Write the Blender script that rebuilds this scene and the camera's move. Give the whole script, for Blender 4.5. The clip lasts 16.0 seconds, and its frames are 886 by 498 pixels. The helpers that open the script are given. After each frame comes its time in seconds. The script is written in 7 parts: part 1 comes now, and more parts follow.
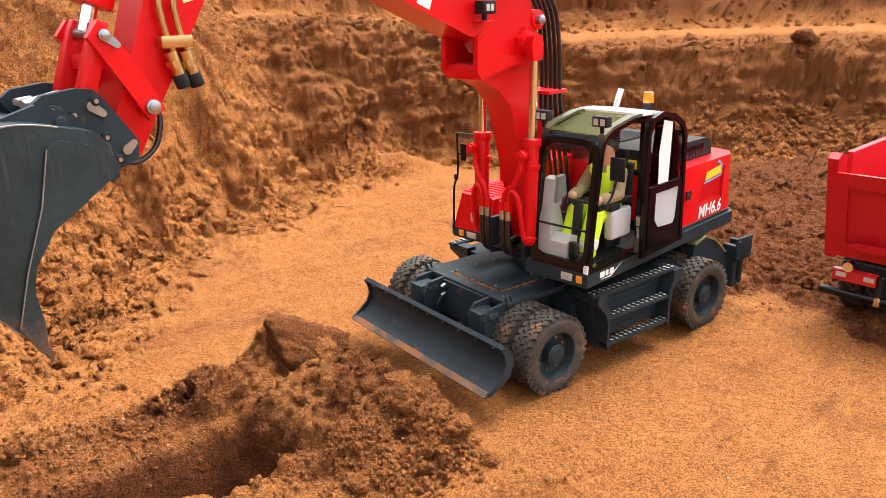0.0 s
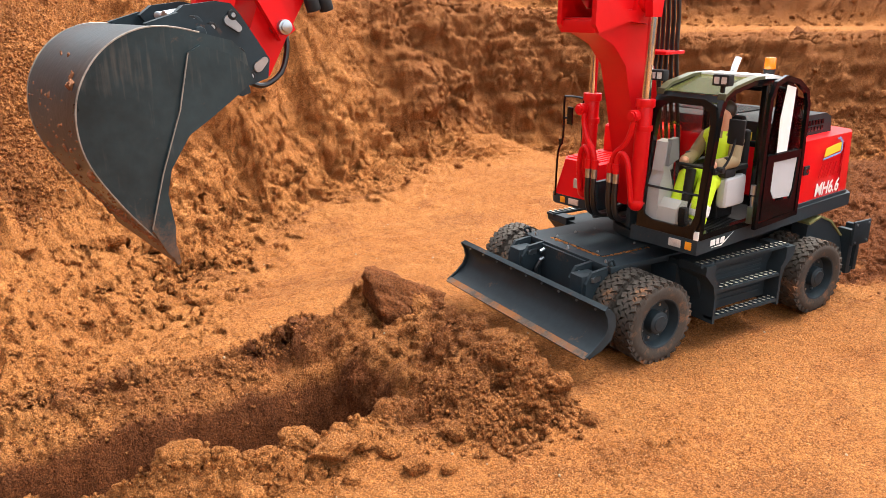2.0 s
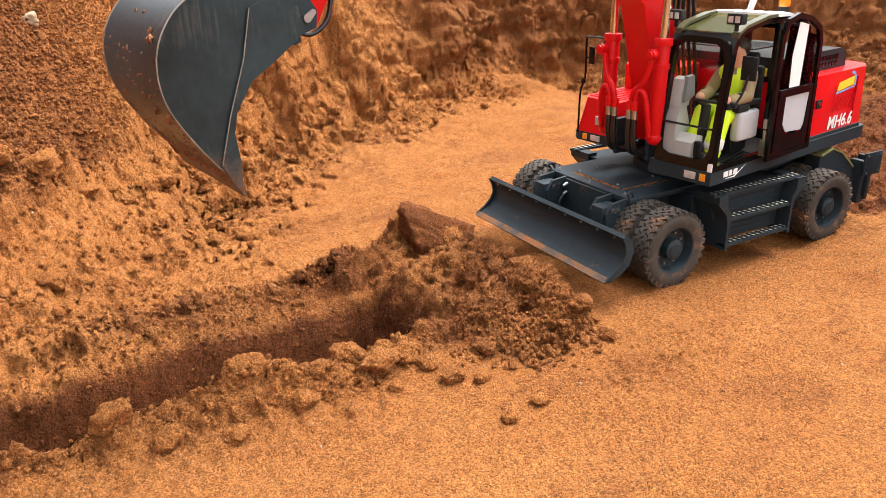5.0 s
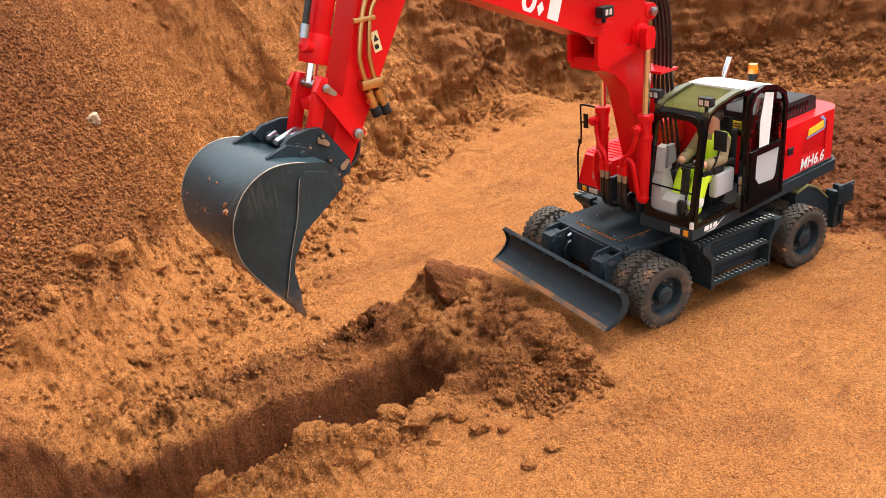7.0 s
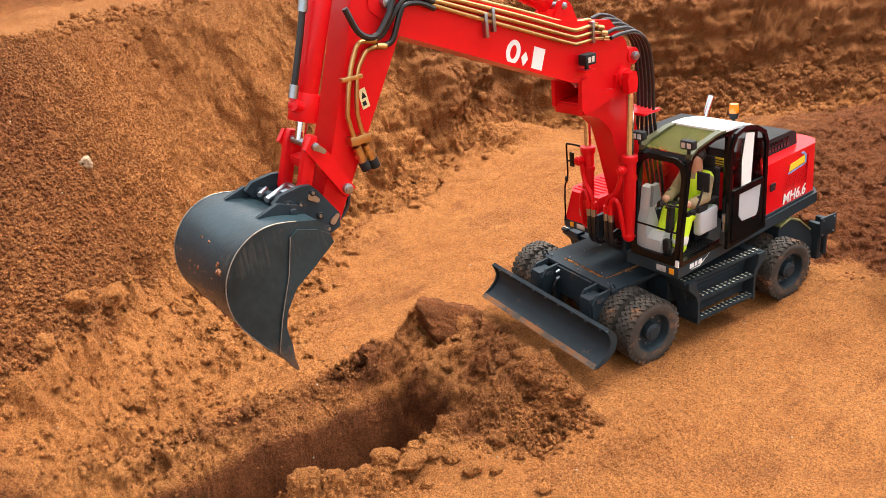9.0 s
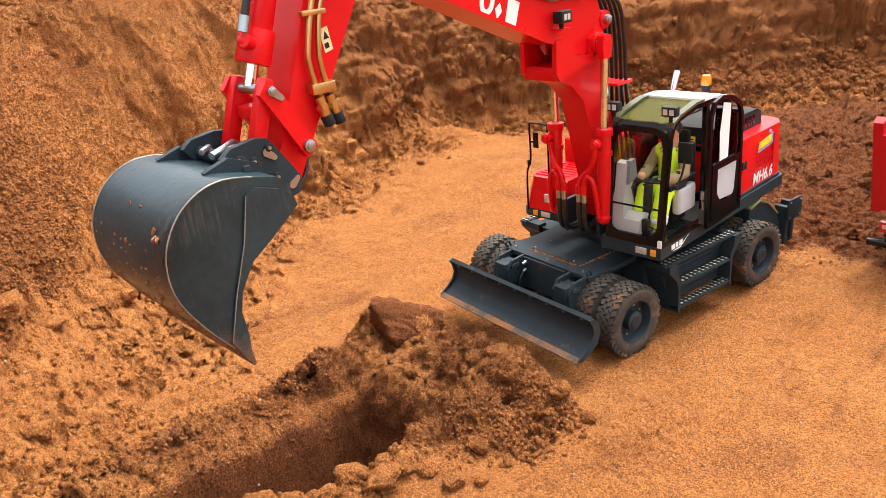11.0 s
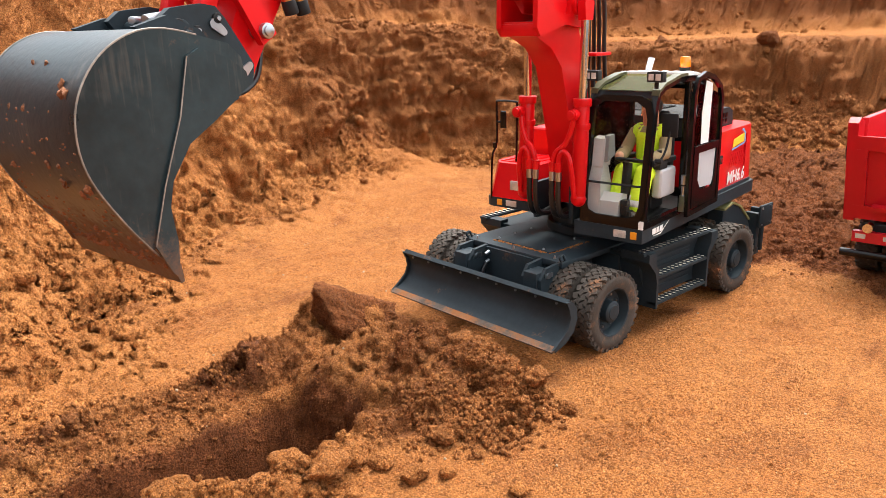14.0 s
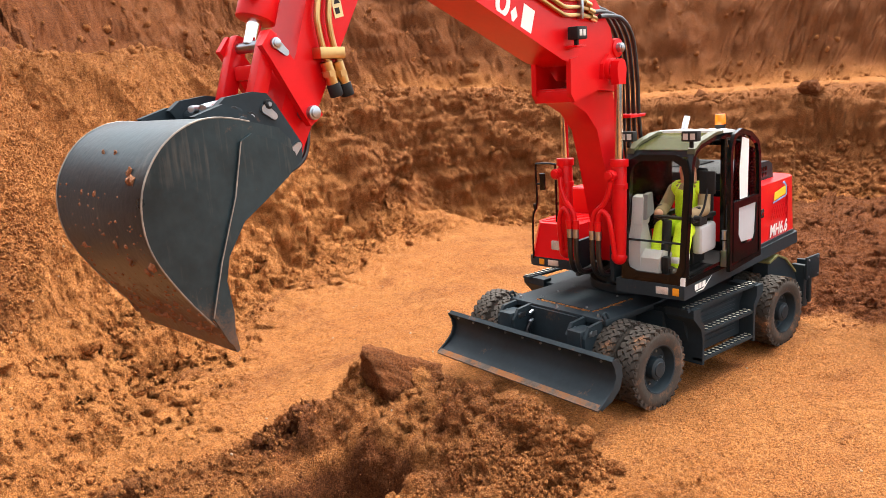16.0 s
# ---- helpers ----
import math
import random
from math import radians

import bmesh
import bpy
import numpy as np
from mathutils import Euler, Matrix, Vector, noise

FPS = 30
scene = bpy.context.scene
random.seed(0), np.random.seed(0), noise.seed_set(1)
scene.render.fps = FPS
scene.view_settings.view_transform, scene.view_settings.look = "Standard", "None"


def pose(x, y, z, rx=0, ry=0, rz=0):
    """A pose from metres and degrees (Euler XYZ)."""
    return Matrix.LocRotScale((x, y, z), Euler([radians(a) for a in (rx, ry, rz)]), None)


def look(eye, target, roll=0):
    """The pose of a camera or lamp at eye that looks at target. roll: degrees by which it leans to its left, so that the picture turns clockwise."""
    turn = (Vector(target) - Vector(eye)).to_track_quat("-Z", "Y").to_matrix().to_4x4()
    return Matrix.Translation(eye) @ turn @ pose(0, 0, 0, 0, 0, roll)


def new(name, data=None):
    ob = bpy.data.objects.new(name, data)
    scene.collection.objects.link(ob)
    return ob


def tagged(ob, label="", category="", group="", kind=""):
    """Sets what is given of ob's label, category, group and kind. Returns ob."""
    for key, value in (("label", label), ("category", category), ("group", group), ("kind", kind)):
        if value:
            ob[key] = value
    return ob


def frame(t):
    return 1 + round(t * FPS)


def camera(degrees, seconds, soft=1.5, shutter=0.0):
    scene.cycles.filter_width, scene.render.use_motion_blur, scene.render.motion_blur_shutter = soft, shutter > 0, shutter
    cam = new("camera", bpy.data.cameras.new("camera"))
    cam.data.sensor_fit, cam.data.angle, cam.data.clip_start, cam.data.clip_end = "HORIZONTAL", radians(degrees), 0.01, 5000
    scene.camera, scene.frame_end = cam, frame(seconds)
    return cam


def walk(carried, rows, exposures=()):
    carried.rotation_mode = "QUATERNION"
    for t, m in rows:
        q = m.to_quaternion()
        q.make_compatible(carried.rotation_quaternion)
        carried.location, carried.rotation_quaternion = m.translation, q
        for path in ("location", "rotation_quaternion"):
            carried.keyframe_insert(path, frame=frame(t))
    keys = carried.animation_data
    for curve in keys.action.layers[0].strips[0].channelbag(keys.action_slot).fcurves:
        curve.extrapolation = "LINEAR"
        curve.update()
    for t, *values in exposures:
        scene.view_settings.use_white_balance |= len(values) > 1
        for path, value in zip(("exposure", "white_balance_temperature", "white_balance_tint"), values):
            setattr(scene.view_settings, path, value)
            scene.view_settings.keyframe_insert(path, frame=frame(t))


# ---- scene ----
# A scale-model wheeled excavator in a sand pit. Lengths below are those of the full-size
# machine; S brings them to the model's true size (1:14.5).

S = 1 / 14.5
cam = camera(60.96, 16.0, soft=0.5)
PATH = [
    (0, (6.375, 6.137, 4.048), (2.9755, 1.5704, 2.1527), -1.50),
    (0.5, (6.518, 6.130, 3.879), (3.2846, 1.4510, 1.9682), -1.36),
    (1, (6.582, 6.080, 3.730), (3.4720, 1.3149, 1.8277), -1.05),
    (1.5, (6.658, 6.037, 3.624), (3.6497, 1.2051, 1.7276), -0.49),
    (2, (6.670, 6.026, 3.552), (3.7444, 1.1236, 1.7055), -0.23),
    (2.5, (6.660, 6.046, 3.470), (3.8003, 1.1062, 1.6202), -0.02),
    (3, (6.713, 6.140, 3.402), (3.9006, 1.1854, 1.5214), -0.04),
    (3.5, (6.744, 6.168, 3.361), (3.9554, 1.2199, 1.4258), -0.12),
    (4, (6.809, 6.208, 3.341), (4.0440, 1.2842, 1.3137), -0.26),
    (6.5, (7.282, 7.157, 4.881), (4.8168, 2.3072, 2.3508), -5.32),
    (7, (7.274, 7.258, 5.283), (4.8604, 2.3860, 2.7460), -6.45),
    (7.5, (7.204, 7.306, 5.521), (4.8227, 2.4191, 2.9815), -7.24),
    (8, (7.133, 7.340, 5.662), (4.7578, 2.4393, 3.1429), -7.73),
    (8.5, (7.248, 7.302, 5.678), (4.8240, 2.4158, 3.1781), -7.36),
    (9, (7.196, 7.269, 5.663), (4.7025, 2.3960, 3.2064), -7.03),
    (11.5, (7.525, 5.909, 4.372), (4.1304, 1.4801, 2.1672), -4.57),
    (12, (7.626, 5.624, 3.914), (4.0443, 1.3126, 1.7716), -3.00),
    (12.5, (7.491, 5.516, 3.549), (3.8118, 1.2235, 1.5400), -2.17),
    (13, (7.466, 5.495, 3.430), (3.7289, 1.1964, 1.5442), -1.31),
    (13.5, (7.402, 5.477, 3.362), (3.6270, 1.1682, 1.5787), -1.20),
    (14, (7.405, 5.509, 3.423), (3.5999, 1.1946, 1.7160), -1.53),
    (14.5, (7.433, 5.545, 3.466), (3.6699, 1.1532, 1.8683), -2.93),
    (15, (7.439, 5.577, 3.554), (3.7270, 1.1061, 2.0592), -4.20),
    (15.5, (7.438, 5.590, 3.598), (3.7733, 1.0473, 2.2095), -4.54),
    (16, (7.484, 5.675, 3.526), (3.8794, 1.0451, 2.2738), -3.96),
]
walk(cam, [(t, look(Vector(e) * S, Vector(a) * S, r)) for t, e, a, r in PATH], [(0, 1.86), (4, 1.88), (6.5, 1.70), (8.5, 1.66), (11.5, 1.84), (16, 1.86)])

# ---- light: a bright overcast sky and a wide, soft sun ----
world = bpy.data.worlds.new("overcast_sky")
scene.world = world
world.use_nodes = True
wn, wl = world.node_tree.nodes, world.node_tree.links
wn.clear()
SUN_EL, SUN_AZ = 66.0, 264.0
sky = wn.new("ShaderNodeTexSky")
sky.sky_type, sky.sun_disc = "NISHITA", False
sky.sun_elevation, sky.sun_rotation = radians(SUN_EL), radians(SUN_AZ)
sky.dust_density, sky.ozone_density = 4.0, 0.6
hsv = wn.new("ShaderNodeHueSaturation")
hsv.inputs["Saturation"].default_value = 0.15
bg = wn.new("ShaderNodeBackground")
bg.inputs["Strength"].default_value = 0.15
wo = wn.new("ShaderNodeOutputWorld")
wl.new(sky.outputs[0], hsv.inputs["Color"])
wl.new(hsv.outputs[0], bg.inputs["Color"])
wl.new(bg.outputs[0], wo.inputs["Surface"])
sun_data = bpy.data.lights.new("sun", "SUN")
sun_data.energy, sun_data.angle, sun_data.color = 1.4, radians(35), (1.0, 0.93, 0.82)
sun = new("sun", sun_data)
az = radians(SUN_AZ)
sun.matrix_world = look(Vector((math.sin(az) * math.cos(radians(SUN_EL)), math.cos(az) * math.cos(radians(SUN_EL)), math.sin(radians(SUN_EL)))) * 5, (0, 0, 0))

# ---- materials ----
def mat(name, col, rough=0.5, metal=0.0, var=0.12, scale=40.0, bump=0.0, bscale=300.0, dust=0.0, coat=0.0, spots=0.0, col2=None, trans=0.0, spec=0.5, tide=None, scuff=0.0):
    """A surface with colour variation at two scales, fine relief, and soil dust that lies on it."""
    m = bpy.data.materials.new(name)
    m.use_nodes = True
    n, l = m.node_tree.nodes, m.node_tree.links
    b = n["Principled BSDF"]
    tc = n.new("ShaderNodeTexCoord")
    a1 = n.new("ShaderNodeTexNoise")
    a1.inputs["Scale"].default_value, a1.inputs["Detail"].default_value = scale, 6
    a2 = n.new("ShaderNodeTexNoise")
    a2.inputs["Scale"].default_value, a2.inputs["Detail"].default_value = scale * 9, 4
    l.new(tc.outputs["Object"], a1.inputs["Vector"])
    l.new(tc.outputs["Object"], a2.inputs["Vector"])
    both = n.new("ShaderNodeMath")
    both.operation = "MULTIPLY_ADD"
    both.inputs[1].default_value = 0.4
    l.new(a2.outputs[0], both.inputs[0])
    l.new(a1.outputs[0], both.inputs[2])
    ramp = n.new("ShaderNodeMapRange")
    ramp.inputs["From Min"].default_value, ramp.inputs["From Max"].default_value = 0.45, 0.95
    l.new(both.outputs[0], ramp.inputs["Value"])
    mix = n.new("ShaderNodeMix")
    mix.data_type = "RGBA"
    lo = [c * (1 - var) for c in col] if col2 is None else list(col)
    hi = [min(1, c * (1 + var)) for c in col] if col2 is None else list(col2)
    mix.inputs[6].default_value, mix.inputs[7].default_value = (*lo, 1), (*hi, 1)
    l.new(ramp.outputs[0], mix.inputs[0])
    out = mix.outputs[2]
    rr = n.new("ShaderNodeMapRange")
    rr.inputs["To Min"].default_value, rr.inputs["To Max"].default_value = max(0.02, rough * 0.8), min(1, rough * 1.25)
    l.new(a1.outputs[0], rr.inputs["Value"])
    rout = rr.outputs[0]
    if dust or spots:
        d1 = n.new("ShaderNodeTexNoise")
        d1.inputs["Scale"].default_value, d1.inputs["Detail"].default_value, d1.inputs["Roughness"].default_value = 55, 10, 0.75
        l.new(tc.outputs["Object"], d1.inputs["Vector"])
        dm = n.new("ShaderNodeMapRange")
        dm.inputs["From Min"].default_value = 0.72 - 0.3 * max(dust, spots)
        dm.inputs["From Max"].default_value = 0.8 - 0.2 * dust
        l.new(d1.outputs[0], dm.inputs["Value"])
        fac = dm.outputs[0]
        if dust:
            geo = n.new("ShaderNodeNewGeometry")
            sep = n.new("ShaderNodeSeparateXYZ")
            l.new(geo.outputs["Normal"], sep.inputs[0])
            upm = n.new("ShaderNodeMapRange")
            upm.inputs["From Min"].default_value, upm.inputs["From Max"].default_value = -0.4, 0.9
            upm.inputs["To Min"].default_value = 0.25
            l.new(sep.outputs["Z"], upm.inputs["Value"])
            mm = n.new("ShaderNodeMath")
            mm.operation = "MULTIPLY"
            l.new(fac, mm.inputs[0])
            l.new(upm.outputs[0], mm.inputs[1])
            m2 = n.new("ShaderNodeMath")
            m2.operation = "MULTIPLY"
            m2.inputs[1].default_value = min(1.0, dust * 1.6)
            l.new(mm.outputs[0], m2.inputs[0])
            fac = m2.outputs[0]
        dmix = n.new("ShaderNodeMix")
        dmix.data_type = "RGBA"
        dmix.inputs[7].default_value = (0.36, 0.15, 0.055, 1)
        l.new(fac, dmix.inputs[0])
        l.new(out, dmix.inputs[6])
        out = dmix.outputs[2]
        rmix = n.new("ShaderNodeMix")
        rmix.inputs[3].default_value = 0.95
        l.new(fac, rmix.inputs[0])
        l.new(rout, rmix.inputs[2])
        rout = rmix.outputs[0]
    if scuff:
        smap = n.new("ShaderNodeMapping")
        smap.inputs["Scale"].default_value = (500, 500, 40)
        smap.inputs["Rotation"].default_value = (0.1, 0.25, 0)
        l.new(tc.outputs["Object"], smap.inputs["Vector"])
        sn = n.new("ShaderNodeTexNoise")
        sn.inputs["Scale"].default_value, sn.inputs["Detail"].default_value = 1.0, 3
        l.new(smap.outputs[0], sn.inputs["Vector"])
        sp = n.new("ShaderNodeTexNoise")
        sp.inputs["Scale"].default_value, sp.inputs["Detail"].default_value = 38, 5
        l.new(tc.outputs["Object"], sp.inputs["Vector"])
        sa = n.new("ShaderNodeMath")
        sa.operation = "MULTIPLY_ADD"
        sa.inputs[1].default_value = 1.3
        l.new(sp.outputs[0], sa.inputs[0])
        l.new(sn.outputs[0], sa.inputs[2])
        sf = n.new("ShaderNodeMapRange")
        sf.inputs["From Min"].default_value, sf.inputs["From Max"].default_value, sf.inputs["To Max"].default_value = 1.28, 1.6, scuff
        l.new(sa.outputs[0], sf.inputs["Value"])
        sm = n.new("ShaderNodeMix")
        sm.data_type = "RGBA"
        sm.inputs[7].default_value = (0.20, 0.17, 0.14, 1)
        l.new(sf.outputs[0], sm.inputs[0])
        l.new(out, sm.inputs[6])
        out = sm.outputs[2]
    if tide:
        ts = n.new("ShaderNodeSeparateXYZ")
        l.new(tc.outputs["Object"], ts.inputs[0])
        tr = n.new("ShaderNodeMapRange")
        tr.inputs["From Min"].default_value, tr.inputs["From Max"].default_value = tide[0] * S, tide[1] * S
        tr.inputs["To Min"].default_value, tr.inputs["To Max"].default_value = -0.42, 0.30
        l.new(ts.outputs["Z"], tr.inputs["Value"])
        tn = n.new("ShaderNodeTexNoise")
        tn.inputs["Scale"].default_value, tn.inputs["Detail"].default_value, tn.inputs["Roughness"].default_value = 70, 10, 0.8
        l.new(tc.outputs["Object"], tn.inputs["Vector"])
        ta = n.new("ShaderNodeMath")
        l.new(tr.outputs[0], ta.inputs[0])
        l.new(tn.outputs[0], ta.inputs[1])
        tf = n.new("ShaderNodeMapRange")
        tf.inputs["From Min"].default_value, tf.inputs["From Max"].default_value, tf.inputs["To Max"].default_value = 0.46, 0.74, 0.8
        l.new(ta.outputs[0], tf.inputs["Value"])
        tm = n.new("ShaderNodeMix")
        tm.data_type = "RGBA"
        tm.inputs[7].default_value = (0.20, 0.092, 0.045, 1)
        l.new(tf.outputs[0], tm.inputs[0])
        l.new(out, tm.inputs[6])
        out = tm.outputs[2]
        tq = n.new("ShaderNodeMix")
        tq.inputs[3].default_value = 0.95
        l.new(tf.outputs[0], tq.inputs[0])
        l.new(rout, tq.inputs[2])
        rout = tq.outputs[0]
    l.new(out, b.inputs["Base Color"])
    l.new(rout, b.inputs["Roughness"])
    b.inputs["Metallic"].default_value = metal
    b.inputs["Specular IOR Level"].default_value = spec
    b.inputs["Coat Weight"].default_value = coat
    b.inputs["Coat Roughness"].default_value = 0.08
    b.inputs["Transmission Weight"].default_value = trans
    if bump:
        bn = n.new("ShaderNodeTexNoise")
        bn.inputs["Scale"].default_value, bn.inputs["Detail"].default_value = bscale, 6
        l.new(tc.outputs["Object"], bn.inputs["Vector"])
        bp = n.new("ShaderNodeBump")
        bp.inputs["Strength"].default_value, bp.inputs["Distance"].default_value = bump, 0.0015
        l.new(bn.outputs[0], bp.inputs["Height"])
        l.new(bp.outputs[0], b.inputs["Normal"])
    return m


RED = mat("red_gloss_paint", (0.60, 0.005, 0.008), 0.30, var=0.07, scale=20, coat=0.10, dust=0.05, spec=0.18)
RED_TRUCK = mat("dark_red_paint", (0.45, 0.008, 0.014), 0.35, var=0.06, scale=20, coat=0.1, dust=0.12, spec=0.2)
SLATE = mat("slate_grey_paint", (0.018, 0.028, 0.035), 0.5, var=0.25, scale=30, dust=0.36, bump=0.05, spec=0.2)
BUCKET = mat("worn_slate_steel", (0.018, 0.031, 0.036), 0.30, var=0.45, scale=22, dust=0.36, bump=0.06, spec=0.25, tide=(2.75, 1.95), scuff=0.22)
BUCKET_BACK = mat("soiled_slate_steel", (0.018, 0.034, 0.042), 0.30, var=0.45, scale=22, dust=0.20, bump=0.10, spec=0.32, tide=(2.95, 2.04), scuff=0.25)
CRUST = mat("damp_soil_crust", (0.20, 0.078, 0.032), 0.95, var=0.4, scale=120, bump=0.6)
OLIVE = mat("olive_drab_paint", (0.17, 0.165, 0.06), 0.6, var=0.15, dust=0.2)
OLIVE_DARK = mat("dark_olive_plastic", (0.055, 0.055, 0.020), 0.45, var=0.15)
STUD = mat("bare_stud", (0.42, 0.38, 0.30), 0.5, metal=0.3, var=0.2)
WORN = mat("bare_worn_steel", (0.24, 0.215, 0.185), 0.45, metal=0.5, var=0.4, scale=90)
EDGE = mat("scraped_steel", (0.10, 0.075, 0.06), 0.45, metal=0.6, var=0.5, scale=60, dust=0.9, bump=0.3)
BLACK = mat("black_gloss_paint", (0.004, 0.004, 0.004), 0.20, var=0.1, spec=0.3)
PLASTIC = mat("black_plastic", (0.014, 0.014, 0.015), 0.6, var=0.2, bump=0.1, spec=0.2)
HOSE = mat("black_rubber_hose", (0.008, 0.008, 0.009), 0.32, var=0.15)
RUBBER = mat("dusty_tyre_rubber", (0.040, 0.032, 0.025), 0.85, var=0.3, scale=60, dust=0.6, bump=0.25, bscale=500)
CHROME = mat("chrome", (0.72, 0.72, 0.72), 0.12, metal=1.0, var=0.06)
STEEL = mat("zinc_steel", (0.38, 0.42, 0.46), 0.30, metal=1.0, var=0.15, bump=0.05)
BRASS = mat("brass_tube", (0.55, 0.36, 0.15), 0.3, metal=1.0, var=0.12)
GREY = mat("light_grey_plastic", (0.42, 0.43, 0.45), 0.5, var=0.05)
MIDGREY = mat("mid_grey_plastic", (0.16, 0.17, 0.18), 0.5, var=0.08)
WHITE = mat("white_paint", (0.78, 0.78, 0.76), 0.4, var=0.04)
ORANGE = mat("orange_lens", (0.85, 0.20, 0.01), 0.2, var=0.1, coat=0.4)
AMBER = mat("amber_lens", (0.75, 0.30, 0.02), 0.25, var=0.1)
LENS = mat("clear_lens", (0.62, 0.62, 0.6), 0.2, var=0.3, scale=150, metal=0.4)
YELLOW = mat("yellow_decal", (0.80, 0.55, 0.03), 0.4, var=0.05)
BLUE = mat("pale_blue_decal", (0.16, 0.33, 0.60), 0.4, var=0.08)
CREAM = mat("cream_decal", (0.70, 0.60, 0.30), 0.4, var=0.05)
VEST = mat("high_visibility_yellow", (0.62, 0.85, 0.02), 0.6, var=0.08)
SHIRT = mat("olive_cloth", (0.26, 0.19, 0.10), 0.8, var=0.1)
SKIN = mat("doll_plastic", (0.55, 0.27, 0.17), 0.5, var=0.05)
HAIR = mat("dark_plastic", (0.03, 0.02, 0.015), 0.5)
REDLENS = mat("red_lens", (0.5, 0.01, 0.02), 0.2, var=0.1)
STONE = mat("pale_stone", (0.40, 0.29, 0.18), 0.8, var=0.25, scale=60, bump=0.5)


def glass_mat(name, tint, film=None, amount=0.0, ior=1.16):
    """Thin tinted window: see-through with a gloss that grows towards grazing."""
    m = bpy.data.materials.new(name)
    m.use_nodes = True
    n, l = m.node_tree.nodes, m.node_tree.links
    n.clear()
    t = n.new("ShaderNodeBsdfTransparent")
    t.inputs[0].default_value = (*tint, 1)
    g = n.new("ShaderNodeBsdfGlossy")
    g.inputs["Roughness"].default_value = 0.04
    fr = n.new("ShaderNodeFresnel")
    fr.inputs[0].default_value = ior
    mx = n.new("ShaderNodeMixShader")
    o = n.new("ShaderNodeOutputMaterial")
    l.new(fr.outputs[0], mx.inputs[0])
    under = t.outputs[0]
    if film:
        d = n.new("ShaderNodeBsdfDiffuse")
        d.inputs[0].default_value = (*film, 1)
        m3 = n.new("ShaderNodeMixShader")
        m3.inputs[0].default_value = amount
        l.new(under, m3.inputs[1])
        l.new(d.outputs[0], m3.inputs[2])
        under = m3.outputs[0]
    l.new(under, mx.inputs[1])
    l.new(g.outputs[0], mx.inputs[2])
    l.new(mx.outputs[0], o.inputs[0])
    return m


GLASS = glass_mat("window_glass", (0.97, 0.97, 0.95))
ROOFGLASS = glass_mat("olive_roof_glass", (0.70, 0.67, 0.36), (0.12, 0.117, 0.04), 0.40, 1.06)


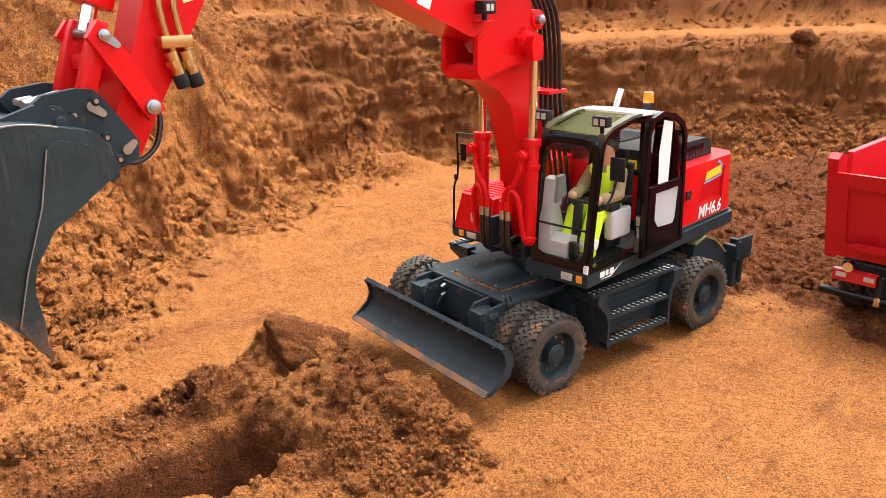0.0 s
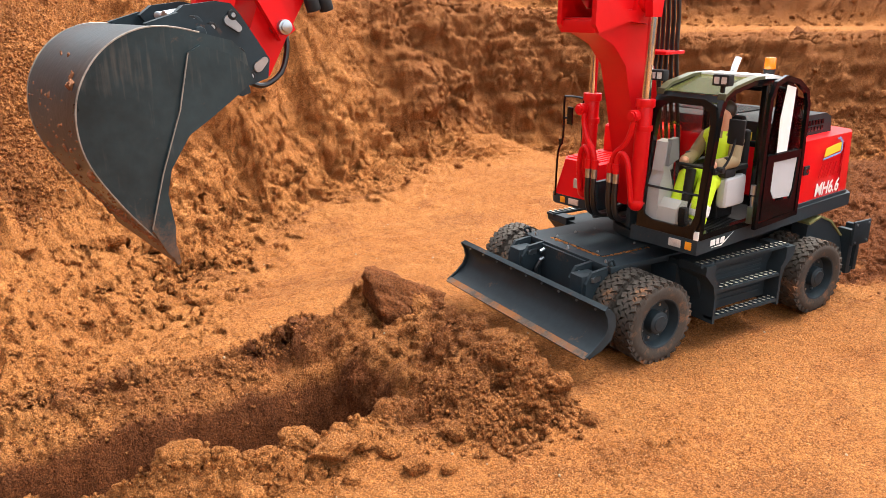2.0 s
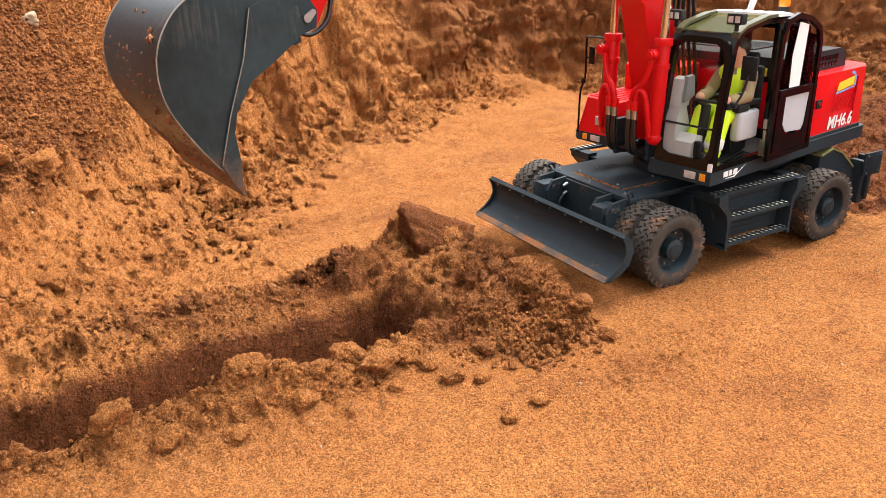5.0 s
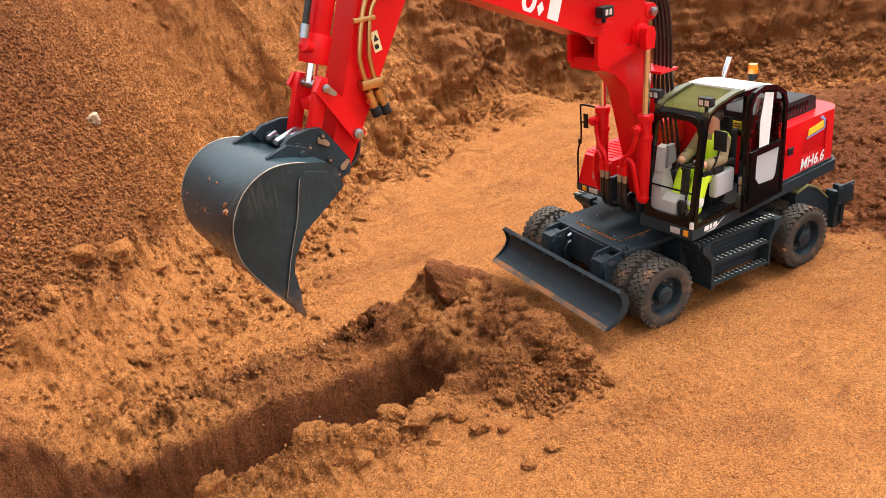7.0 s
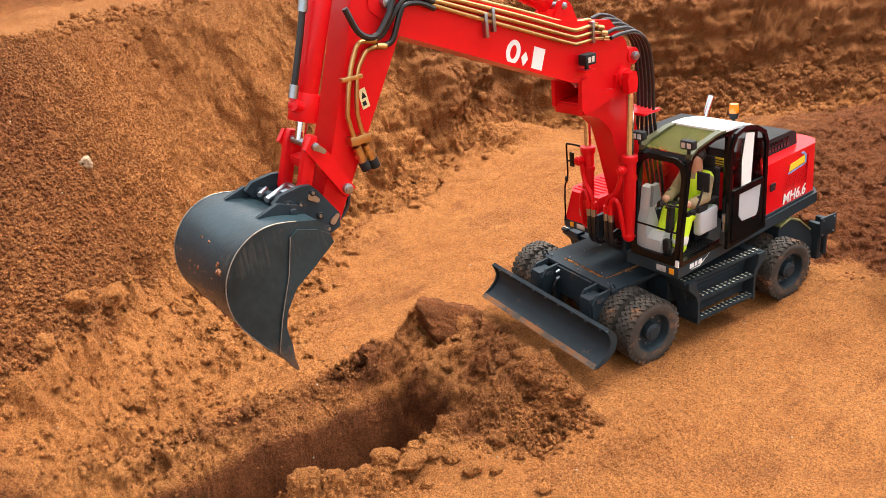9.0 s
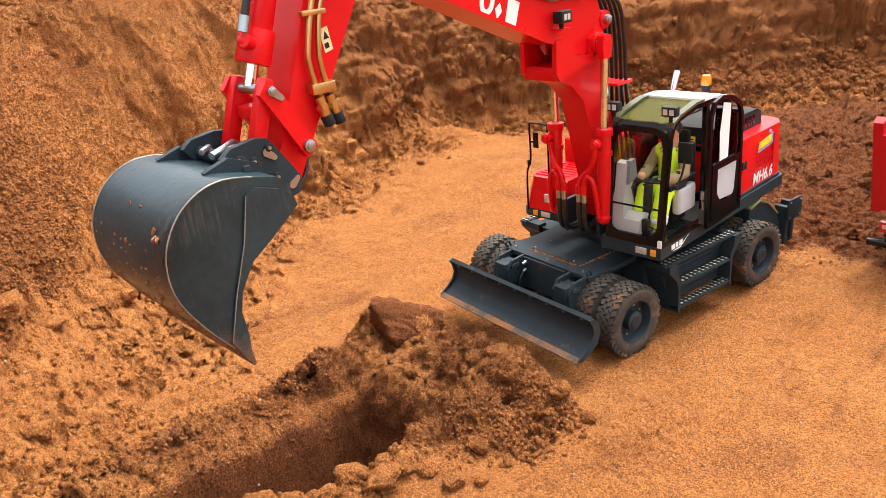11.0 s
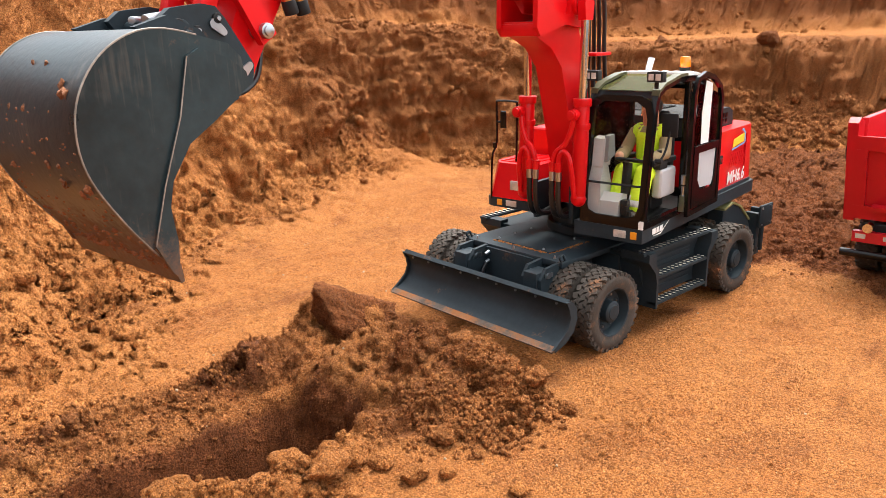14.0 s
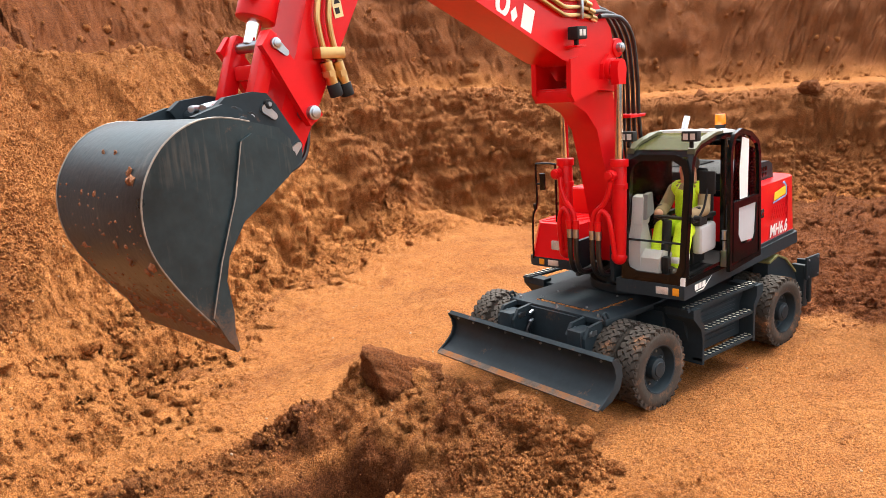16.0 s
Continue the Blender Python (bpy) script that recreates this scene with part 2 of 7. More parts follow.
def soil_mat(name):
    """Orange sand, darker where it is damp and freshly dug and for the trench's shade, with grains at several sizes."""
    m = bpy.data.materials.new(name)
    m.use_nodes = True
    n, l = m.node_tree.nodes, m.node_tree.links
    b = n["Principled BSDF"]
    tc = n.new("ShaderNodeTexCoord")

    def noi(scale, detail=6, rough=0.6):
        x = n.new("ShaderNodeTexNoise")
        x.inputs["Scale"].default_value, x.inputs["Detail"].default_value, x.inputs["Roughness"].default_value = scale, detail, rough
        l.new(tc.outputs["Object"], x.inputs["Vector"])
        return x

    def rng(src, a, c, lo=0.0, hi=1.0):
        x = n.new("ShaderNodeMapRange")
        for key, v in (("From Min", a), ("From Max", c), ("To Min", lo), ("To Max", hi)):
            x.inputs[key].default_value = v
        l.new(src, x.inputs["Value"])
        return x.outputs[0]

    def mixc(f, c1, c2):
        x = n.new("ShaderNodeMix")
        x.data_type = "RGBA"
        for k, v in ((0, f), (6, c1), (7, c2)):
            if isinstance(v, tuple):
                x.inputs[k].default_value = (*v, 1)
            elif isinstance(v, float):
                x.inputs[k].default_value = v
            else:
                l.new(v, x.inputs[k])
        return x.outputs[2]

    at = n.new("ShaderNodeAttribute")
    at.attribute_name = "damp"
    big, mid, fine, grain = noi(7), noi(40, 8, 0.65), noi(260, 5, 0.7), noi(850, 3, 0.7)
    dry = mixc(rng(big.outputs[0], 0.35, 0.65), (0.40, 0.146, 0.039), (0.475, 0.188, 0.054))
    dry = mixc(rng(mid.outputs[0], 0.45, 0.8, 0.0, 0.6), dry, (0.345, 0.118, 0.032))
    # damp soil, deepened so the colour also holds the trench's shade
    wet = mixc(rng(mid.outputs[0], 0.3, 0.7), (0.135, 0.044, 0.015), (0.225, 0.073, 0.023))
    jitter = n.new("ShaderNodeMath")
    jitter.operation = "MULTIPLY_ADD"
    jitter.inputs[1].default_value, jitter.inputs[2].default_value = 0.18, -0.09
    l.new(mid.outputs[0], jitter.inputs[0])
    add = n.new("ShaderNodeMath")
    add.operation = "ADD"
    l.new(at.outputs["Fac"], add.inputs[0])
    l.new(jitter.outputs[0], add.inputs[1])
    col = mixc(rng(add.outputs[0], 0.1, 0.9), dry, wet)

    def cells(scale):
        x = n.new("ShaderNodeTexVoronoi")
        x.inputs["Scale"].default_value = scale
        warp = n.new("ShaderNodeVectorMath")
        warp.operation = "MULTIPLY_ADD"
        warp.inputs[1].default_value = (0.004, 0.004, 0.004)
        l.new(fine.outputs["Color"], warp.inputs[0])
        l.new(tc.outputs["Object"], warp.inputs[2])
        l.new(warp.outputs[0], x.inputs["Vector"])
        bw = n.new("ShaderNodeSeparateColor")
        l.new(x.outputs["Color"], bw.inputs[0])
        return x.outputs["Distance"], bw.outputs[0]

    gd1, gc1 = cells(560)
    gd2, gc2 = cells(1250)
    scale_mul = n.new("ShaderNodeMix")
    scale_mul.data_type = "RGBA"
    scale_mul.blend_type = "MULTIPLY"
    scale_mul.inputs[0].default_value = 1.0
    l.new(col, scale_mul.inputs[6])
    shade = n.new("ShaderNodeMath")
    shade.operation = "ADD"
    l.new(rng(gc1, 0.0, 1.0, 0.23, 0.64), shade.inputs[0])
    l.new(rng(gc2, 0.0, 1.0, 0.20, 0.92), shade.inputs[1])
    l.new(shade.outputs[0], scale_mul.inputs[7])
    scale_mul.clamp_result = False
    col = scale_mul.outputs[2]
    pit = n.new("ShaderNodeMix")
    pit.data_type, pit.blend_type, pit.clamp_result = "RGBA", "MULTIPLY", False
    pit.inputs[0].default_value = 1.0
    l.new(col, pit.inputs[6])
    l.new(rng(gd2, 0.15, 0.75, 1.32, 0.72), pit.inputs[7])
    col = pit.outputs[2]
    dark = mixc(rng(fine.outputs[0], 0.26, 0.44), (0.20, 0.070, 0.022), col)
    calm = rng(at.outputs["Fac"], 0.3, 1.0, 1.0, 0.15)

    def times(a, c):
        x = n.new("ShaderNodeMath")
        x.operation = "MULTIPLY"
        l.new(a, x.inputs[0])
        l.new(c, x.inputs[1])
        return x.outputs[0]

    spk = mixc(times(rng(grain.outputs[0], 0.56, 0.68, 0.0, 0.65), calm), dark, (0.72, 0.37, 0.16))
    spk = mixc(times(rng(grain.outputs[0], 0.43, 0.30, 0.0, 0.6), calm), spk, (0.10, 0.032, 0.010))
    l.new(spk, b.inputs["Base Color"])
    b.inputs["Roughness"].default_value = 0.95
    b.inputs["Specular IOR Level"].default_value = 0.15
    h = n.new("ShaderNodeMath")
    h.operation = "MULTIPLY_ADD"
    h.inputs[1].default_value = 0.7
    h1 = n.new("ShaderNodeMath")
    h1.operation = "MULTIPLY_ADD"
    h1.inputs[1].default_value = -0.35
    l.new(gd1, h1.inputs[0])
    l.new(fine.outputs[0], h1.inputs[2])
    l.new(rng(gd2, 0.0, 1.0, 0.5, 0.0), h.inputs[0])
    l.new(h1.outputs[0], h.inputs[2])
    bp = n.new("ShaderNodeBump")
    bp.inputs["Strength"].default_value, bp.inputs["Distance"].default_value = 1.0, 0.004
    l.new(h.outputs[0], bp.inputs["Height"])
    l.new(bp.outputs[0], b.inputs["Normal"])
    return m


SOIL = soil_mat("orange_sand")

# ---- mesh helpers ----
SLEW = Matrix.Rotation(radians(7.5), 4, "Z")
FLAT = Matrix.Identity(4)


def part(name, bm, material, parent=None, label="", xf=FLAT, smooth=True, bevel=0.0, segs=2, flip=True):
    """Links a bmesh, in full-size metres, as one mesh object of the model's size."""
    if bevel:
        edges = [e for e in bm.edges if len(e.link_faces) == 2 and e.calc_face_angle(0) > 0.5]
        bmesh.ops.bevel(bm, geom=edges, offset=bevel, segments=segs, profile=0.6, affect="EDGES", clamp_overlap=True)
    if flip:
        bmesh.ops.recalc_face_normals(bm, faces=bm.faces)
    bm.transform(Matrix.Scale(S, 4) @ xf)
    me = bpy.data.meshes.new(name)
    bm.to_mesh(me)
    bm.free()
    for m in material if isinstance(material, (list, tuple)) else [material]:
        me.materials.append(m)
    ob = new(name, me)
    if smooth:
        me.shade_smooth()
        me.set_sharp_from_angle(angle=radians(35))
    if parent:
        ob.parent = parent
    return tagged(ob, label) if label else ob


def again(name, ob, parent, m):
    """Another object on the same mesh, at the pose m (in full-size metres)."""
    o = new(name, ob.data)
    o.parent = parent
    o.matrix_basis = Matrix.Translation(m.translation * S) @ m.to_3x3().to_4x4()
    return o


def B():
    return bmesh.new()


def box(bm, x0, x1, y0, y1, z0, z1, m=None):
    r = bmesh.ops.create_cube(bm, size=1)["verts"]
    for v in r:
        v.co = Vector((x0 + (v.co.x + 0.5) * (x1 - x0), y0 + (v.co.y + 0.5) * (y1 - y0), z0 + (v.co.z + 0.5) * (z1 - z0)))
        if m:
            v.co = m @ v.co
    return r


def prism(bm, pts, y0, y1):
    """A plate: the outline pts of (x, z), from y0 to y1."""
    a = [bm.verts.new((x, y0, z)) for x, z in pts]
    b = [bm.verts.new((x, y1, z)) for x, z in pts]
    bm.faces.new(a), bm.faces.new(b[::-1])
    for i in range(len(pts)):
        j = (i + 1) % len(pts)
        bm.faces.new((a[j], a[i], b[i], b[j]))


def slab(bm, pts, z0, z1):
    """A plate lying flat: the outline pts of (x, y), from z0 to z1."""
    a = [bm.verts.new((x, y, z0)) for x, y in pts]
    b = [bm.verts.new((x, y, z1)) for x, y in pts]
    bm.faces.new(a), bm.faces.new(b[::-1])
    for i in range(len(pts)):
        j = (i + 1) % len(pts)
        bm.faces.new((a[j], a[i], b[i], b[j]))


def cyl(bm, p0, p1, r0, r1=None, seg=20):
    p0, p1 = Vector(p0), Vector(p1)
    d = p1 - p0
    m = Matrix.Translation((p0 + p1) / 2) @ d.to_track_quat("Z", "Y").to_matrix().to_4x4()
    return bmesh.ops.create_cone(bm, cap_ends=True, segments=seg, radius1=r0, radius2=r0 if r1 is None else r1, depth=d.length, matrix=m)["verts"]


def rounded(pts, n=6):
    """A smooth line through pts."""
    p = [Vector(q) for q in pts]
    p = [p[0] * 2 - p[1], *p, p[-1] * 2 - p[-2]]
    out = []
    for i in range(1, len(p) - 2):
        for k in range(n):
            t = k / n
            a, b, c, d = p[i - 1], p[i], p[i + 1], p[i + 2]
            out.append(0.5 * (2 * b + (c - a) * t + (2 * a - 5 * b + 4 * c - d) * t * t + (3 * b - a - 3 * c + d) * t**3))
    return [*out, p[-2]]


def tube(bm, pts, r, seg=8, n=6, smooth=True):
    pts = rounded(pts, n) if smooth else [Vector(p) for p in pts]
    rings, side = [], Vector((0, 0, 1))
    for i, p in enumerate(pts):
        d = (pts[min(i + 1, len(pts) - 1)] - pts[max(i - 1, 0)]).normalized()
        side = side - d * side.dot(d)
        side = side.normalized() if side.length > 1e-4 else d.orthogonal().normalized()
        o = d.cross(side)
        rings.append([bm.verts.new(p + r * (math.cos(a) * side + math.sin(a) * o)) for a in [2 * math.pi * k / seg for k in range(seg)]])
    for a, b in zip(rings, rings[1:]):
        for k in range(seg):
            bm.faces.new((a[k], a[(k + 1) % seg], b[(k + 1) % seg], b[k]))
    bm.faces.new(rings[0][::-1]), bm.faces.new(rings[-1])


def lathe(bm, prof, seg=40, axis="y"):
    """The outline prof of (radius, height) turned round the y axis."""
    rings = []
    for r, h in prof:
        rings.append([bm.verts.new((r * math.cos(a), h, r * math.sin(a))) for a in [2 * math.pi * k / seg for k in range(seg)]])
    for a, b in zip(rings, rings[1:]):
        for k in range(seg):
            bm.faces.new((a[k], b[k], b[(k + 1) % seg], a[(k + 1) % seg]))


def thing(name, label, category, group="", kind="", at=(0, 0, 0)):
    ob = new(name)
    ob.empty_display_size = 0.02
    ob.location = Vector(at) * S
    return tagged(ob, label, category, group, kind)


def smooth01(a, b, x):
    t = np.clip((x - a) / (b - a), 0, 1)
    return t * t * (3 - 2 * t)

# ---- the sand pit ----
def gnoise(x, y, seed=0):
    """Gradient noise on arrays, about -0.7 to 0.7."""
    xi, yi = np.floor(x).astype(np.int64), np.floor(y).astype(np.int64)
    xf, yf = x - xi, y - yi

    def grad(ix, iy, dx, dy):
        h = (ix * 374761393 + iy * 668265263 + seed * 974711) & 0x7FFFFFFF
        h = ((h ^ (h >> 13)) * 1274126177) & 0x7FFFFFFF
        a = (h ^ (h >> 16)) % 4096 * (2 * np.pi / 4096)
        return np.cos(a) * dx + np.sin(a) * dy

    u, v = xf**3 * (xf * (xf * 6 - 15) + 10), yf**3 * (yf * (yf * 6 - 15) + 10)
    a, b = grad(xi, yi, xf, yf), grad(xi + 1, yi, xf - 1, yf)
    c, d = grad(xi, yi + 1, xf, yf - 1), grad(xi + 1, yi + 1, xf - 1, yf - 1)
    return (a * (1 - u) + b * u) * (1 - v) + (c * (1 - u) + d * u) * v


def gnoise3(p, seed=0):
    """Gradient noise in space, on an array of places."""
    i = np.floor(p).astype(np.int64)
    f = p - i
    w = f * f * f * (f * (f * 6 - 15) + 10)
    out = np.zeros(len(p))
    for c in range(8):
        o = np.array([c & 1, c >> 1 & 1, c >> 2 & 1])
        q = i + o
        h = (q[:, 0] * 374761393 + q[:, 1] * 668265263 + q[:, 2] * 1440662683 + seed * 974711) & 0x7FFFFFFF
        h = ((h ^ (h >> 13)) * 1274126177) & 0x7FFFFFFF
        h = h ^ (h >> 16)
        a, z = (h % 1024) * (2 * np.pi / 1024), ((h >> 10) % 1024) / 512.0 - 1
        r = np.sqrt(np.maximum(0, 1 - z * z))
        d = f - o
        k = np.prod(np.where(o, w, 1 - w), axis=1)
        out += k * (np.cos(a) * r * d[:, 0] + np.sin(a) * r * d[:, 1] + z * d[:, 2])
    return out


def blocks(f, p):
    """f over an array of places, a block at a time."""
    return np.concatenate([f(p[k:k + 8192]) for k in range(0, len(p), 8192)])


def fbm3(p, octaves=4, gain=0.5, seed=0, billow=False):
    if len(p) > 8192:
        return blocks(lambda q: fbm3(q, octaves, gain, seed, billow), p)
    z, amp = np.zeros(len(p)), 1.0
    for k in range(octaves):
        n = gnoise3(p * 2**k + 13.7 * k, seed + k)
        z += amp * (np.abs(n) * 2 - 0.35 if billow else n)
        amp *= gain
    return z


def worley3(p, seed=0):
    """Domes with sharp creases between them, like packed clods: 0 in the creases to 1."""
    if len(p) > 8192:
        return blocks(lambda q: worley3(q, seed), p)
    i = np.floor(p).astype(np.int64)
    best = np.full(len(p), 9.0)
    for c in range(27):
        q = i + np.array([c % 3 - 1, c // 3 % 3 - 1, c // 9 - 1])
        d = np.zeros(len(p))
        for k in range(3):
            h = (q[:, 0] * 374761393 + q[:, 1] * 668265263 + q[:, 2] * 1440662683 + (seed * 3 + k) * 974711) & 0x7FFFFFFF
            h = ((h ^ (h >> 13)) * 1274126177) & 0x7FFFFFFF
            d += (q[:, k] + ((h ^ (h >> 16)) % 1024) / 1024.0 - p[:, k]) ** 2
        best = np.minimum(best, d)
    return 1 - np.minimum(best, 1)


def fbm(x, y, octaves=5, gain=0.5, seed=0):
    z, amp = 0.0 * x, 1.0
    for k in range(octaves):
        z += amp * gnoise(x * 2**k + 17.3 * k, y * 2**k - 9.1 * k, seed + k)
        amp *= gain
    return z


FOOT = np.array([(13, 9), (10.5, 4.0), (9.1, 1.4), (8.2, 0.1), (7.4, -0.8), (6.55, -1.6), (5.9, -2.5), (5.0, -3.7), (4.0, -4.6), (2.4, -5.7), (0.8, -6.2), (-0.3, -6.9),
                 (-2.3, -7.5), (-3.2, -8.1), (-4.6, -8.0), (-5.8, -7.2), (-7.2, -6.2), (-9.5, -4.7), (-12, -3.2), (-15, -0.5), (-19, 4), (-24, 12)], float)


def foot_distance(x, y):
    """How far a place lies beyond the foot of the banks (inside the pit: minus), and where along it."""
    best, sign, along = np.full(x.shape, 1e9), np.zeros(x.shape), np.zeros(x.shape)
    run = 0.0
    for p, q in zip(FOOT, FOOT[1:]):
        d = q - p
        n = np.hypot(*d)
        t = np.clip(((x - p[0]) * d[0] + (y - p[1]) * d[1]) / n**2, 0, 1)
        far = np.hypot(x - p[0] - t * d[0], y - p[1] - t * d[1])
        side = (x - p[0]) * d[1] - (y - p[1]) * d[0]
        near = far < best
        best, sign, along = np.where(near, far, best), np.where(near, np.where(side < 0, 1.0, -1.0), sign), np.where(near, run + t * n, along)
        run += n
    return best * sign, along


FOOT_RUN = np.concatenate([[0], np.cumsum(np.hypot(*np.diff(FOOT, axis=0).T))])
MOUND = [(3.24, -1.40, 0.42, 0.32), (3.05, -1.0, 0.40, 0.40), (3.15, -0.5, 0.40, 0.44), (2.9, 0.1, 0.40, 0.42), (2.85, 0.7, 0.38, 0.42), (2.9, 1.25, 0.30, 0.38), (3.45, 0.8, 0.24, 0.45), (3.3, 1.35, 0.18, 0.34), (2.55, -0.75, 0.15, 0.3), (3.6, -1.0, 0.30, 0.42), (4.05, -1.18, 0.20, 0.36), (3.65, -0.25, 0.24, 0.5), (3.75, 0.5, 0.16, 0.42), (4.5, -1.2, 0.12, 0.3)]


def terrain(x, y):
    """Height and dampness of the ground; in the trench dampness also carries shade."""
    wave = 0.25 - 0.17 * smooth01(4.4, 5.8, x)
    d, run = foot_distance(x + wave * fbm(x * 0.9, y * 0.9, 3, seed=3), y + wave * fbm(x * 0.9, y * 0.9, 3, seed=8))
    fx = np.interp(run, FOOT_RUN, FOOT[:, 0])
    left, right = smooth01(-1.2, 0.6, fx), smooth01(-5.2, -6.8, fx)
    base = 0.10 - 0.10 * smooth01(2.4, 3.8, x) + 0.30 * smooth01(-3.5, -6.5, y) * smooth01(-6, -2, x) + 0.035 * fbm(x * 0.5, y * 0.5, 3, seed=20)
    p = np.maximum(d, 0)
    flute = (0.45 + 0.55 * left) * fbm(run * 1.1, p * 0.5, 3, seed=31)
    cliff = smooth01(5.6, 4.2, fx)
    ledge = p + 0.35 * flute + 0.25 * fbm(x * 2.2, y * 2.2, 3, seed=33)
    ramp = 0.95 * np.minimum(p, 1.1) + 0.36 * smooth01(1.02, 1.22, ledge) - 0.10 * np.exp(-(((ledge - 1.4) / 0.14) ** 2)) + 1.75 * np.maximum(p - 1.2, 0)
    sheer = smooth01(7.6, 8.1, fx)
    ramp = ramp * (1 - sheer) + 1.35 * p * sheer
    bluff = np.clip(0.62 + 1.3 * fbm(run * 0.8, p * 0.3, 3, seed=90), 0.12, 1.15)
    toe = bluff * smooth01(0, 0.45 + 0.5 * bluff, p + 0.2 * flute) + 0.15 * p + 1.2 * np.maximum(p - 0.55 - 0.2 * flute, 0)
    hl = toe * cliff + ramp * (1 - cliff)
    top_l = 4.3 + 0.25 * fbm(run * 0.6, p * 0.4, 3, seed=40)
    hl = np.where(hl > top_l - 0.5, top_l - 0.5 * np.exp(-(hl - top_l + 0.5) / 0.5), hl)
    hm = 3.05 * smooth01(0, 1.5, p + 0.25 * flute) + 0.2 * smooth01(0, 0.5, p) + 0.02 * p
    hr = 0.75 * np.minimum(p, 1.15) + 1.75 * smooth01(1.0, 2.1, p + 0.3 * flute) + 0.03 * p
    h = hl * left + hr * right + hm * (1 - left) * (1 - right)
    h *= smooth01(-0.35, 0.02, d)
    back = p - 6.9 - 0.8 * fbm(run * 0.25, p * 0.1, 2, seed=50)
    h += 3.4 * smooth01(0, 2.6, back) + 0.30 * fbm(x * 0.7, y * 0.7, 4, seed=51) * smooth01(-0.2, 0.8, back)
    wall = smooth01(0.02, 0.35, p) * (1 - smooth01(4.0, 5.0, p))
    near_toe = np.exp(-(((d - 0.15) / 0.55) ** 2))
    rough = fbm(x * 1.7, y * 1.7, 5, 0.55, seed=60)
    lumps = np.abs(fbm(x * 3.2, y * 3.2, 4, 0.55, seed=64))
    h += near_toe * (0.10 * rough + 0.10 * (lumps - 0.2)) + 0.10 * rough * wall * (1 - left)
    z = base + h
    # dried crust that breaks off in low steps
    crust = 2.6 * fbm(x * 0.75, y * 0.75, 4, 0.55, seed=34)
    step = np.floor(crust) + smooth01(0.0, 0.16, crust - np.floor(crust))
    z += 0.15 * (step - crust * 0.75) * smooth01(-1.5, -0.1, d) * smooth01(1.6, 1.2, p) * left * (1 - 0.4 * cliff)
    chip = 2.4 * fbm(x * 1.9 + 3.1, y * 1.9, 4, 0.6, seed=36)
    z += 0.060 * (np.floor(chip) + smooth01(0.0, 0.14, chip - np.floor(chip)) - 0.8 * chip) * smooth01(-2.2, -0.6, d) * smooth01(1.5, 1.0, p) * left * smooth01(3.0, 4.5, x)
    # a smooth tongue of sand that runs down into the bay
    z += 0.55 * np.exp(-(((x + 2.3) / 1.3) ** 2 + ((y + 7.4) / 0.45) ** 2))
    # the trench and its lips
    yf, yn = -0.66 - 0.07 * (7.7 - x), 0.76 + 0.10 * np.sin(x * 2.6 + 0.4)
    wob = 0.10 * fbm(x * 1.3, y * 1.3, 4, 0.55, seed=70)
    inside = (0.16 * smooth01(-0.25, 0.30, y - yf + 1.6 * wob) + 0.84 * smooth01(0.16, 0.48, y - yf + 0.5 * wob)) * smooth01(-0.02, 0.26, yn - y + wob) * smooth01(3.45, 4.35, x + wob - 0.35 * smooth01(0.2, -0.8, y)) * smooth01(9.4, 8.5, x)
    z -= 1.45 * inside
    lip = np.exp(-(((y - yn - 0.20) / 0.20) ** 2)) * smooth01(3.9, 4.5, x) * smooth01(8.8, 7.8, x)
    z += lip * (0.12 + 0.20 * lumps + 0.08 * rough + 0.22 * np.exp(-(((x - 5.95) / 0.45) ** 2)))
    apron = np.exp(-(((y - yn - 0.62) / 0.40) ** 2)) * smooth01(4.3, 5.2, x) * smooth01(8.4, 7.0, x)
    z += apron * (0.05 + 0.10 * lumps)
    lip2 = np.exp(-(((y - yf + 0.25) / 0.3) ** 2)) * smooth01(3.6, 4.3, x) * smooth01(8.6, 7.2, x)
    z += lip2 * (0.05 + 0.14 * lumps)
    # the heap in front of the blade
    heap, mask = 0.0 * x, 0.0 * x
    for cx, cy, hh, r in MOUND:
        q = np.exp(-(((x - cx) ** 2 + (y - cy) ** 2) / r**2) ** 1.6)
        heap, mask = np.maximum(heap, hh * q), np.maximum(mask, q)
    z += heap + smooth01(0.05, 0.5, mask) * (0.16 * rough + 0.10 * (lumps - 0.18))
    # rolled tracks and small ripples on the floor
    flat = smooth01(0.1, -0.3, d)
    churn = smooth01(-2.3, -3.2, x + 0.8 * rough) * smooth01(-5.0, -2.5, y + rough) * smooth01(7.5, 5.0, y + rough) * flat
    z += churn * (0.16 * (lumps - 0.2) + 0.06 * rough)
    for c in (-0.92, 0.82):
        z -= 0.018 * flat * np.exp(-(((y - c + 0.05) / 0.3) ** 4)) * smooth01(2.0, 0.5, x) * (0.7 + 0.6 * np.sin(x * 42))
    z += flat * (0.014 * fbm(x * 5, y * 5, 4, 0.6, seed=80) + 0.020 * np.abs(fbm(x * 0.8 + 0.3 * y, y * 5.5, 3, 0.6, seed=86)) * smooth01(-0.9, -1.6, y) * smooth01(-4.5, -3.2, y) + 0.03 * fbm(x * 1.4, y * 1.4, 3, 0.5, seed=88))
    # a flaky patch on the floor, and the prints and ruts of earlier work
    flake = 2.2 * fbm(x * 2.4 + 0.5 * y, y * 2.4, 4, 0.6, seed=95)
    patch = np.exp(-(((x - 2.4) / 0.75) ** 2 + ((y - 2.25) / 0.42) ** 2))
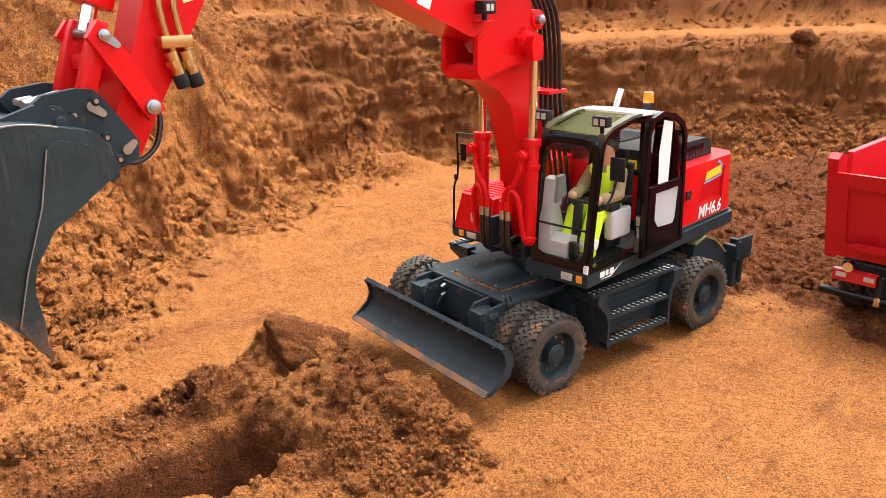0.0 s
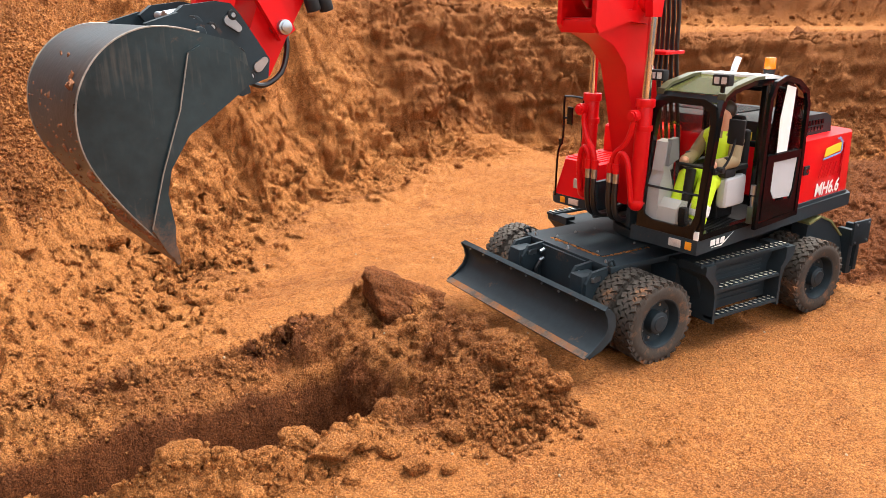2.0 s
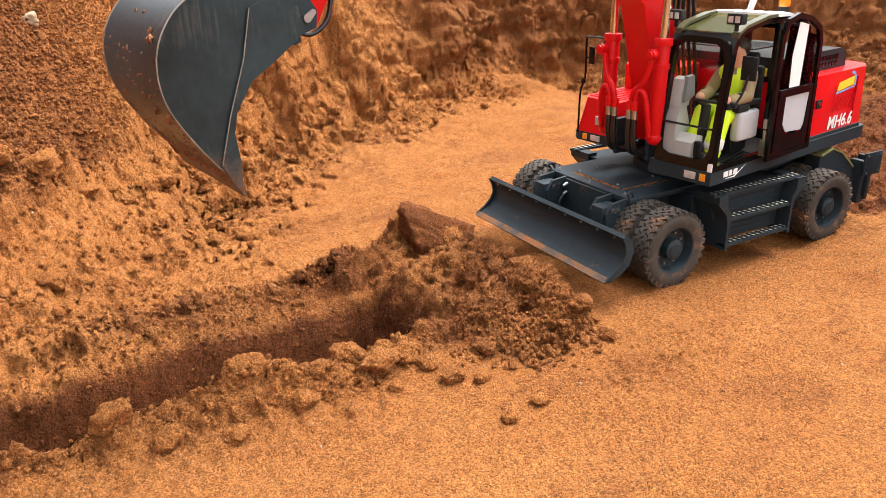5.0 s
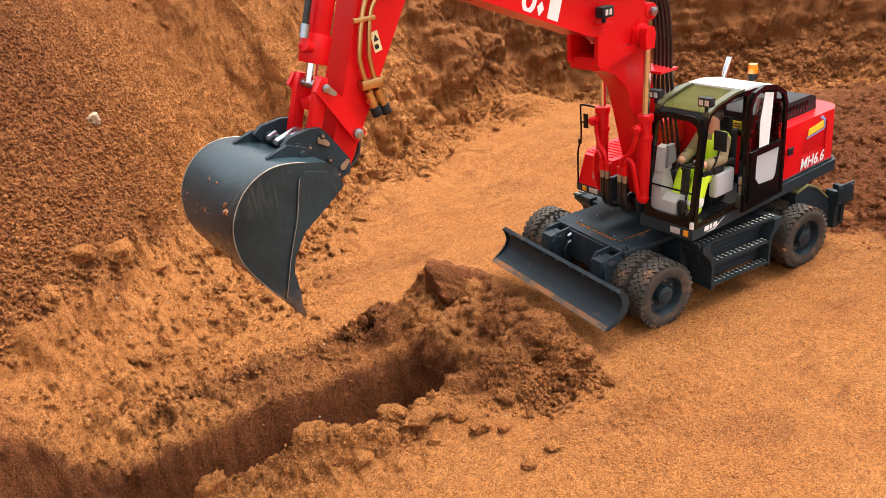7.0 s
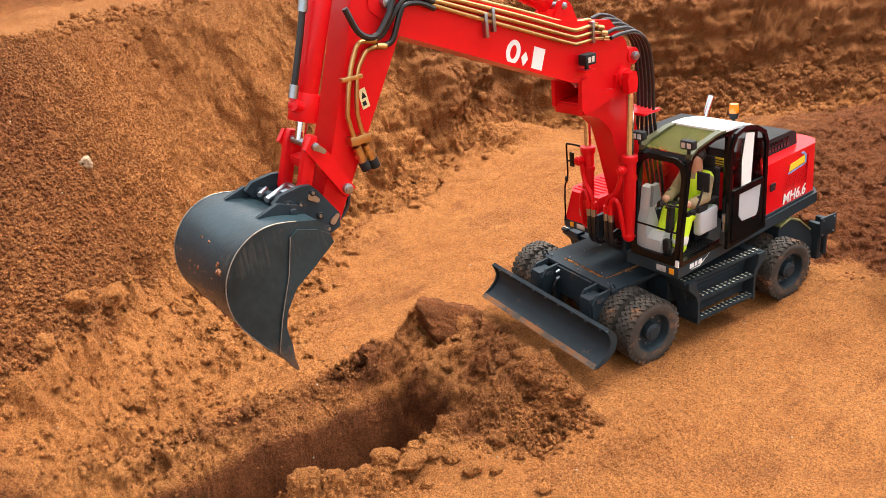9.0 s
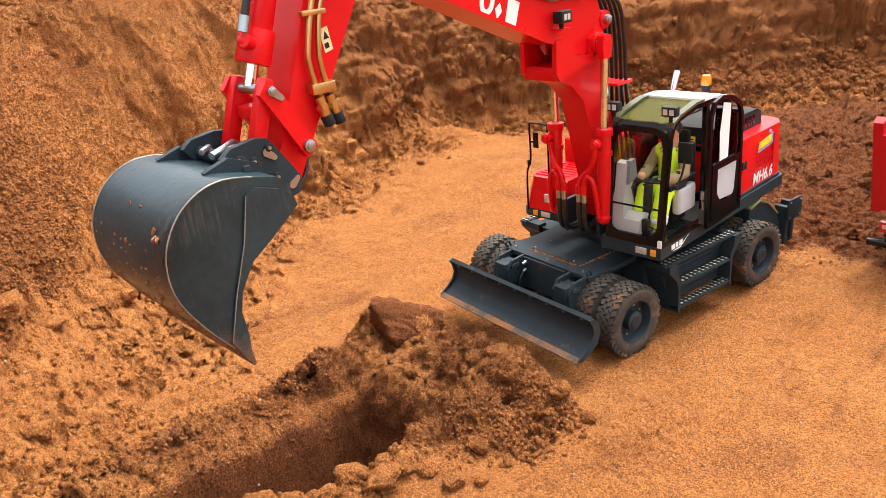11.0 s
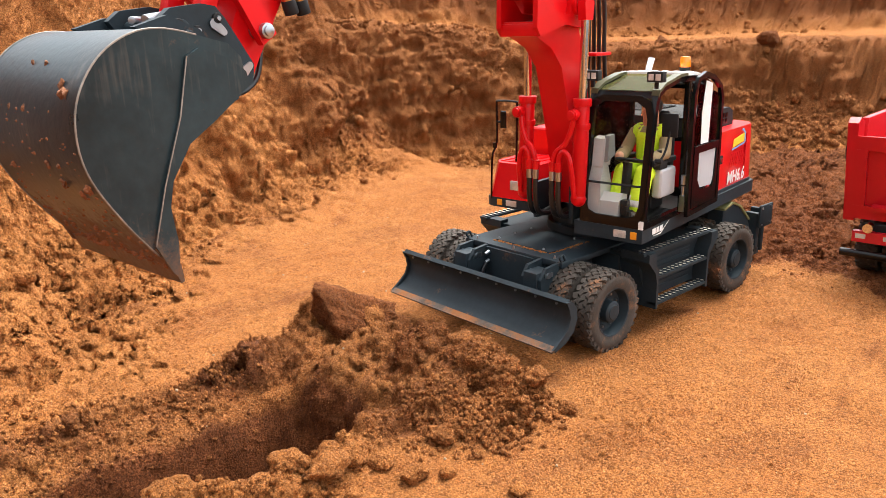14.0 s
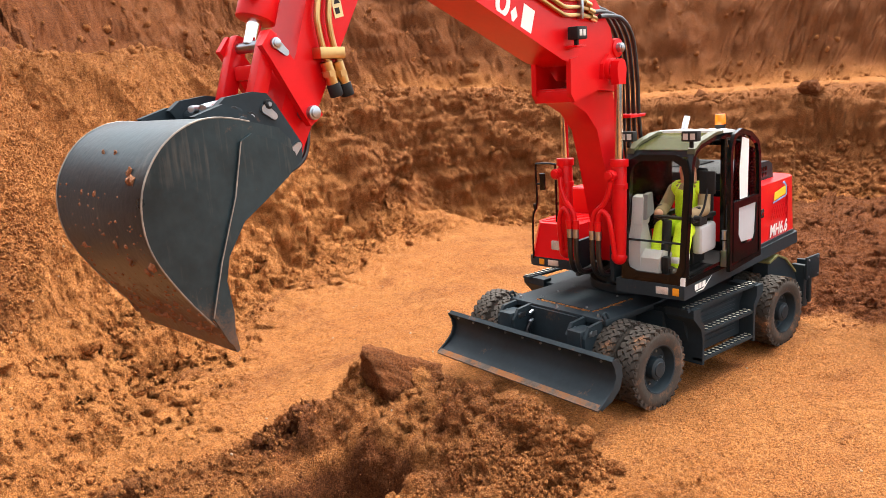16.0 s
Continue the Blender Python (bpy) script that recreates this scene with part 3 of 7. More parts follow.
    z += 0.045 * patch * (np.floor(flake) + smooth01(0, 0.12, flake - np.floor(flake)) - 0.8 * flake)
    rut = fbm(x * 0.6 + 0.4 * y, y * 3.0 - 0.5 * x, 3, 0.5, seed=97)
    z += flat * (0.030 * np.abs(rut) + 0.05 * fbm(x * 0.7, y * 0.7, 3, 0.5, seed=98))
    z += 0.010 * fbm(x * 14, y * 14, 2, 0.6, seed=83) * (0.35 + 2.2 * np.clip(mask + wall + inside + lip + lip2, 0, 1))
    # the inside term is damp trench soil plus shade put into its colour
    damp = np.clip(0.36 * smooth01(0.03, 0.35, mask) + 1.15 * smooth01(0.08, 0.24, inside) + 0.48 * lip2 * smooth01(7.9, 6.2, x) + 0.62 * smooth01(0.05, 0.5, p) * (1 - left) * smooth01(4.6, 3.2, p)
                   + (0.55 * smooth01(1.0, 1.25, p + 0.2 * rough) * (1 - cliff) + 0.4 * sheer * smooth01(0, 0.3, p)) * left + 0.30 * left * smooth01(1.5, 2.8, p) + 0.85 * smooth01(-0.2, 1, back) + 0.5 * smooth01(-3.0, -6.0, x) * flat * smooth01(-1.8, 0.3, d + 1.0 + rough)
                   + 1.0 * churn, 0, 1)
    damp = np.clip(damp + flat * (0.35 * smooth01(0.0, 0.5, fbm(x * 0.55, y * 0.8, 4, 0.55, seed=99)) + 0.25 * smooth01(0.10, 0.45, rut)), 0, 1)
    crumb = np.clip(0.9 * churn + 0.5 * patch + 1.0 * smooth01(0.03, 0.4, mask) + 0.10 * inside + lip + 0.7 * apron + lip2 * (1 - inside) + (0.8 - 0.5 * left * (1 - cliff)) * near_toe + wall * (1.0 - 0.62 * left) * (1 - 0.5 * smooth01(1.0, 2.0, p)) + 0.5 * smooth01(-0.2, 0.6, back), 0, 1.2)
    return z, damp, crumb, d, p, left, right, mask, inside, lip, lip2


def steps(*runs):
    out = []
    for a, b, h in runs:
        out.append(np.arange(a, b, h))
    return np.concatenate(out)


GX = steps((-60, -24, 1.0), (-24, -15, 0.2), (-15, -9.5, 0.07), (-9.5, -6, 0.036), (-6, 1.5, 0.027), (1.5, 8.6, 0.023), (8.6, 12, 0.08), (12, 60, 1.5))
GY = steps((-60, -24, 1.0), (-24, -18, 0.14), (-18, -9.5, 0.1), (-9.5, -4, 0.019), (-4, 2.6, 0.023), (2.6, 5, 0.045), (5, 60, 1.5))
gx, gy = np.meshgrid(GX, GY)
rows = [terrain(gx[k:k + 8], gy[k:k + 8]) for k in range(0, len(GY), 8)]
gz, gdamp, gcrumb, gd, gp, gleft, gright, gmask, gin, glip, glip2 = [np.concatenate(g) for g in zip(*rows)]
nx, ny = len(GX), len(GY)
# lumps and grains stand out square to the surface
ax, ay = np.gradient(gz, GX, axis=1), np.gradient(gz, GY, axis=0)
normal = np.stack([-ax, -ay, np.ones_like(ax)], -1)
normal /= np.linalg.norm(normal, axis=-1, keepdims=True)
P = np.stack([gx, gy, gz], -1).reshape(-1, 3)
steep = (1 - normal[..., 2]).reshape(-1)
crumb = gcrumb.reshape(-1)
near = ((P[:, 0] > -24) & (P[:, 0] < 9.5) & (P[:, 1] > -24) & (P[:, 1] < 6)).nonzero()[0]
Q = P[near]
c = crumb[near]


def only(where, f):
    """f of the places where something is to be lifted, nought elsewhere."""
    out, k = np.zeros(len(Q)), (where > 0.02).nonzero()[0]
    out[k] = f(Q[k]) * where[k]
    return out


lift = only(c, lambda q: 0.075 * fbm3(q * 2.6, 3, 0.55, 5, True) + 0.036 * fbm3(q * 8.0, 3, 0.6, 15, True))
close = smooth01(1.2, 1.8, Q[:, 0]) * smooth01(-4.4, -3.9, Q[:, 1]) * (1 - smooth01(0.3, 0.6, steep[near]))
lift += (0.005 + 0.010 * np.minimum(1, c)) * fbm3(Q * 18, 2, 0.7, 25) * (0.3 + 0.7 * close)
wallish = smooth01(0.12, 0.5, steep[near])
bulge = smooth01(6.2, 4.8, Q[:, 0])
cut = smooth01(0.0, 0.03, gin.reshape(-1)[near])
bank = wallish * (1 - cut) * (1 - 0.6 * gleft.reshape(-1)[near] * smooth01(0.8, 1.3, gp.reshape(-1)[near]))
lift += only(bank * (0.06 + 0.94 * bulge), lambda q: 0.11 * fbm3(q * 0.8, 2, 0.5, 34, True) + 0.09 * fbm3(q * 1.9, 5, 0.58, 35))
lift += only(bank * (1 - bulge), lambda q: 0.03 * fbm3(q * 2.0, 3, 0.5, 36))
# runnels washed down the banks, and crust that overhangs them
some = (bank > 0.02).nonzero()[0]
Z = Q[some] * np.array([1, 1, 0.75]) + 0.12 * np.stack([fbm3(Q[some] * 1.6, 2, 0.5, 66 + k) for k in range(3)], -1)
run_cut = np.abs(fbm3(Z * 2.4, 3, 0.55, 68))
on_left = gleft.reshape(-1)[near][some]
lift[some] -= bank[some] * on_left * (0.25 + 0.75 * bulge[some]) * 0.09 * smooth01(0.14, 0.0, run_cut)
lift[some] += bank[some] * (1 - on_left) * (0.26 * fbm3(Q[some] * np.array([0.4, 0.4, 3.0]), 3, 0.55, 77) + 0.12 * fbm3(Q[some] * 1.3, 3, 0.6, 78))
shelf = 3.4 * Q[some][:, 2] + 2.2 * fbm3(Q[some] * 1.3, 3, 0.55, 69)
shelf -= np.floor(shelf)
lift[some] += bank[some] * bulge[some] * 0.06 * (smooth01(0, 0.75, shelf) - smooth01(0.82, 0.95, shelf)) * smooth01(-0.1, 0.2, fbm3(Q[some] * 0.7, 2, 0.5, 70))
lift[some] += bank[some] * (0.35 + 0.65 * bulge[some]) * (0.026 * fbm3(Q[some] * 7.0, 4, 0.70, 71))
lift += only(cut * wallish, lambda q: 0.030 * fbm3(q * 3.0, 4, 0.6, 72) + 0.010 * fbm3(q * 16.0, 2, 0.7, 73))
# packed clods, in patches
cloddy = np.clip(0.3 * bank * bulge + 0.9 * np.minimum(1, c) - 1.5 * gin.reshape(-1)[near] - 0.6 * glip.reshape(-1)[near], 0, 1) * (1 + 0.6 * (1 - gleft.reshape(-1)[near])) * smooth01(-0.25, 0.25, fbm3(Q * 0.9, 2, 0.5, 55))
some = (cloddy > 0.03).nonzero()[0]
W = Q[some] + 0.10 * np.stack([fbm3(Q[some] * 2.5, 2, 0.5, 61 + k) for k in range(3)], -1)
lift[some] += cloddy[some] * (0.15 * (worley3(W * 2.1, 1) - 0.7) + 0.075 * (worley3(W * 4.7, 2) - 0.7) + 0.035 * (worley3(W * 10.0, 3) - 0.7))
P[near] += normal.reshape(-1, 3)[near] * lift[:, None]
co = P * S
i, j = np.meshgrid(np.arange(nx - 1), np.arange(ny - 1))
q = (j * nx + i).ravel()
faces = np.stack([q, q + 1, q + nx + 1, q + nx], -1)
me = bpy.data.meshes.new("ground")
me.vertices.add(len(co))
me.vertices.foreach_set("co", co.ravel())
me.loops.add(faces.size)
me.loops.foreach_set("vertex_index", faces.ravel())
me.polygons.add(len(faces))
me.polygons.foreach_set("loop_start", np.arange(0, faces.size, 4))
me.update(calc_edges=True)
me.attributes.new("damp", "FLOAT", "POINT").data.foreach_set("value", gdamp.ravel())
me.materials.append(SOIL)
me.shade_smooth()
ground = tagged(new("ground", me), "orange sand pit floor with eroded banks, a trench and a heap", "ground", kind="structure")

area = (np.gradient(GX)[None, :] * np.gradient(GY)[:, None]).reshape(-1)


def spots(weight, n, seed):
    """n places on the ground, drawn by weight."""
    w = np.clip(weight, 0, None).reshape(-1) * area
    return np.random.RandomState(seed).choice(len(w), n, p=w / w.sum())


def lumpy(seed, sub, amount):
    """A rough clod of radius 1: vertices and triangles."""
    bm = bmesh.new()
    bmesh.ops.create_icosphere(bm, subdivisions=sub, radius=1)
    v = np.array([q.co for q in bm.verts])
    f = np.array([[q.index for q in t.verts] for t in bm.faces])
    bm.free()
    r = 1 + amount * fbm3(v * 1.1 + seed * 7.3, 2, 0.5, seed) + amount * 0.7 * fbm3(v * 2.9 + seed, 3, 0.6, seed + 9)
    rs = np.random.RandomState(seed)
    return v * r[:, None] * rs.uniform(0.75, 1.15, 3), f


def turns(rs, n):
    q = rs.normal(size=(n, 4))
    q /= np.linalg.norm(q, axis=1, keepdims=True)
    w, x, y, z = q.T
    return np.stack([1 - 2 * (y * y + z * z), 2 * (x * y - z * w), 2 * (x * z + y * w), 2 * (x * y + z * w), 1 - 2 * (x * x + z * z), 2 * (y * z - x * w), 2 * (x * z - y * w), 2 * (y * z + x * w), 1 - 2 * (x * x + y * y)], -1).reshape(n, 3, 3)


SHAPES = [lumpy(k, 1, 0.6) for k in range(6)]
FINE = [lumpy(20 + k, 2, 0.5) for k in range(6)]


def crumbs(name, label, groups, material, seed):
    """Loose soil in one mesh. groups: weight, how many, least and greatest radius, dampness (None: the ground's own)."""
    rs, vs, fs, ds, at = np.random.RandomState(seed), [], [], [], 0
    for g, (weight, n, r0, r1, wet) in enumerate(groups):
        idx = spots(weight, n, seed + g)
        rad = r0 * (r1 / r0) ** (rs.rand(n) ** 1.8)
        rot = turns(rs, n)
        for k in range(n):
            v, f = (FINE if rad[k] > 0.035 else SHAPES)[rs.randint(6)]
            p = P[idx[k]] + np.array([0, 0, 0.25 * rad[k]])
            vs.append(v @ rot[k].T * rad[k] + p)
            fs.append(f + at)
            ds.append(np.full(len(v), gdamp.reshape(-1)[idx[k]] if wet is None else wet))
            at += len(v)
    v, f = np.concatenate(vs) * S, np.concatenate(fs)
    me = bpy.data.meshes.new(name)
    me.from_pydata(v.tolist(), [], f.tolist())
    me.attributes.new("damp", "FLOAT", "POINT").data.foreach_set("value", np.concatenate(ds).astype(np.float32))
    me.materials.append(material)
    me.shade_smooth()
    return tagged(new(name, me), label, "soil", kind="stuff")


inx = lambda a, b, s=0.3: smooth01(a - s, a + s, gx) * smooth01(b + s, b - s, gx)
iny = lambda a, b, s=0.3: smooth01(a - s, a + s, gy) * smooth01(b + s, b - s, gy)
crumbs("loose_soil", "crumbs and clods of orange soil lying loose", [
    (gmask**0.7 * inx(2.35, 4.3), 3600, 0.006, 0.032, 0.4),
    (glip2 * inx(3.8, 7.4), 3000, 0.006, 0.028, 0.42),
    # trench crumbs take the walls' tone, damp with shade in it
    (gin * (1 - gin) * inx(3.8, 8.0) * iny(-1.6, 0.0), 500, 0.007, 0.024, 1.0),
    (glip * inx(3.9, 7.8), 1300, 0.006, 0.036, 0.14),
    (smooth01(0.05, 0.3, glip) * inx(4.3, 6.6) * iny(0.75, 1.7), 600, 0.006, 0.032, 0.2),
    (np.exp(-(((gd - 0.1) / 0.4) ** 2)) * gleft * iny(-9, 0), 1200, 0.007, 0.040, None),
    (gleft * smooth01(0.1, 0.5, gp) * smooth01(4, 3, gp) * inx(-1, 5), 900, 0.006, 0.024, None),
    (np.exp(-(((gd - 0.15) / 0.45) ** 2)) * (1 - gleft), 900, 0.015, 0.10, 0.4),
    (np.exp(-(((gp - 1.9) / 0.5) ** 2)) * (1 - gleft) * (1 - gright), 420, 0.015, 0.075, 0.45),
    (smooth01(-0.1, 0.2, gd) * smooth01(1.6, 1.0, gp) * gright * inx(-15, -5), 1700, 0.02, 0.11, 0.55),
    (np.exp(-(((gp - 2.2) / 0.5) ** 2)) * gright * inx(-15, -5), 260, 0.02, 0.09, 0.5),
    (gleft * np.exp(-(((gp - 3.8) / 0.5) ** 2)) * inx(-1, 9), 700, 0.02, 0.09, 0.35),
    (smooth01(-0.5, 0.5, gp - 7.2) * smooth01(11.5, 10.5, gp) * iny(-24, -8) * inx(-20, 6), 700, 0.03, 0.12, 0.6),
    ((1 - gleft) * smooth01(0.05, 0.4, gp) * smooth01(3.0, 2.0, gp), 2400, 0.012, 0.055, None),
    (inx(-7, -2.6, 0.6) * iny(-0.5, 3.2, 0.6) * (gd < -0.3), 1800, 0.006, 0.032, 0.7),
    (inx(-4, 7) * iny(-6, 4) * (gd < -0.1), 700, 0.004, 0.014, None),
    (inx(1.8, 4.2) * iny(1.9, 3.6), 220, 0.005, 0.022, 0.1),
    (smooth01(6.2, 7.0, gp) * smooth01(8.2, 7.2, gp) * inx(-20, 4), 350, 0.03, 0.11, 0.4),
], SOIL, 3)
crumbs("pebbles", "small pale pebbles scattered over the sand", [
    (gleft * smooth01(0.4, 1.0, gp) * smooth01(4, 3, gp), 90, 0.012, 0.032, 0),
    (inx(-2, 7) * iny(-5, 4) * (gd < 0.2), 70, 0.008, 0.022, 0),
], STONE, 31)


def grains(name, label, weight, n, r0, r1, seed, spread=0.28):
    """Coarse angular grains strewn over a slope, all in one mesh."""
    rs = np.random.RandomState(seed)
    bm = bmesh.new()
    bmesh.ops.create_icosphere(bm, subdivisions=1, radius=1)
    v0 = np.array([q.co for q in bm.verts])
    f0 = np.array([[q.index for q in t.verts] for t in bm.faces])
    bm.free()
    idx = spots(weight, n, seed)
    rad = r0 * (r1 / r0) ** (rs.rand(n) ** 1.6)
    v = np.einsum("nij,vj->nvi", turns(rs, n), v0) * rad[:, None, None] * rs.uniform(0.7, 1.25, (n, len(v0), 1)) * rs.uniform(0.7, 1.2, (n, 1, 3))
    away = rs.uniform(-0.012, 0.012, (n, 1, 3))
    v = v + P[idx][:, None, :] + away + normal.reshape(-1, 3)[idx][:, None, :] * (0.2 * rad)[:, None, None]
    f = f0[None] + np.arange(n)[:, None, None] * len(v0)
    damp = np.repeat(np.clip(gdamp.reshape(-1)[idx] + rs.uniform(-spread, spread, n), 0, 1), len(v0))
    me = bpy.data.meshes.new(name)
    v, f = v.reshape(-1, 3) * S, f.reshape(-1, 3)
    me.vertices.add(len(v))
    me.vertices.foreach_set("co", v.ravel())
    me.loops.add(f.size)
    me.loops.foreach_set("vertex_index", f.ravel())
    me.polygons.add(len(f))
    me.polygons.foreach_set("loop_start", np.arange(0, f.size, 3))
    me.update(calc_edges=True)
    me.attributes.new("damp", "FLOAT", "POINT").data.foreach_set("value", damp.astype(np.float32))
    me.materials.append(SOIL)
    me.shade_flat()
    return tagged(new(name, me), label, "gravel", kind="stuff")


grains("gravel", "coarse orange-brown gravel on the steep slope of the pit", gleft * (smooth01(1.0, 1.3, gp) + 0.05) * smooth01(4.4, 3.6, gp) * (gd > -0.3) * inx(0.4, 8.8), 40000, 0.010, 0.034, 41)
grains("coarse_sand", "coarse sand grains on the pit floor and banks", (gd < 0.5) * inx(-3, 7.5) * iny(-5.5, 3.0), 9000, 0.004, 0.010, 42, 0.1)


def clod(name, place, r, material, label, group="", wet=0.2, squash=(1, 1, 1), seed=1, sub=4, category="clod"):
    """One rough clod on the ground, in part sunk into it."""
    v, f = lumpy(seed, sub, 0.34)
    i = np.argmin((P[:, 0] - place[0]) ** 2 + (P[:, 1] - place[1]) ** 2)
    rot = turns(np.random.RandomState(seed), 1)[0]
    v = (v @ rot.T) * np.array(squash) * r
    rs = np.random.RandomState(seed + 500)
    for a in rs.normal(size=(9, 3)):
        a /= np.linalg.norm(a)
        over = np.maximum(0, v @ a - rs.uniform(0.55, 0.8) * r * np.sqrt(np.sum((a * np.array(squash)) ** 2)))
        v -= over[:, None] * a * 0.9
    w = v / np.maximum(1e-6, np.linalg.norm(v, axis=1, keepdims=True))
    v += w * (r * 0.22 * (worley3(v / r * 2.3 + seed, seed) - 0.7) + r * 0.10 * (worley3(v / r * 5.0 + seed, seed + 1) - 0.7))[:, None]
    v += fbm3(v * 18 / (r / 0.15) ** 0.5, 3, 0.7, seed)[:, None] * v * 0.16
    z = P[i][2] + 0.45 * r * squash[2] if len(place) == 2 else place[2]
    me = bpy.data.meshes.new(name)
    me.from_pydata((v * S).tolist(), [], f.tolist())
    me.attributes.new("damp", "FLOAT", "POINT").data.foreach_set("value", np.full(len(v), wet, np.float32))
    me.materials.append(material)
    me.shade_smooth()
    ob = new(name, me)
    ob.location = Vector((place[0], place[1], z)) * S
    return tagged(ob, label, category, group)


LIPS = [(5.86, 0.80, 0.20), (5.62, 0.92, 0.15), (5.30, 0.92, 0.18), (5.10, 1.02, 0.12), (4.98, 0.90, 0.15), (4.78, 1.12, 0.16), (4.62, 0.92, 0.11), (4.46, 0.98, 0.15), (4.30, 1.16, 0.09), (5.5, 1.30, 0.11), (6.6, 1.15, 0.14), (4.72, 1.38, 0.07), (6.95, 0.98, 0.16), (6.1, 1.35, 0.10), (4.2, 1.45, 0.11), (3.98, 1.62, 0.08)]
for k, (x, y, r) in enumerate(LIPS):
    clod("soil_clod", (x, y), r * 1.12, SOIL, "rough lump of dry orange soil on the trench edge", "clods along the trench", 0.05 + 0.08 * (k % 3), (1.1, 0.9, 0.75), 50 + k)
for k, (x, y, r, sq) in enumerate([(2.72, 1.42, 0.15, (1, 1, 0.7)), (2.62, 1.7, 0.10, (1, 1, 0.8)), (3.7, 1.25, 0.13, (1.1, 1, 0.6)), (2.78, 0.5, 0.2, (0.9, 1.2, 0.6))]):
    clod("heap_clod", (x, y), r, SOIL, "damp brown slab of dug soil in the heap", "slabs in the heap", 0.42, sq, 90 + k)
for k, (x, y, r, sq) in enumerate([(7.03, -2.95, 0.26, (1.1, 0.8, 0.7)), (7.46, -2.63, 0.22, (1.2, 0.8, 0.6)), (7.17, -1.68, 0.16, (1, 1, 0.8)), (6.6, -3.1, 0.16, (1.3, 0.8, 0.6)), (7.9, -2.0, 0.2, (0.8, 1.1, 0.8)), (6.15, -3.3, 0.13, (1.2, 1, 0.6)), (7.0, -2.2, 0.10, (1, 1, 0.7)), (6.1, -2.5, 0.10, (1.3, 1, 0.6)), (6.85, -1.75, 0.08, (1.2, 1, 0.7)), (5.6, -3.9, 0.15, (1.3, 0.8, 0.7)), (5.0, -4.4, 0.14, (1, 0.8, 0.7))]):
    clod("rubble_clod", (x, y), r, SOIL, "broken lump of dry orange soil at the foot of the slope", "lumps along the slope", 0.02 + 0.06 * (k % 3), sq, 120 + k)
# the angular slab at the top of the heap
bm = bmesh.new()
for q in ((3.46, -1.05, 0.80), (3.30, -1.25, 0.78), (2.55, -0.85, 0.42), (2.50, -1.25, 0.34), (3.36, -0.78, 0.38), (2.75, -0.62, 0.18), (3.30, -1.45, 0.18), (2.6, -1.4, 0.12), (3.2, -0.8, 0.05)):
    bm.verts.new(q)
bmesh.ops.convex_hull(bm, input=bm.verts)
bmesh.ops.subdivide_edges(bm, edges=bm.edges, cuts=14, use_grid_fill=True)
bmesh.ops.triangulate(bm, faces=bm.faces)
bmesh.ops.recalc_face_normals(bm, faces=bm.faces)
bm.normal_update()
vv = np.array([q.co for q in bm.verts])
dd = 0.045 * fbm3(vv * 2.2, 2, 0.5, 71) + 0.025 * (worley3(vv * 5.5, 72) - 0.7) + 0.055 * (worley3(vv * 11.0, 73) - 0.7) + 0.035 * fbm3(vv * 14, 3, 0.6, 74)
for q, k in zip(bm.verts, dd):
    q.co += q.normal * k
slab_me = bpy.data.meshes.new("heap_slab")
bm.transform(Matrix.Scale(S, 4))
bm.to_mesh(slab_me)
bm.free()
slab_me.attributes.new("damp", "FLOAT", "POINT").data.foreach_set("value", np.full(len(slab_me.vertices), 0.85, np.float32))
slab_me.materials.append(SOIL)
slab_me.shade_smooth()
tagged(new("heap_slab", slab_me), "angular wedge of damp brown soil tipped up on the heap", "clod")
clod("crest_clod", (-13.5, -4.5), 0.36, SOIL, "large dark clod on the edge of the far bank", "", 0.85, (1.4, 1.0, 0.55), 208)
clod("crest_clod", (-11.6, -6.6), 0.24, SOIL, "rounded dark clod on the edge of the far bank", "", 0.85, (1.1, 0.9, 0.8), 209)
clod("loose_stone", (6.75, -4.61), 0.12, STONE, "pale angular stone stuck in the gravel slope", "", 0, (1, 0.9, 1), 203, category="stone")
clod("loose_stone", (4.08, 2.21), 0.085, SOIL, "orange rounded stone lying on the sand", "", 0, (1, 1, 0.8), 201, category="stone")
clod("loose_stone", (3.75, 2.15), 0.085, SOIL, "brownish rounded stone lying on the sand", "", 0, (1.1, 0.9, 0.7), 202, category="stone")

# ---- the excavator: undercarriage (x ahead, y to its left, z up) ----
ex = thing("wheeled_excavator", "red and slate grey model wheeled excavator parked on orange sand", "excavator")
Y0 = -0.05

bm = B()
prism(bm, [(-1.75, 0.66), (1.42, 0.66), (1.47, 0.72), (1.47, 0.93), (-1.75, 0.93)], Y0 - 0.50, Y0 + 0.50)
slab(bm, [(-1.7, Y0 - 0.62), (0.15, Y0 - 0.72), (0.55, Y0 - 0.74), (1.49, Y0 - 0.74), (1.49, Y0 + 0.74), (0.55, Y0 + 0.74), (0.15, Y0 + 0.72), (-1.7, Y0 + 0.62)], 0.93, 1.0)
box(bm, -0.62, 0.66, Y0 - 0.86, Y0 + 0.86, 0.55, 0.92)
chassis = part("chassis", bm, SLATE, ex, bevel=0.018)
bm = B()
box(bm, 0.66, 1.32, Y0 - 0.40, Y0 + 0.42, 1.0, 1.014)
part("hatch", bm, SLATE, chassis, "flat bolted cover plate", bevel=0.006)
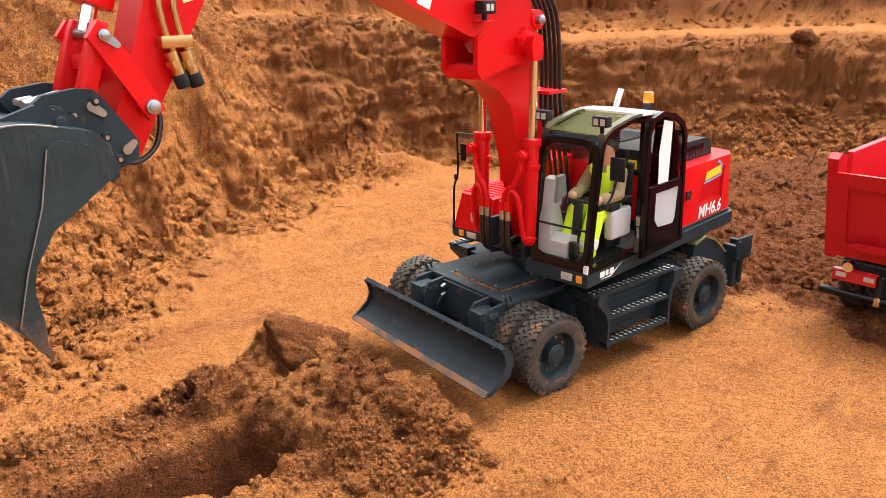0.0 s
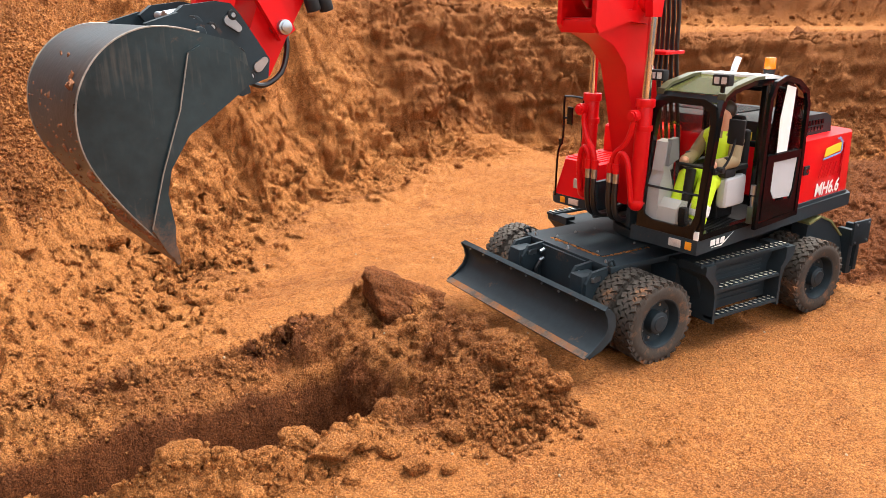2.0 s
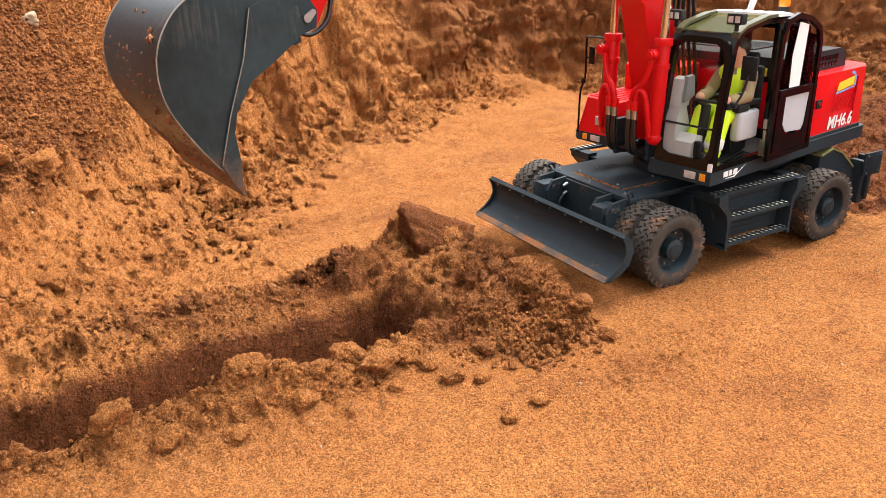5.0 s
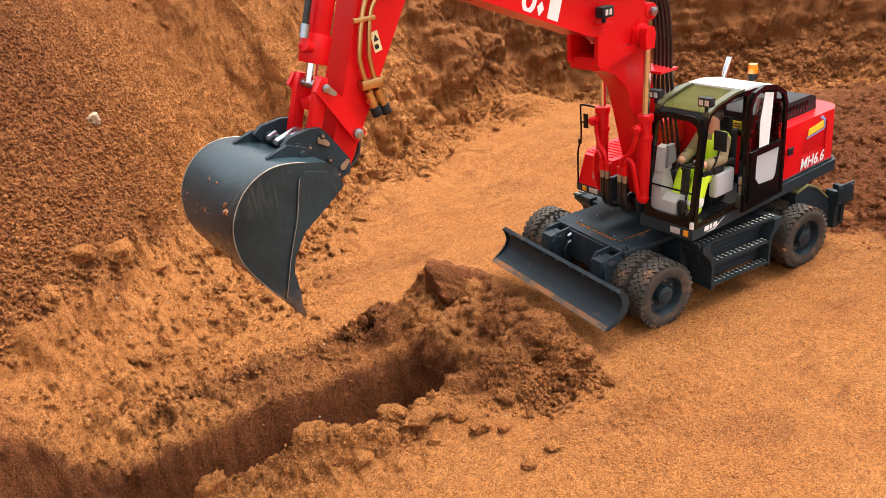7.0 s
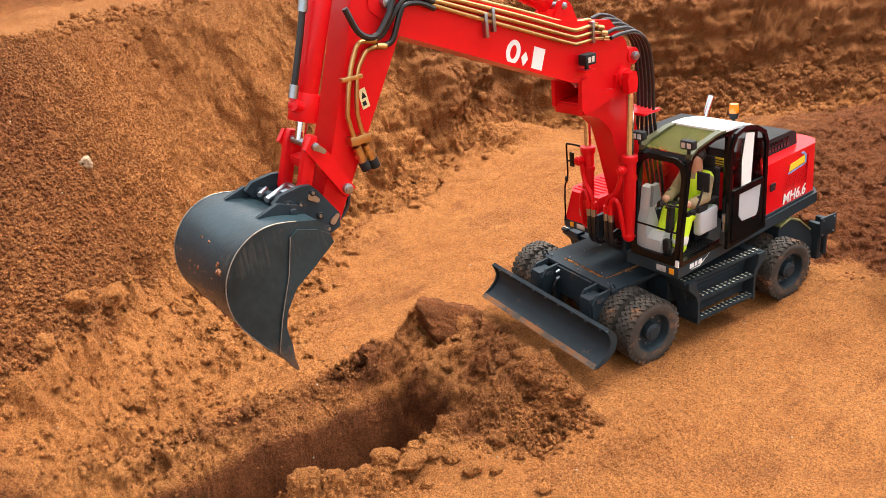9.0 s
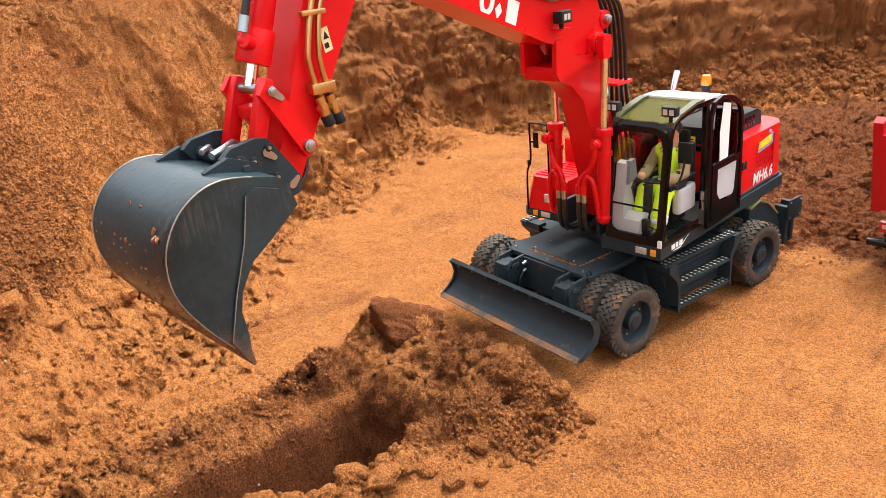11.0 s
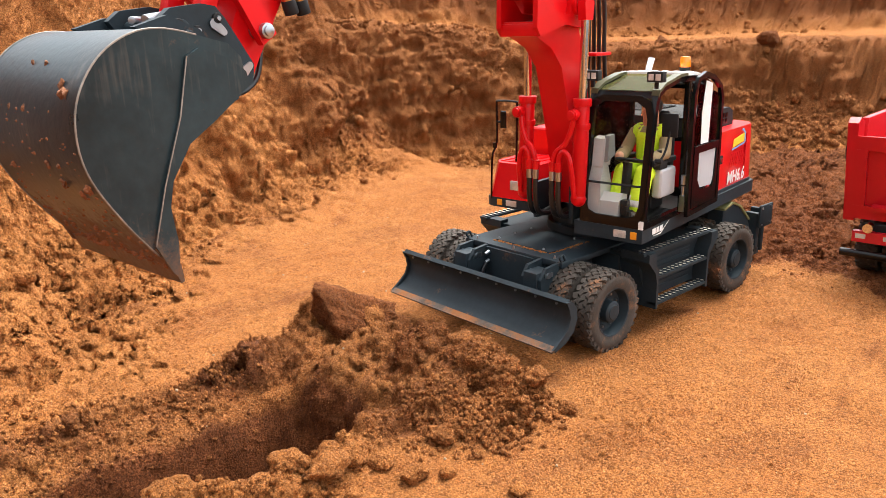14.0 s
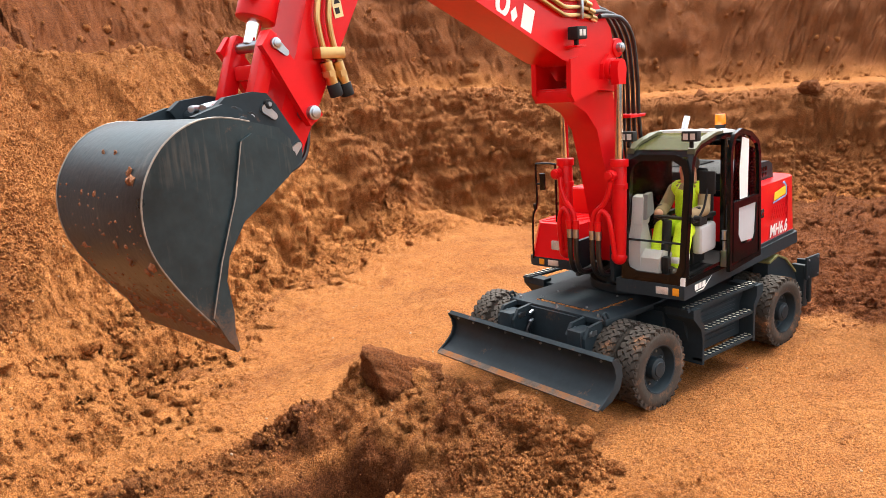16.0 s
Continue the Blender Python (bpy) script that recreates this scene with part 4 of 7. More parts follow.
for x, y in ((0.72, -0.38), (0.72, 0.28), (1.28, -0.38), (1.28, 0.30), (1.42, -0.6), (1.42, 0.58), (1.0, -0.39), (1.44, 0.0)):
    bm = B()
    cyl(bm, (x, y + Y0, 1.0), (x, y + Y0, 1.03), 0.016, 0.011, 8)
    part("bolt", bm, STEEL, chassis)
bm = B()
prism(bm, [(1.49, 0.56), (1.52, 0.56), (1.52, 0.97), (1.49, 0.97)], Y0 - 0.38, Y0 + 0.36)
part("front_plate", bm, SLATE, chassis, bevel=0.008)
for y in (-0.71, 0.71):
    bm = B()
    tube(bm, [(1.46, Y0 + y, 0.99), (1.50, Y0 + y, 1.05), (1.45, Y0 + y, 1.07), (1.41, Y0 + y, 1.0)], 0.014, 6)
    part("lifting_eye", bm, SLATE, chassis)

rnd = random.Random(3)
bm = B()
for k in range(150):
    e = rnd.random()
    x, y = (1.33 + rnd.gauss(0, 0.012), Y0 - 0.40 + 0.8 * e) if k % 3 else (0.66 + 0.66 * e, Y0 + 0.43 + rnd.gauss(0, 0.010))
    r = rnd.uniform(0.004, 0.013)
    bmesh.ops.create_icosphere(bm, subdivisions=1, radius=1, matrix=Matrix.Translation((x, y, 1.002)) @ Matrix.Diagonal((r * 1.6, r * 1.6, r * 0.8, 1)))
part("deck_soil", bm, SOIL, chassis, "crumbs of orange soil along the hatch edge")

# brackets that hold the blade, each with its lift cylinder
for yc in (0.51, -0.55):
    bm = B()
    out = [(1.49, 0.42), (1.66, 0.42), (1.78, 0.58), (1.78, 0.86), (1.70, 0.97), (1.49, 0.99)]
    prism(bm, out, yc + 0.10, yc + 0.14)
    prism(bm, out, yc - 0.14, yc - 0.10)
    br = part("blade_bracket", bm, SLATE, ex, bevel=0.008)
    bm = B()
    box(bm, 1.56, 1.80, yc - 0.095, yc + 0.095, 0.62, 0.93)
    cyl(bm, (1.68, yc, 0.34), (1.68, yc, 0.64), 0.085)
    part("lift_cylinder", bm, SLATE, br, bevel=0.02)
    bm = B()
    cyl(bm, (1.68, yc, 0.40), (1.68, yc, 0.44), 0.098)
    cyl(bm, (1.68, yc, 0.55), (1.68, yc, 0.58), 0.098)
    part("cylinder_collar", bm, PLASTIC, br)
    side = 1 if yc > 0 else -1
    bm = B()
    cyl(bm, (1.67, yc + 0.16, 0.895), (1.67, yc - 0.16, 0.895), 0.032, seg=16)
    box(bm, 1.60, 1.72, yc + 0.142, yc + 0.152, 0.87, 0.92)
    part("pin", bm, STEEL, br, "bright steel pin")
    for k in range(2):
        bm = B()
        cyl(bm, (1.52 + 0.01 * k, yc - side * 0.19, 0.92 - 0.10 * k), (1.58, yc - side * 0.19, 0.90 - 0.10 * k), 0.022, 0.02, 10)
        part("hose_fitting", bm, STEEL, br)
    bm = B()
    tube(bm, [(1.56, yc - side * 0.19, 0.80), (1.64, yc - side * 0.20, 0.70), (1.62, yc - side * 0.21, 0.50), (1.50, yc - side * 0.22, 0.42)], 0.02, 8)
    part("hose", bm, HOSE, br, "black hydraulic hose")

# blade: a curved plate with a scraped lower lip
prof = rounded([(2.03, 0, 0.825), (1.965, 0, 0.745), (1.945, 0, 0.655), (1.985, 0, 0.545), (2.09, 0, 0.46), (2.205, 0, 0.405)], 5)
front = [(p.x, p.z) for p in prof]
rear = []
for a, p, b in zip([prof[0], *prof], prof, [*prof[1:], prof[-1]]):
    d = (b - a).normalized()
    rear.append((p.x - 0.05 * -d.z * 1.0 - 0.0, p.z - 0.05 * d.x))
bm = B()
prism(bm, front + rear[::-1], -1.30, 1.20)
blade = part("dozer_blade", bm, SLATE, ex, "slate blade held clear of the ground, with scuffed paint", bevel=0.006)
bm = B()
prism(bm, [(2.195, 0.425), (2.255, 0.385), (2.24, 0.365), (2.17, 0.40)], -1.302, 1.202)
part("cutting_edge", bm, EDGE, blade, "scraped, soil-caked cutting edge", bevel=0.005)
for y in (-1.30, 1.20):
    bm = B()
    prism(bm, [(2.045, 0.835), (2.0, 0.75), (1.98, 0.655), (2.02, 0.56), (2.12, 0.475), (2.235, 0.40), (2.19, 0.375), (2.05, 0.42), (1.93, 0.51), (1.88, 0.64), (1.90, 0.76), (1.97, 0.835)], y - 0.012, y + 0.012)
    part("end_plate", bm, SLATE, blade, bevel=0.004)
for k in range(9):
    y = -1.15 + k * 0.275
    bm = B()
    cyl(bm, (2.0, y, 0.79), (2.015, y, 0.785), 0.014, 0.012, 8)
    part("bolt", bm, STEEL, blade)
for y in (0.51, -0.55):
    bm = B()
    prism(bm, [(1.62, 0.45), (1.98, 0.50), (1.93, 0.62), (1.90, 0.70), (1.62, 0.56)], y - 0.05, y + 0.05)
    part("push_arm", bm, SLATE, blade, bevel=0.012)

for x in (1.28, -1.28):
    bm = B()
    cyl(bm, (x, Y0 - 1.1, 0.53), (x, Y0 + 1.1, 0.53), 0.085)
    bmesh.ops.create_uvsphere(bm, u_segments=16, v_segments=10, radius=0.2, matrix=Matrix.Translation((x, Y0, 0.53)))
    box(bm, x - 0.09, x + 0.09, Y0 - 0.45, Y0 + 0.45, 0.5, 0.72)
    part("axle", bm, SLATE, ex, "", bevel=0.01)

# a wheel, lying at the origin with its outer face towards +y
R, W = 0.43, 0.25
bm = B()
lathe(bm, [(0.255, 0.0), (0.30, 0.012), (0.345, 0.018), (0.385, 0.010), (0.408, -0.012), (0.412, -0.04), (0.412, -W + 0.04), (0.408, -W + 0.012), (0.385, -W - 0.01), (0.345, -W - 0.018), (0.255, -W)], 44)
rnd = random.Random(5)
for row in range(5):
    y = -0.03 - row * (W - 0.06) / 4
    for k in range(30):
        a = 2 * math.pi * (k + 0.5 * (row % 2)) / 30
        m = Matrix.Rotation(a, 4, "Y") @ Matrix.Translation((0, y, 0.418)) @ Matrix.Rotation(radians((28, -28, 28, -28, 28)[row]), 4, "Z")
        vs = box(bm, -0.031, 0.031, -0.026, 0.026, -0.012, 0.016, m)
    if row in (0, 4):
        for k in range(30):
            a = 2 * math.pi * (k + 0.5 * (row % 2)) / 30
            m = Matrix.Rotation(a, 4, "Y") @ Matrix.Translation((0, -0.004 if row == 0 else -W + 0.004, 0.396))
            box(bm, -0.024, 0.024, -0.012, 0.012, -0.024, 0.024, m)
tyre0 = part("tyre", bm, RUBBER)
bm = B()
lathe(bm, [(0.268, -0.012), (0.262, 0.006), (0.248, 0.0), (0.238, -0.05), (0.225, -0.10), (0.15, -0.115), (0.12, -0.11), (0.115, -0.06), (0.0, -0.06)], 36)
lathe(bm, [(0.268, -W + 0.012), (0.25, -W), (0.235, -W + 0.06), (0.0, -W + 0.08)], 36)
rim0 = part("rim", bm, SLATE)
bm = B()
lathe(bm, [(0.118, -0.07), (0.115, -0.02), (0.10, -0.008), (0.082, -0.006), (0.075, 0.004), (0.0, 0.006)], 28)
hub0 = part("hub", bm, SLATE)
bm = B()
for k in range(8):
    a = 2 * math.pi * k / 8
    cyl(bm, (0.175 * math.cos(a), -0.11, 0.175 * math.sin(a)), (0.175 * math.cos(a), -0.085, 0.175 * math.sin(a)), 0.014, seg=8)
nut0 = part("wheel_nut", bm, STEEL)
first = True
for x in (1.28, -1.28):
    for side in (1, -1):
        for inner in (0, 1):
            y = Y0 + side * (1.265 - inner * (W + 0.085))
            m = Matrix.Translation((x, y, 0.53)) @ Matrix.Rotation(0 if side > 0 else math.pi, 4, "Z") @ Matrix.Rotation(0.37 * (x + inner + 2), 4, "Y")
            w = again("wheel", rim0, ex, m)
            for nm, o in (("tyre", tyre0), ("hub", hub0), ("wheel_nut", nut0)):
                again(nm, o, w, FLAT)
            tagged(w, "twin wheel with dusty block-tread tyre and slate rim")
WHEEL = (rim0.data, tyre0.data)
for o in (tyre0, rim0, hub0, nut0):
    bpy.data.objects.remove(o)


# steps on both flanks: three studded treads in front of a ribbed tool box
def step_unit(side):
    f = Matrix.Translation((0, Y0, 0)) @ Matrix.Diagonal((1, side, 1, 1))
    bm = B()
    prism(bm, [(0.66, 0.98), (-0.62, 0.98), (-0.52, 0.42), (0.46, 0.42), (0.60, 0.75)], 0.70, 1.10)
    unit = part("step_unit", bm, SLATE, ex, "ribbed slate tool box with three studded steps", xf=f, bevel=0.015)
    bm = B()
    for k in range(7):
        box(bm, -0.40, 0.36, 1.10, 1.112, 0.50 + 0.06 * k, 0.525 + 0.06 * k)
    part("rib", bm, SLATE, unit, xf=f, bevel=0.004)
    for x0, x1, z, y in ((-0.66, 0.75, 1.035, 1.13), (-0.51, 0.53, 0.735, 1.16), (-0.53, 0.53, 0.43, 1.16)):
        bm = B()
        box(bm, x0, x1, y, y + 0.115, z - 0.03, z)
        n = int((x1 - x0) / 0.075)
        for k in range(n):
            for r in (0.032, 0.085):
                cyl(bm, (x0 + (k + 0.5) * (x1 - x0) / n, y + r, z), (x0 + (k + 0.5) * (x1 - x0) / n, y + r, z + 0.014), 0.023, 0.019, 8)
        tr = part("tread", bm, [SLATE, STUD], unit, xf=f, flip=True)
        for p in tr.data.polygons:
            p.material_index = 1 if len(p.vertices) == 8 else 0
    for x, s in ((0.58, 1), (-0.60, -1)):
        bm = B()
        prism(bm, [(x + 0.12 * s, 1.02), (x + 0.12 * s, 0.93), (x - 0.02 * s, 0.78), (x - 0.05 * s, 0.66), (x - 0.05 * s, 0.36), (x - 0.085 * s, 0.36), (x - 0.085 * s, 0.80), (x - 0.02 * s, 0.90), (x - 0.02 * s, 1.02)], 0.92, 1.28)
        part("side_plate", bm, SLATE, unit, xf=f, bevel=0.006)


step_unit(1)
step_unit(-1)


# folded stabiliser legs at the rear
def stabiliser(side):
    f = Matrix.Translation((0, Y0, 0)) @ Matrix.Diagonal((1, side, 1, 1))
    bm = B()
    prism(bm, [(-1.30, 0.90), (-1.30, 1.10), (-1.52, 1.16), (-1.72, 1.08), (-1.98, 0.86), (-2.06, 0.70), (-2.06, 0.40), (-1.96, 0.36), (-1.90, 0.44), (-1.86, 0.66), (-1.70, 0.82)], 0.82, 1.02)
    leg = part("stabiliser_leg", bm, SLATE, ex, "folded slate stabiliser leg with a square foot", xf=f, bevel=0.02)
    bm = B()
    prism(bm, [(-1.31, 1.103), (-1.52, 1.163), (-1.72, 1.083), (-1.98, 0.863), (-1.985, 0.885), (-1.73, 1.105), (-1.52, 1.187), (-1.31, 1.127)], 0.80, 1.04)
    part("leg_cover", bm, OLIVE, leg, "olive drab cover plate", xf=f, bevel=0.004)
    bm = B()
    box(bm, -2.30, -2.23, 0.92, 1.10, 0.40, 0.98)
    box(bm, -2.16, -2.08, 0.92, 1.10, 0.38, 0.94)
    box(bm, -2.24, -2.14, 0.94, 1.08, 0.36, 0.44)
    part("leg_slide", bm, SLATE, leg, xf=f, bevel=0.012)
    bm = B()
    box(bm, -2.36, -2.02, 1.135, 1.165, 0.76, 1.06)
    foot = part("foot_plate", bm, SLATE, leg, xf=f, bevel=0.012)
    for x in (-2.31, -2.07):
        for z in (0.80, 1.02):
            bm = B()
            cyl(bm, (x, 1.165, z), (x, 1.175, z), 0.014, seg=8)
            part("bolt", bm, STEEL, leg, xf=f)


stabiliser(1)
stabiliser(-1)
bm = B()
box(bm, -1.80, -1.35, Y0 - 1.0, Y0 + 1.0, 0.78, 0.98)
part("rear_beam", bm, SLATE, ex, bevel=0.02)

# ---- the excavator: upper carriage, turned a little to its left (u ahead, v to its left) ----
bm = B()
cyl(bm, (0, 0, 0.99), (0, 0, 1.10), 0.60, seg=48)
cyl(bm, (0, 0, 1.10), (0, 0, 1.21), 0.54, seg=48)
part("slew_ring", bm, SLATE, ex, "", xf=SLEW, bevel=0.008)

bm = B()
slab(bm, [(1.13, 0.36), (1.13, 1.16), (-2.07, 1.16), (-2.24, 1.02), (-2.24, -0.98), (-2.07, -1.10), (-0.5, -1.06), (-0.5, -0.34), (0.5, -0.34), (0.5, 0.36)], 1.21, 1.36)
slab(bm, [(-0.49, -1.05), (0.88, -1.00), (0.93, -0.92), (0.93, -0.345), (-0.49, -0.345)], 1.31, 1.425)
frame_up = part("upper_frame", bm, SLATE, ex, "", xf=SLEW, bevel=0.012)
for v0, v1, mt, nm in ((0.84, 0.98, LENS, "marker_lamp"), (1.03, 1.10, AMBER, "indicator")):
    bm = B()
    box(bm, 1.125, 1.142, v0, v1, 1.25, 1.33)
    part(nm, bm, mt, frame_up, xf=SLEW, bevel=0.006)
for v0, v1, mt, nm in ((-0.70, -0.55, LENS, "marker_lamp"), (-0.83, -0.76, AMBER, "indicator")):
    bm = B()
    box(bm, 0.925, 0.942, v0, v1, 1.335, 1.405)
    part(nm, bm, mt, frame_up, xf=SLEW, bevel=0.006)

# engine hood: rounded red casing with a black vented top
bm = B()
outline = [(-0.62, -1.08), (-2.02, -1.08), (-2.20, -0.98), (-2.27, -0.8), (-2.27, 0.84), (-2.20, 1.02), (-2.02, 1.12), (-0.62, 1.12)]
slab(bm, outline, 1.36, 2.10)
for v in bm.verts:
    if v.co.z > 2 and v.co.y > 0:
        v.co.y -= 0.03
hood = part("engine_hood", bm, RED, ex, "glossy red engine hood", xf=SLEW, bevel=0.085, segs=4)
bm = B()
prism(bm, [(-0.60, 2.09), (-0.60, 2.30), (-0.70, 2.34), (-1.72, 2.33), (-1.84, 2.28), (-1.88, 2.09)], -0.92, 0.90)
grille = part("grille_cover", bm, PLASTIC, ex, "matt black vented cover", xf=SLEW, bevel=0.03, segs=3)
for row in range(2):
    for k in range(9):
        bm = B()
        box(bm, -1.05 - k * 0.075, -1.002 - k * 0.075, 0.893, 0.908, 2.14 + row * 0.075, 2.195 + row * 0.075)
        part("vent_slot", bm, BLACK, grille, xf=SLEW, smooth=False)
for k in range(14):
    bm = B()
    box(bm, -0.80 - k * 0.05, -0.775 - k * 0.05, -0.6, 0.3, 2.335, 2.352)
    part("rib", bm, PLASTIC, grille, xf=SLEW, smooth=False)
bm = B()
tube(bm, [(-0.60, 0.28, 2.3), (-0.60, 0.28, 2.62), (-0.605, 0.28, 2.72), (-0.66, 0.28, 2.86), (-0.72, 0.28, 2.97)], 0.045, 14, 4)
part("exhaust_pipe", bm, CHROME, ex, "bent chrome exhaust pipe", xf=SLEW)

# lettering and marks on the hood's flank
VF = 1.126


def mark(name, pts, material, parent, v=VF, t=0.004):
    bm = B()
    prism(bm, pts, v, v + t)
    return part(name, bm, material, parent, xf=SLEW, smooth=False)


def text_mesh(body, size, name, material, parent, m, label=""):
    cu = bpy.data.curves.new(name, "FONT")
    cu.body, cu.size, cu.extrude, cu.offset, cu.shear = body, size * S, 0.0012 * S, 0.02 * size * S, 0.12
    tmp = new(name, cu)
    dg = bpy.context.evaluated_depsgraph_get()
    me = bpy.data.meshes.new_from_object(tmp.evaluated_get(dg))
    bpy.data.objects.remove(tmp)
    me.materials.clear()
    me.materials.append(material)
    ob = new(name, me)
    ob.parent = parent
    mm = SLEW @ m
    ob.matrix_basis = Matrix.Translation(mm.translation * S) @ mm.to_3x3().to_4x4()
    return tagged(ob, label) if label else ob


SIDE = Matrix(((-1, 0, 0, 0), (0, 0, 1, 0), (0, 1, 0, 0), (0, 0, 0, 1)))
text_mesh("MH6.6", 0.215, "model_number", WHITE, hood, Matrix.Translation((-1.21, VF, 1.43)) @ SIDE, "white slanted model number")
mark("logo_panel", [(-1.32, 1.88), (-1.70, 1.92), (-1.70, 2.02), (-1.34, 1.98)], YELLOW, hood)
mark("logo_bar", [(-1.30, 1.845), (-1.72, 1.885), (-1.72, 1.905), (-1.30, 1.865)], BLUE, hood)
mark("logo_arc", [(-1.60, 2.075), (-1.66, 2.085), (-1.74, 2.02), (-1.745, 1.90), (-1.715, 1.90), (-1.71, 2.0), (-1.66, 2.05), (-1.60, 2.06)], BLUE, hood)
for k in range(8):
    x = -1.24 - k * 0.068
    mark("vent_slot", [(x, 1.64), (x - 0.012, 1.64), (x - 0.072, 1.80), (x - 0.06, 1.80)], RED_TRUCK, hood)
mark("filler_cap", [(-0.87, 1.73), (-0.98, 1.73), (-0.98, 1.83), (-0.87, 1.83)], PLASTIC, hood, t=0.015)
bm = B()
cyl(bm, (-0.925, 1.14, 1.78), (-0.925, 1.148, 1.78), 0.025, seg=14)
part("lock", bm, CHROME, hood, xf=SLEW)
bm = B()
prism(bm, [(-1.80, 1.40), (-1.81, 1.40), (-1.81, 2.0), (-1.80, 2.0)], 1.05, 1.124)
part("panel_seam", bm, RED_TRUCK, hood, xf=SLEW)
bm = B()
prism(bm, [(-0.60, 1.362), (-2.0, 1.362), (-2.02, 1.40), (-0.60, 1.40)], 1.10, 1.135)
part("lower_trim", bm, SLATE, hood, xf=SLEW)

# red box at the front right, with its lamp
bm = B()
slab(bm, [(0.93, -0.92), (0.93, -0.36), (-0.62, -0.36), (-0.62, -1.05), (0.80, -1.03)], 1.426, 1.83)
for v in bm.verts:
    if v.co.z > 1.7 and v.co.x > 0.5:
        v.co.x -= 0.10
        v.co.y += 0.05 if v.co.y < -0.8 else 0
tank = part("tool_box", bm, RED, ex, "red box with a headlamp", xf=SLEW, bevel=0.05, segs=3)
bm = B()
box(bm, 0.88, 0.915, -0.66, -0.50, 1.53, 1.64)
part("headlamp", bm, LENS, tank, xf=SLEW, bevel=0.01)
bm = B()
for k in range(7):
    box(bm, 0.16 + k * 0.09, 0.20 + k * 0.09, -0.92, -0.45, 1.825, 1.842)
part("rib", bm, RED, tank, xf=SLEW, bevel=0.005)
bm = B()
box(bm, -0.62, 0.05, -0.98, -0.30, 1.76, 2.16)
part("side_cover", bm, RED, ex, xf=SLEW, bevel=0.05, segs=3)
bm = B()
box(bm, -0.615, -0.60, -0.9, 0.36, 1.7, 2.2)
part("bulkhead", bm, RED, ex, xf=SLEW, bevel=0.004)
bm = B()
box(bm, -0.598, -0.58, 0.42, 0.62, 2.05, 2.18)
warn = part("warning_sign", bm, YELLOW, ex, "small yellow warning plate", xf=SLEW)
bm = B()
for k in range(3):
    box(bm, -0.58, -0.577, 0.44, 0.60, 2.07 + 0.035 * k, 2.085 + 0.035 * k)
part("print_line", bm, PLASTIC, warn, xf=SLEW)

# handrail and mirror on the right
bm = B()
tube(bm, [(0.93, -0.92, 1.40), (0.935, -0.90, 1.9), (0.95, -0.82, 2.10), (0.95, -0.82, 2.52)], 0.013, 8, 5)
tube(bm, [(0.95, -0.82, 2.50), (0.95, -0.815, 2.55), (0.95, -0.79, 2.57), (0.95, -0.56, 2.57), (0.94, -0.54, 2.50), (0.92, -0.56, 1.88)], 0.013, 8, 5)
cyl(bm, (0.945, -0.85, 2.02), (0.945, -0.85, 2.08), 0.026)
cyl(bm, (0.95, -0.82, 2.33), (0.95, -0.72, 2.33), 0.012)
rail = part("handrail", bm, BLACK, ex, "thin black handrail with a mirror", xf=SLEW)
bm = B()
box(bm, 0.945, 0.965, -0.76, -0.68, 2.26, 2.46)
part("mirror", bm, BLACK, rail, xf=SLEW, bevel=0.012)

# ---- cab ----
C0, C1, CR, CF = 0.42, 1.17, -0.42, 1.10
LINE = [(CF + 0.02, 1.36), (CF, 1.75), (0.985, 2.60), (0.93, 2.735), (0.80, 2.80), (0.45, 2.865), (0.05, 2.845), (-0.30, 2.79), (CR, 2.70), (CR, 1.36)]


def inset(line, d):
    """The outline drawn in by d."""
    c = [Vector(p) for p in line]
    out = []
    for k, p in enumerate(c):
        a, b = c[k - 1], c[(k + 1) % len(c)]
        n1, n2 = (p - a).normalized(), (b - p).normalized()
        n1, n2 = Vector((-n1.y, n1.x)), Vector((-n2.y, n2.x))
        m = (n1 + n2).normalized()
        out.append(tuple(p + m * d / max(0.5, m.dot(n1))))
    return out


def hoop(bm, outer, inner, y0, y1):
    """A ring-shaped plate between two outlines."""
    n = len(outer)
    vs = [[bm.verts.new((x, y, z)) for x, z in line] for line in (outer, inner) for y in (y0, y1)]
    for k in range(n):
        j = (k + 1) % n
        bm.faces.new((vs[0][k], vs[0][j], vs[2][j], vs[2][k]))
        bm.faces.new((vs[1][j], vs[1][k], vs[3][k], vs[3][j]))
        bm.faces.new((vs[0][j], vs[0][k], vs[1][k], vs[1][j]))
        bm.faces.new((vs[2][k], vs[2][j], vs[3][j], vs[3][k]))


cab_in = inset(LINE, 0.062)
bm = B()
hoop(bm, LINE, cab_in, C1 - 0.06, C1)
cab = part("cab", bm, BLACK, ex, "black glossy cab with an open door and tinted roof window", xf=SLEW, bevel=0.014, segs=2)
bm = B()
hoop(bm, LINE, cab_in, C0, C0 + 0.06)
part("side_frame", bm, BLACK, cab, xf=SLEW, bevel=0.014, segs=2)
bm = B()
box(bm, 0.12, 0.20, C1 - 0.06, C1 - 0.002, 1.38, 2.82)
part("pillar", bm, BLACK, cab, xf=SLEW, bevel=0.014, segs=2)
bm = B()
box(bm, 0.05, 0.11, C0 + 0.002, C0 + 0.06, 1.38, 2.80)
part("pillar", bm, BLACK, cab, xf=SLEW, bevel=0.014, segs=2)
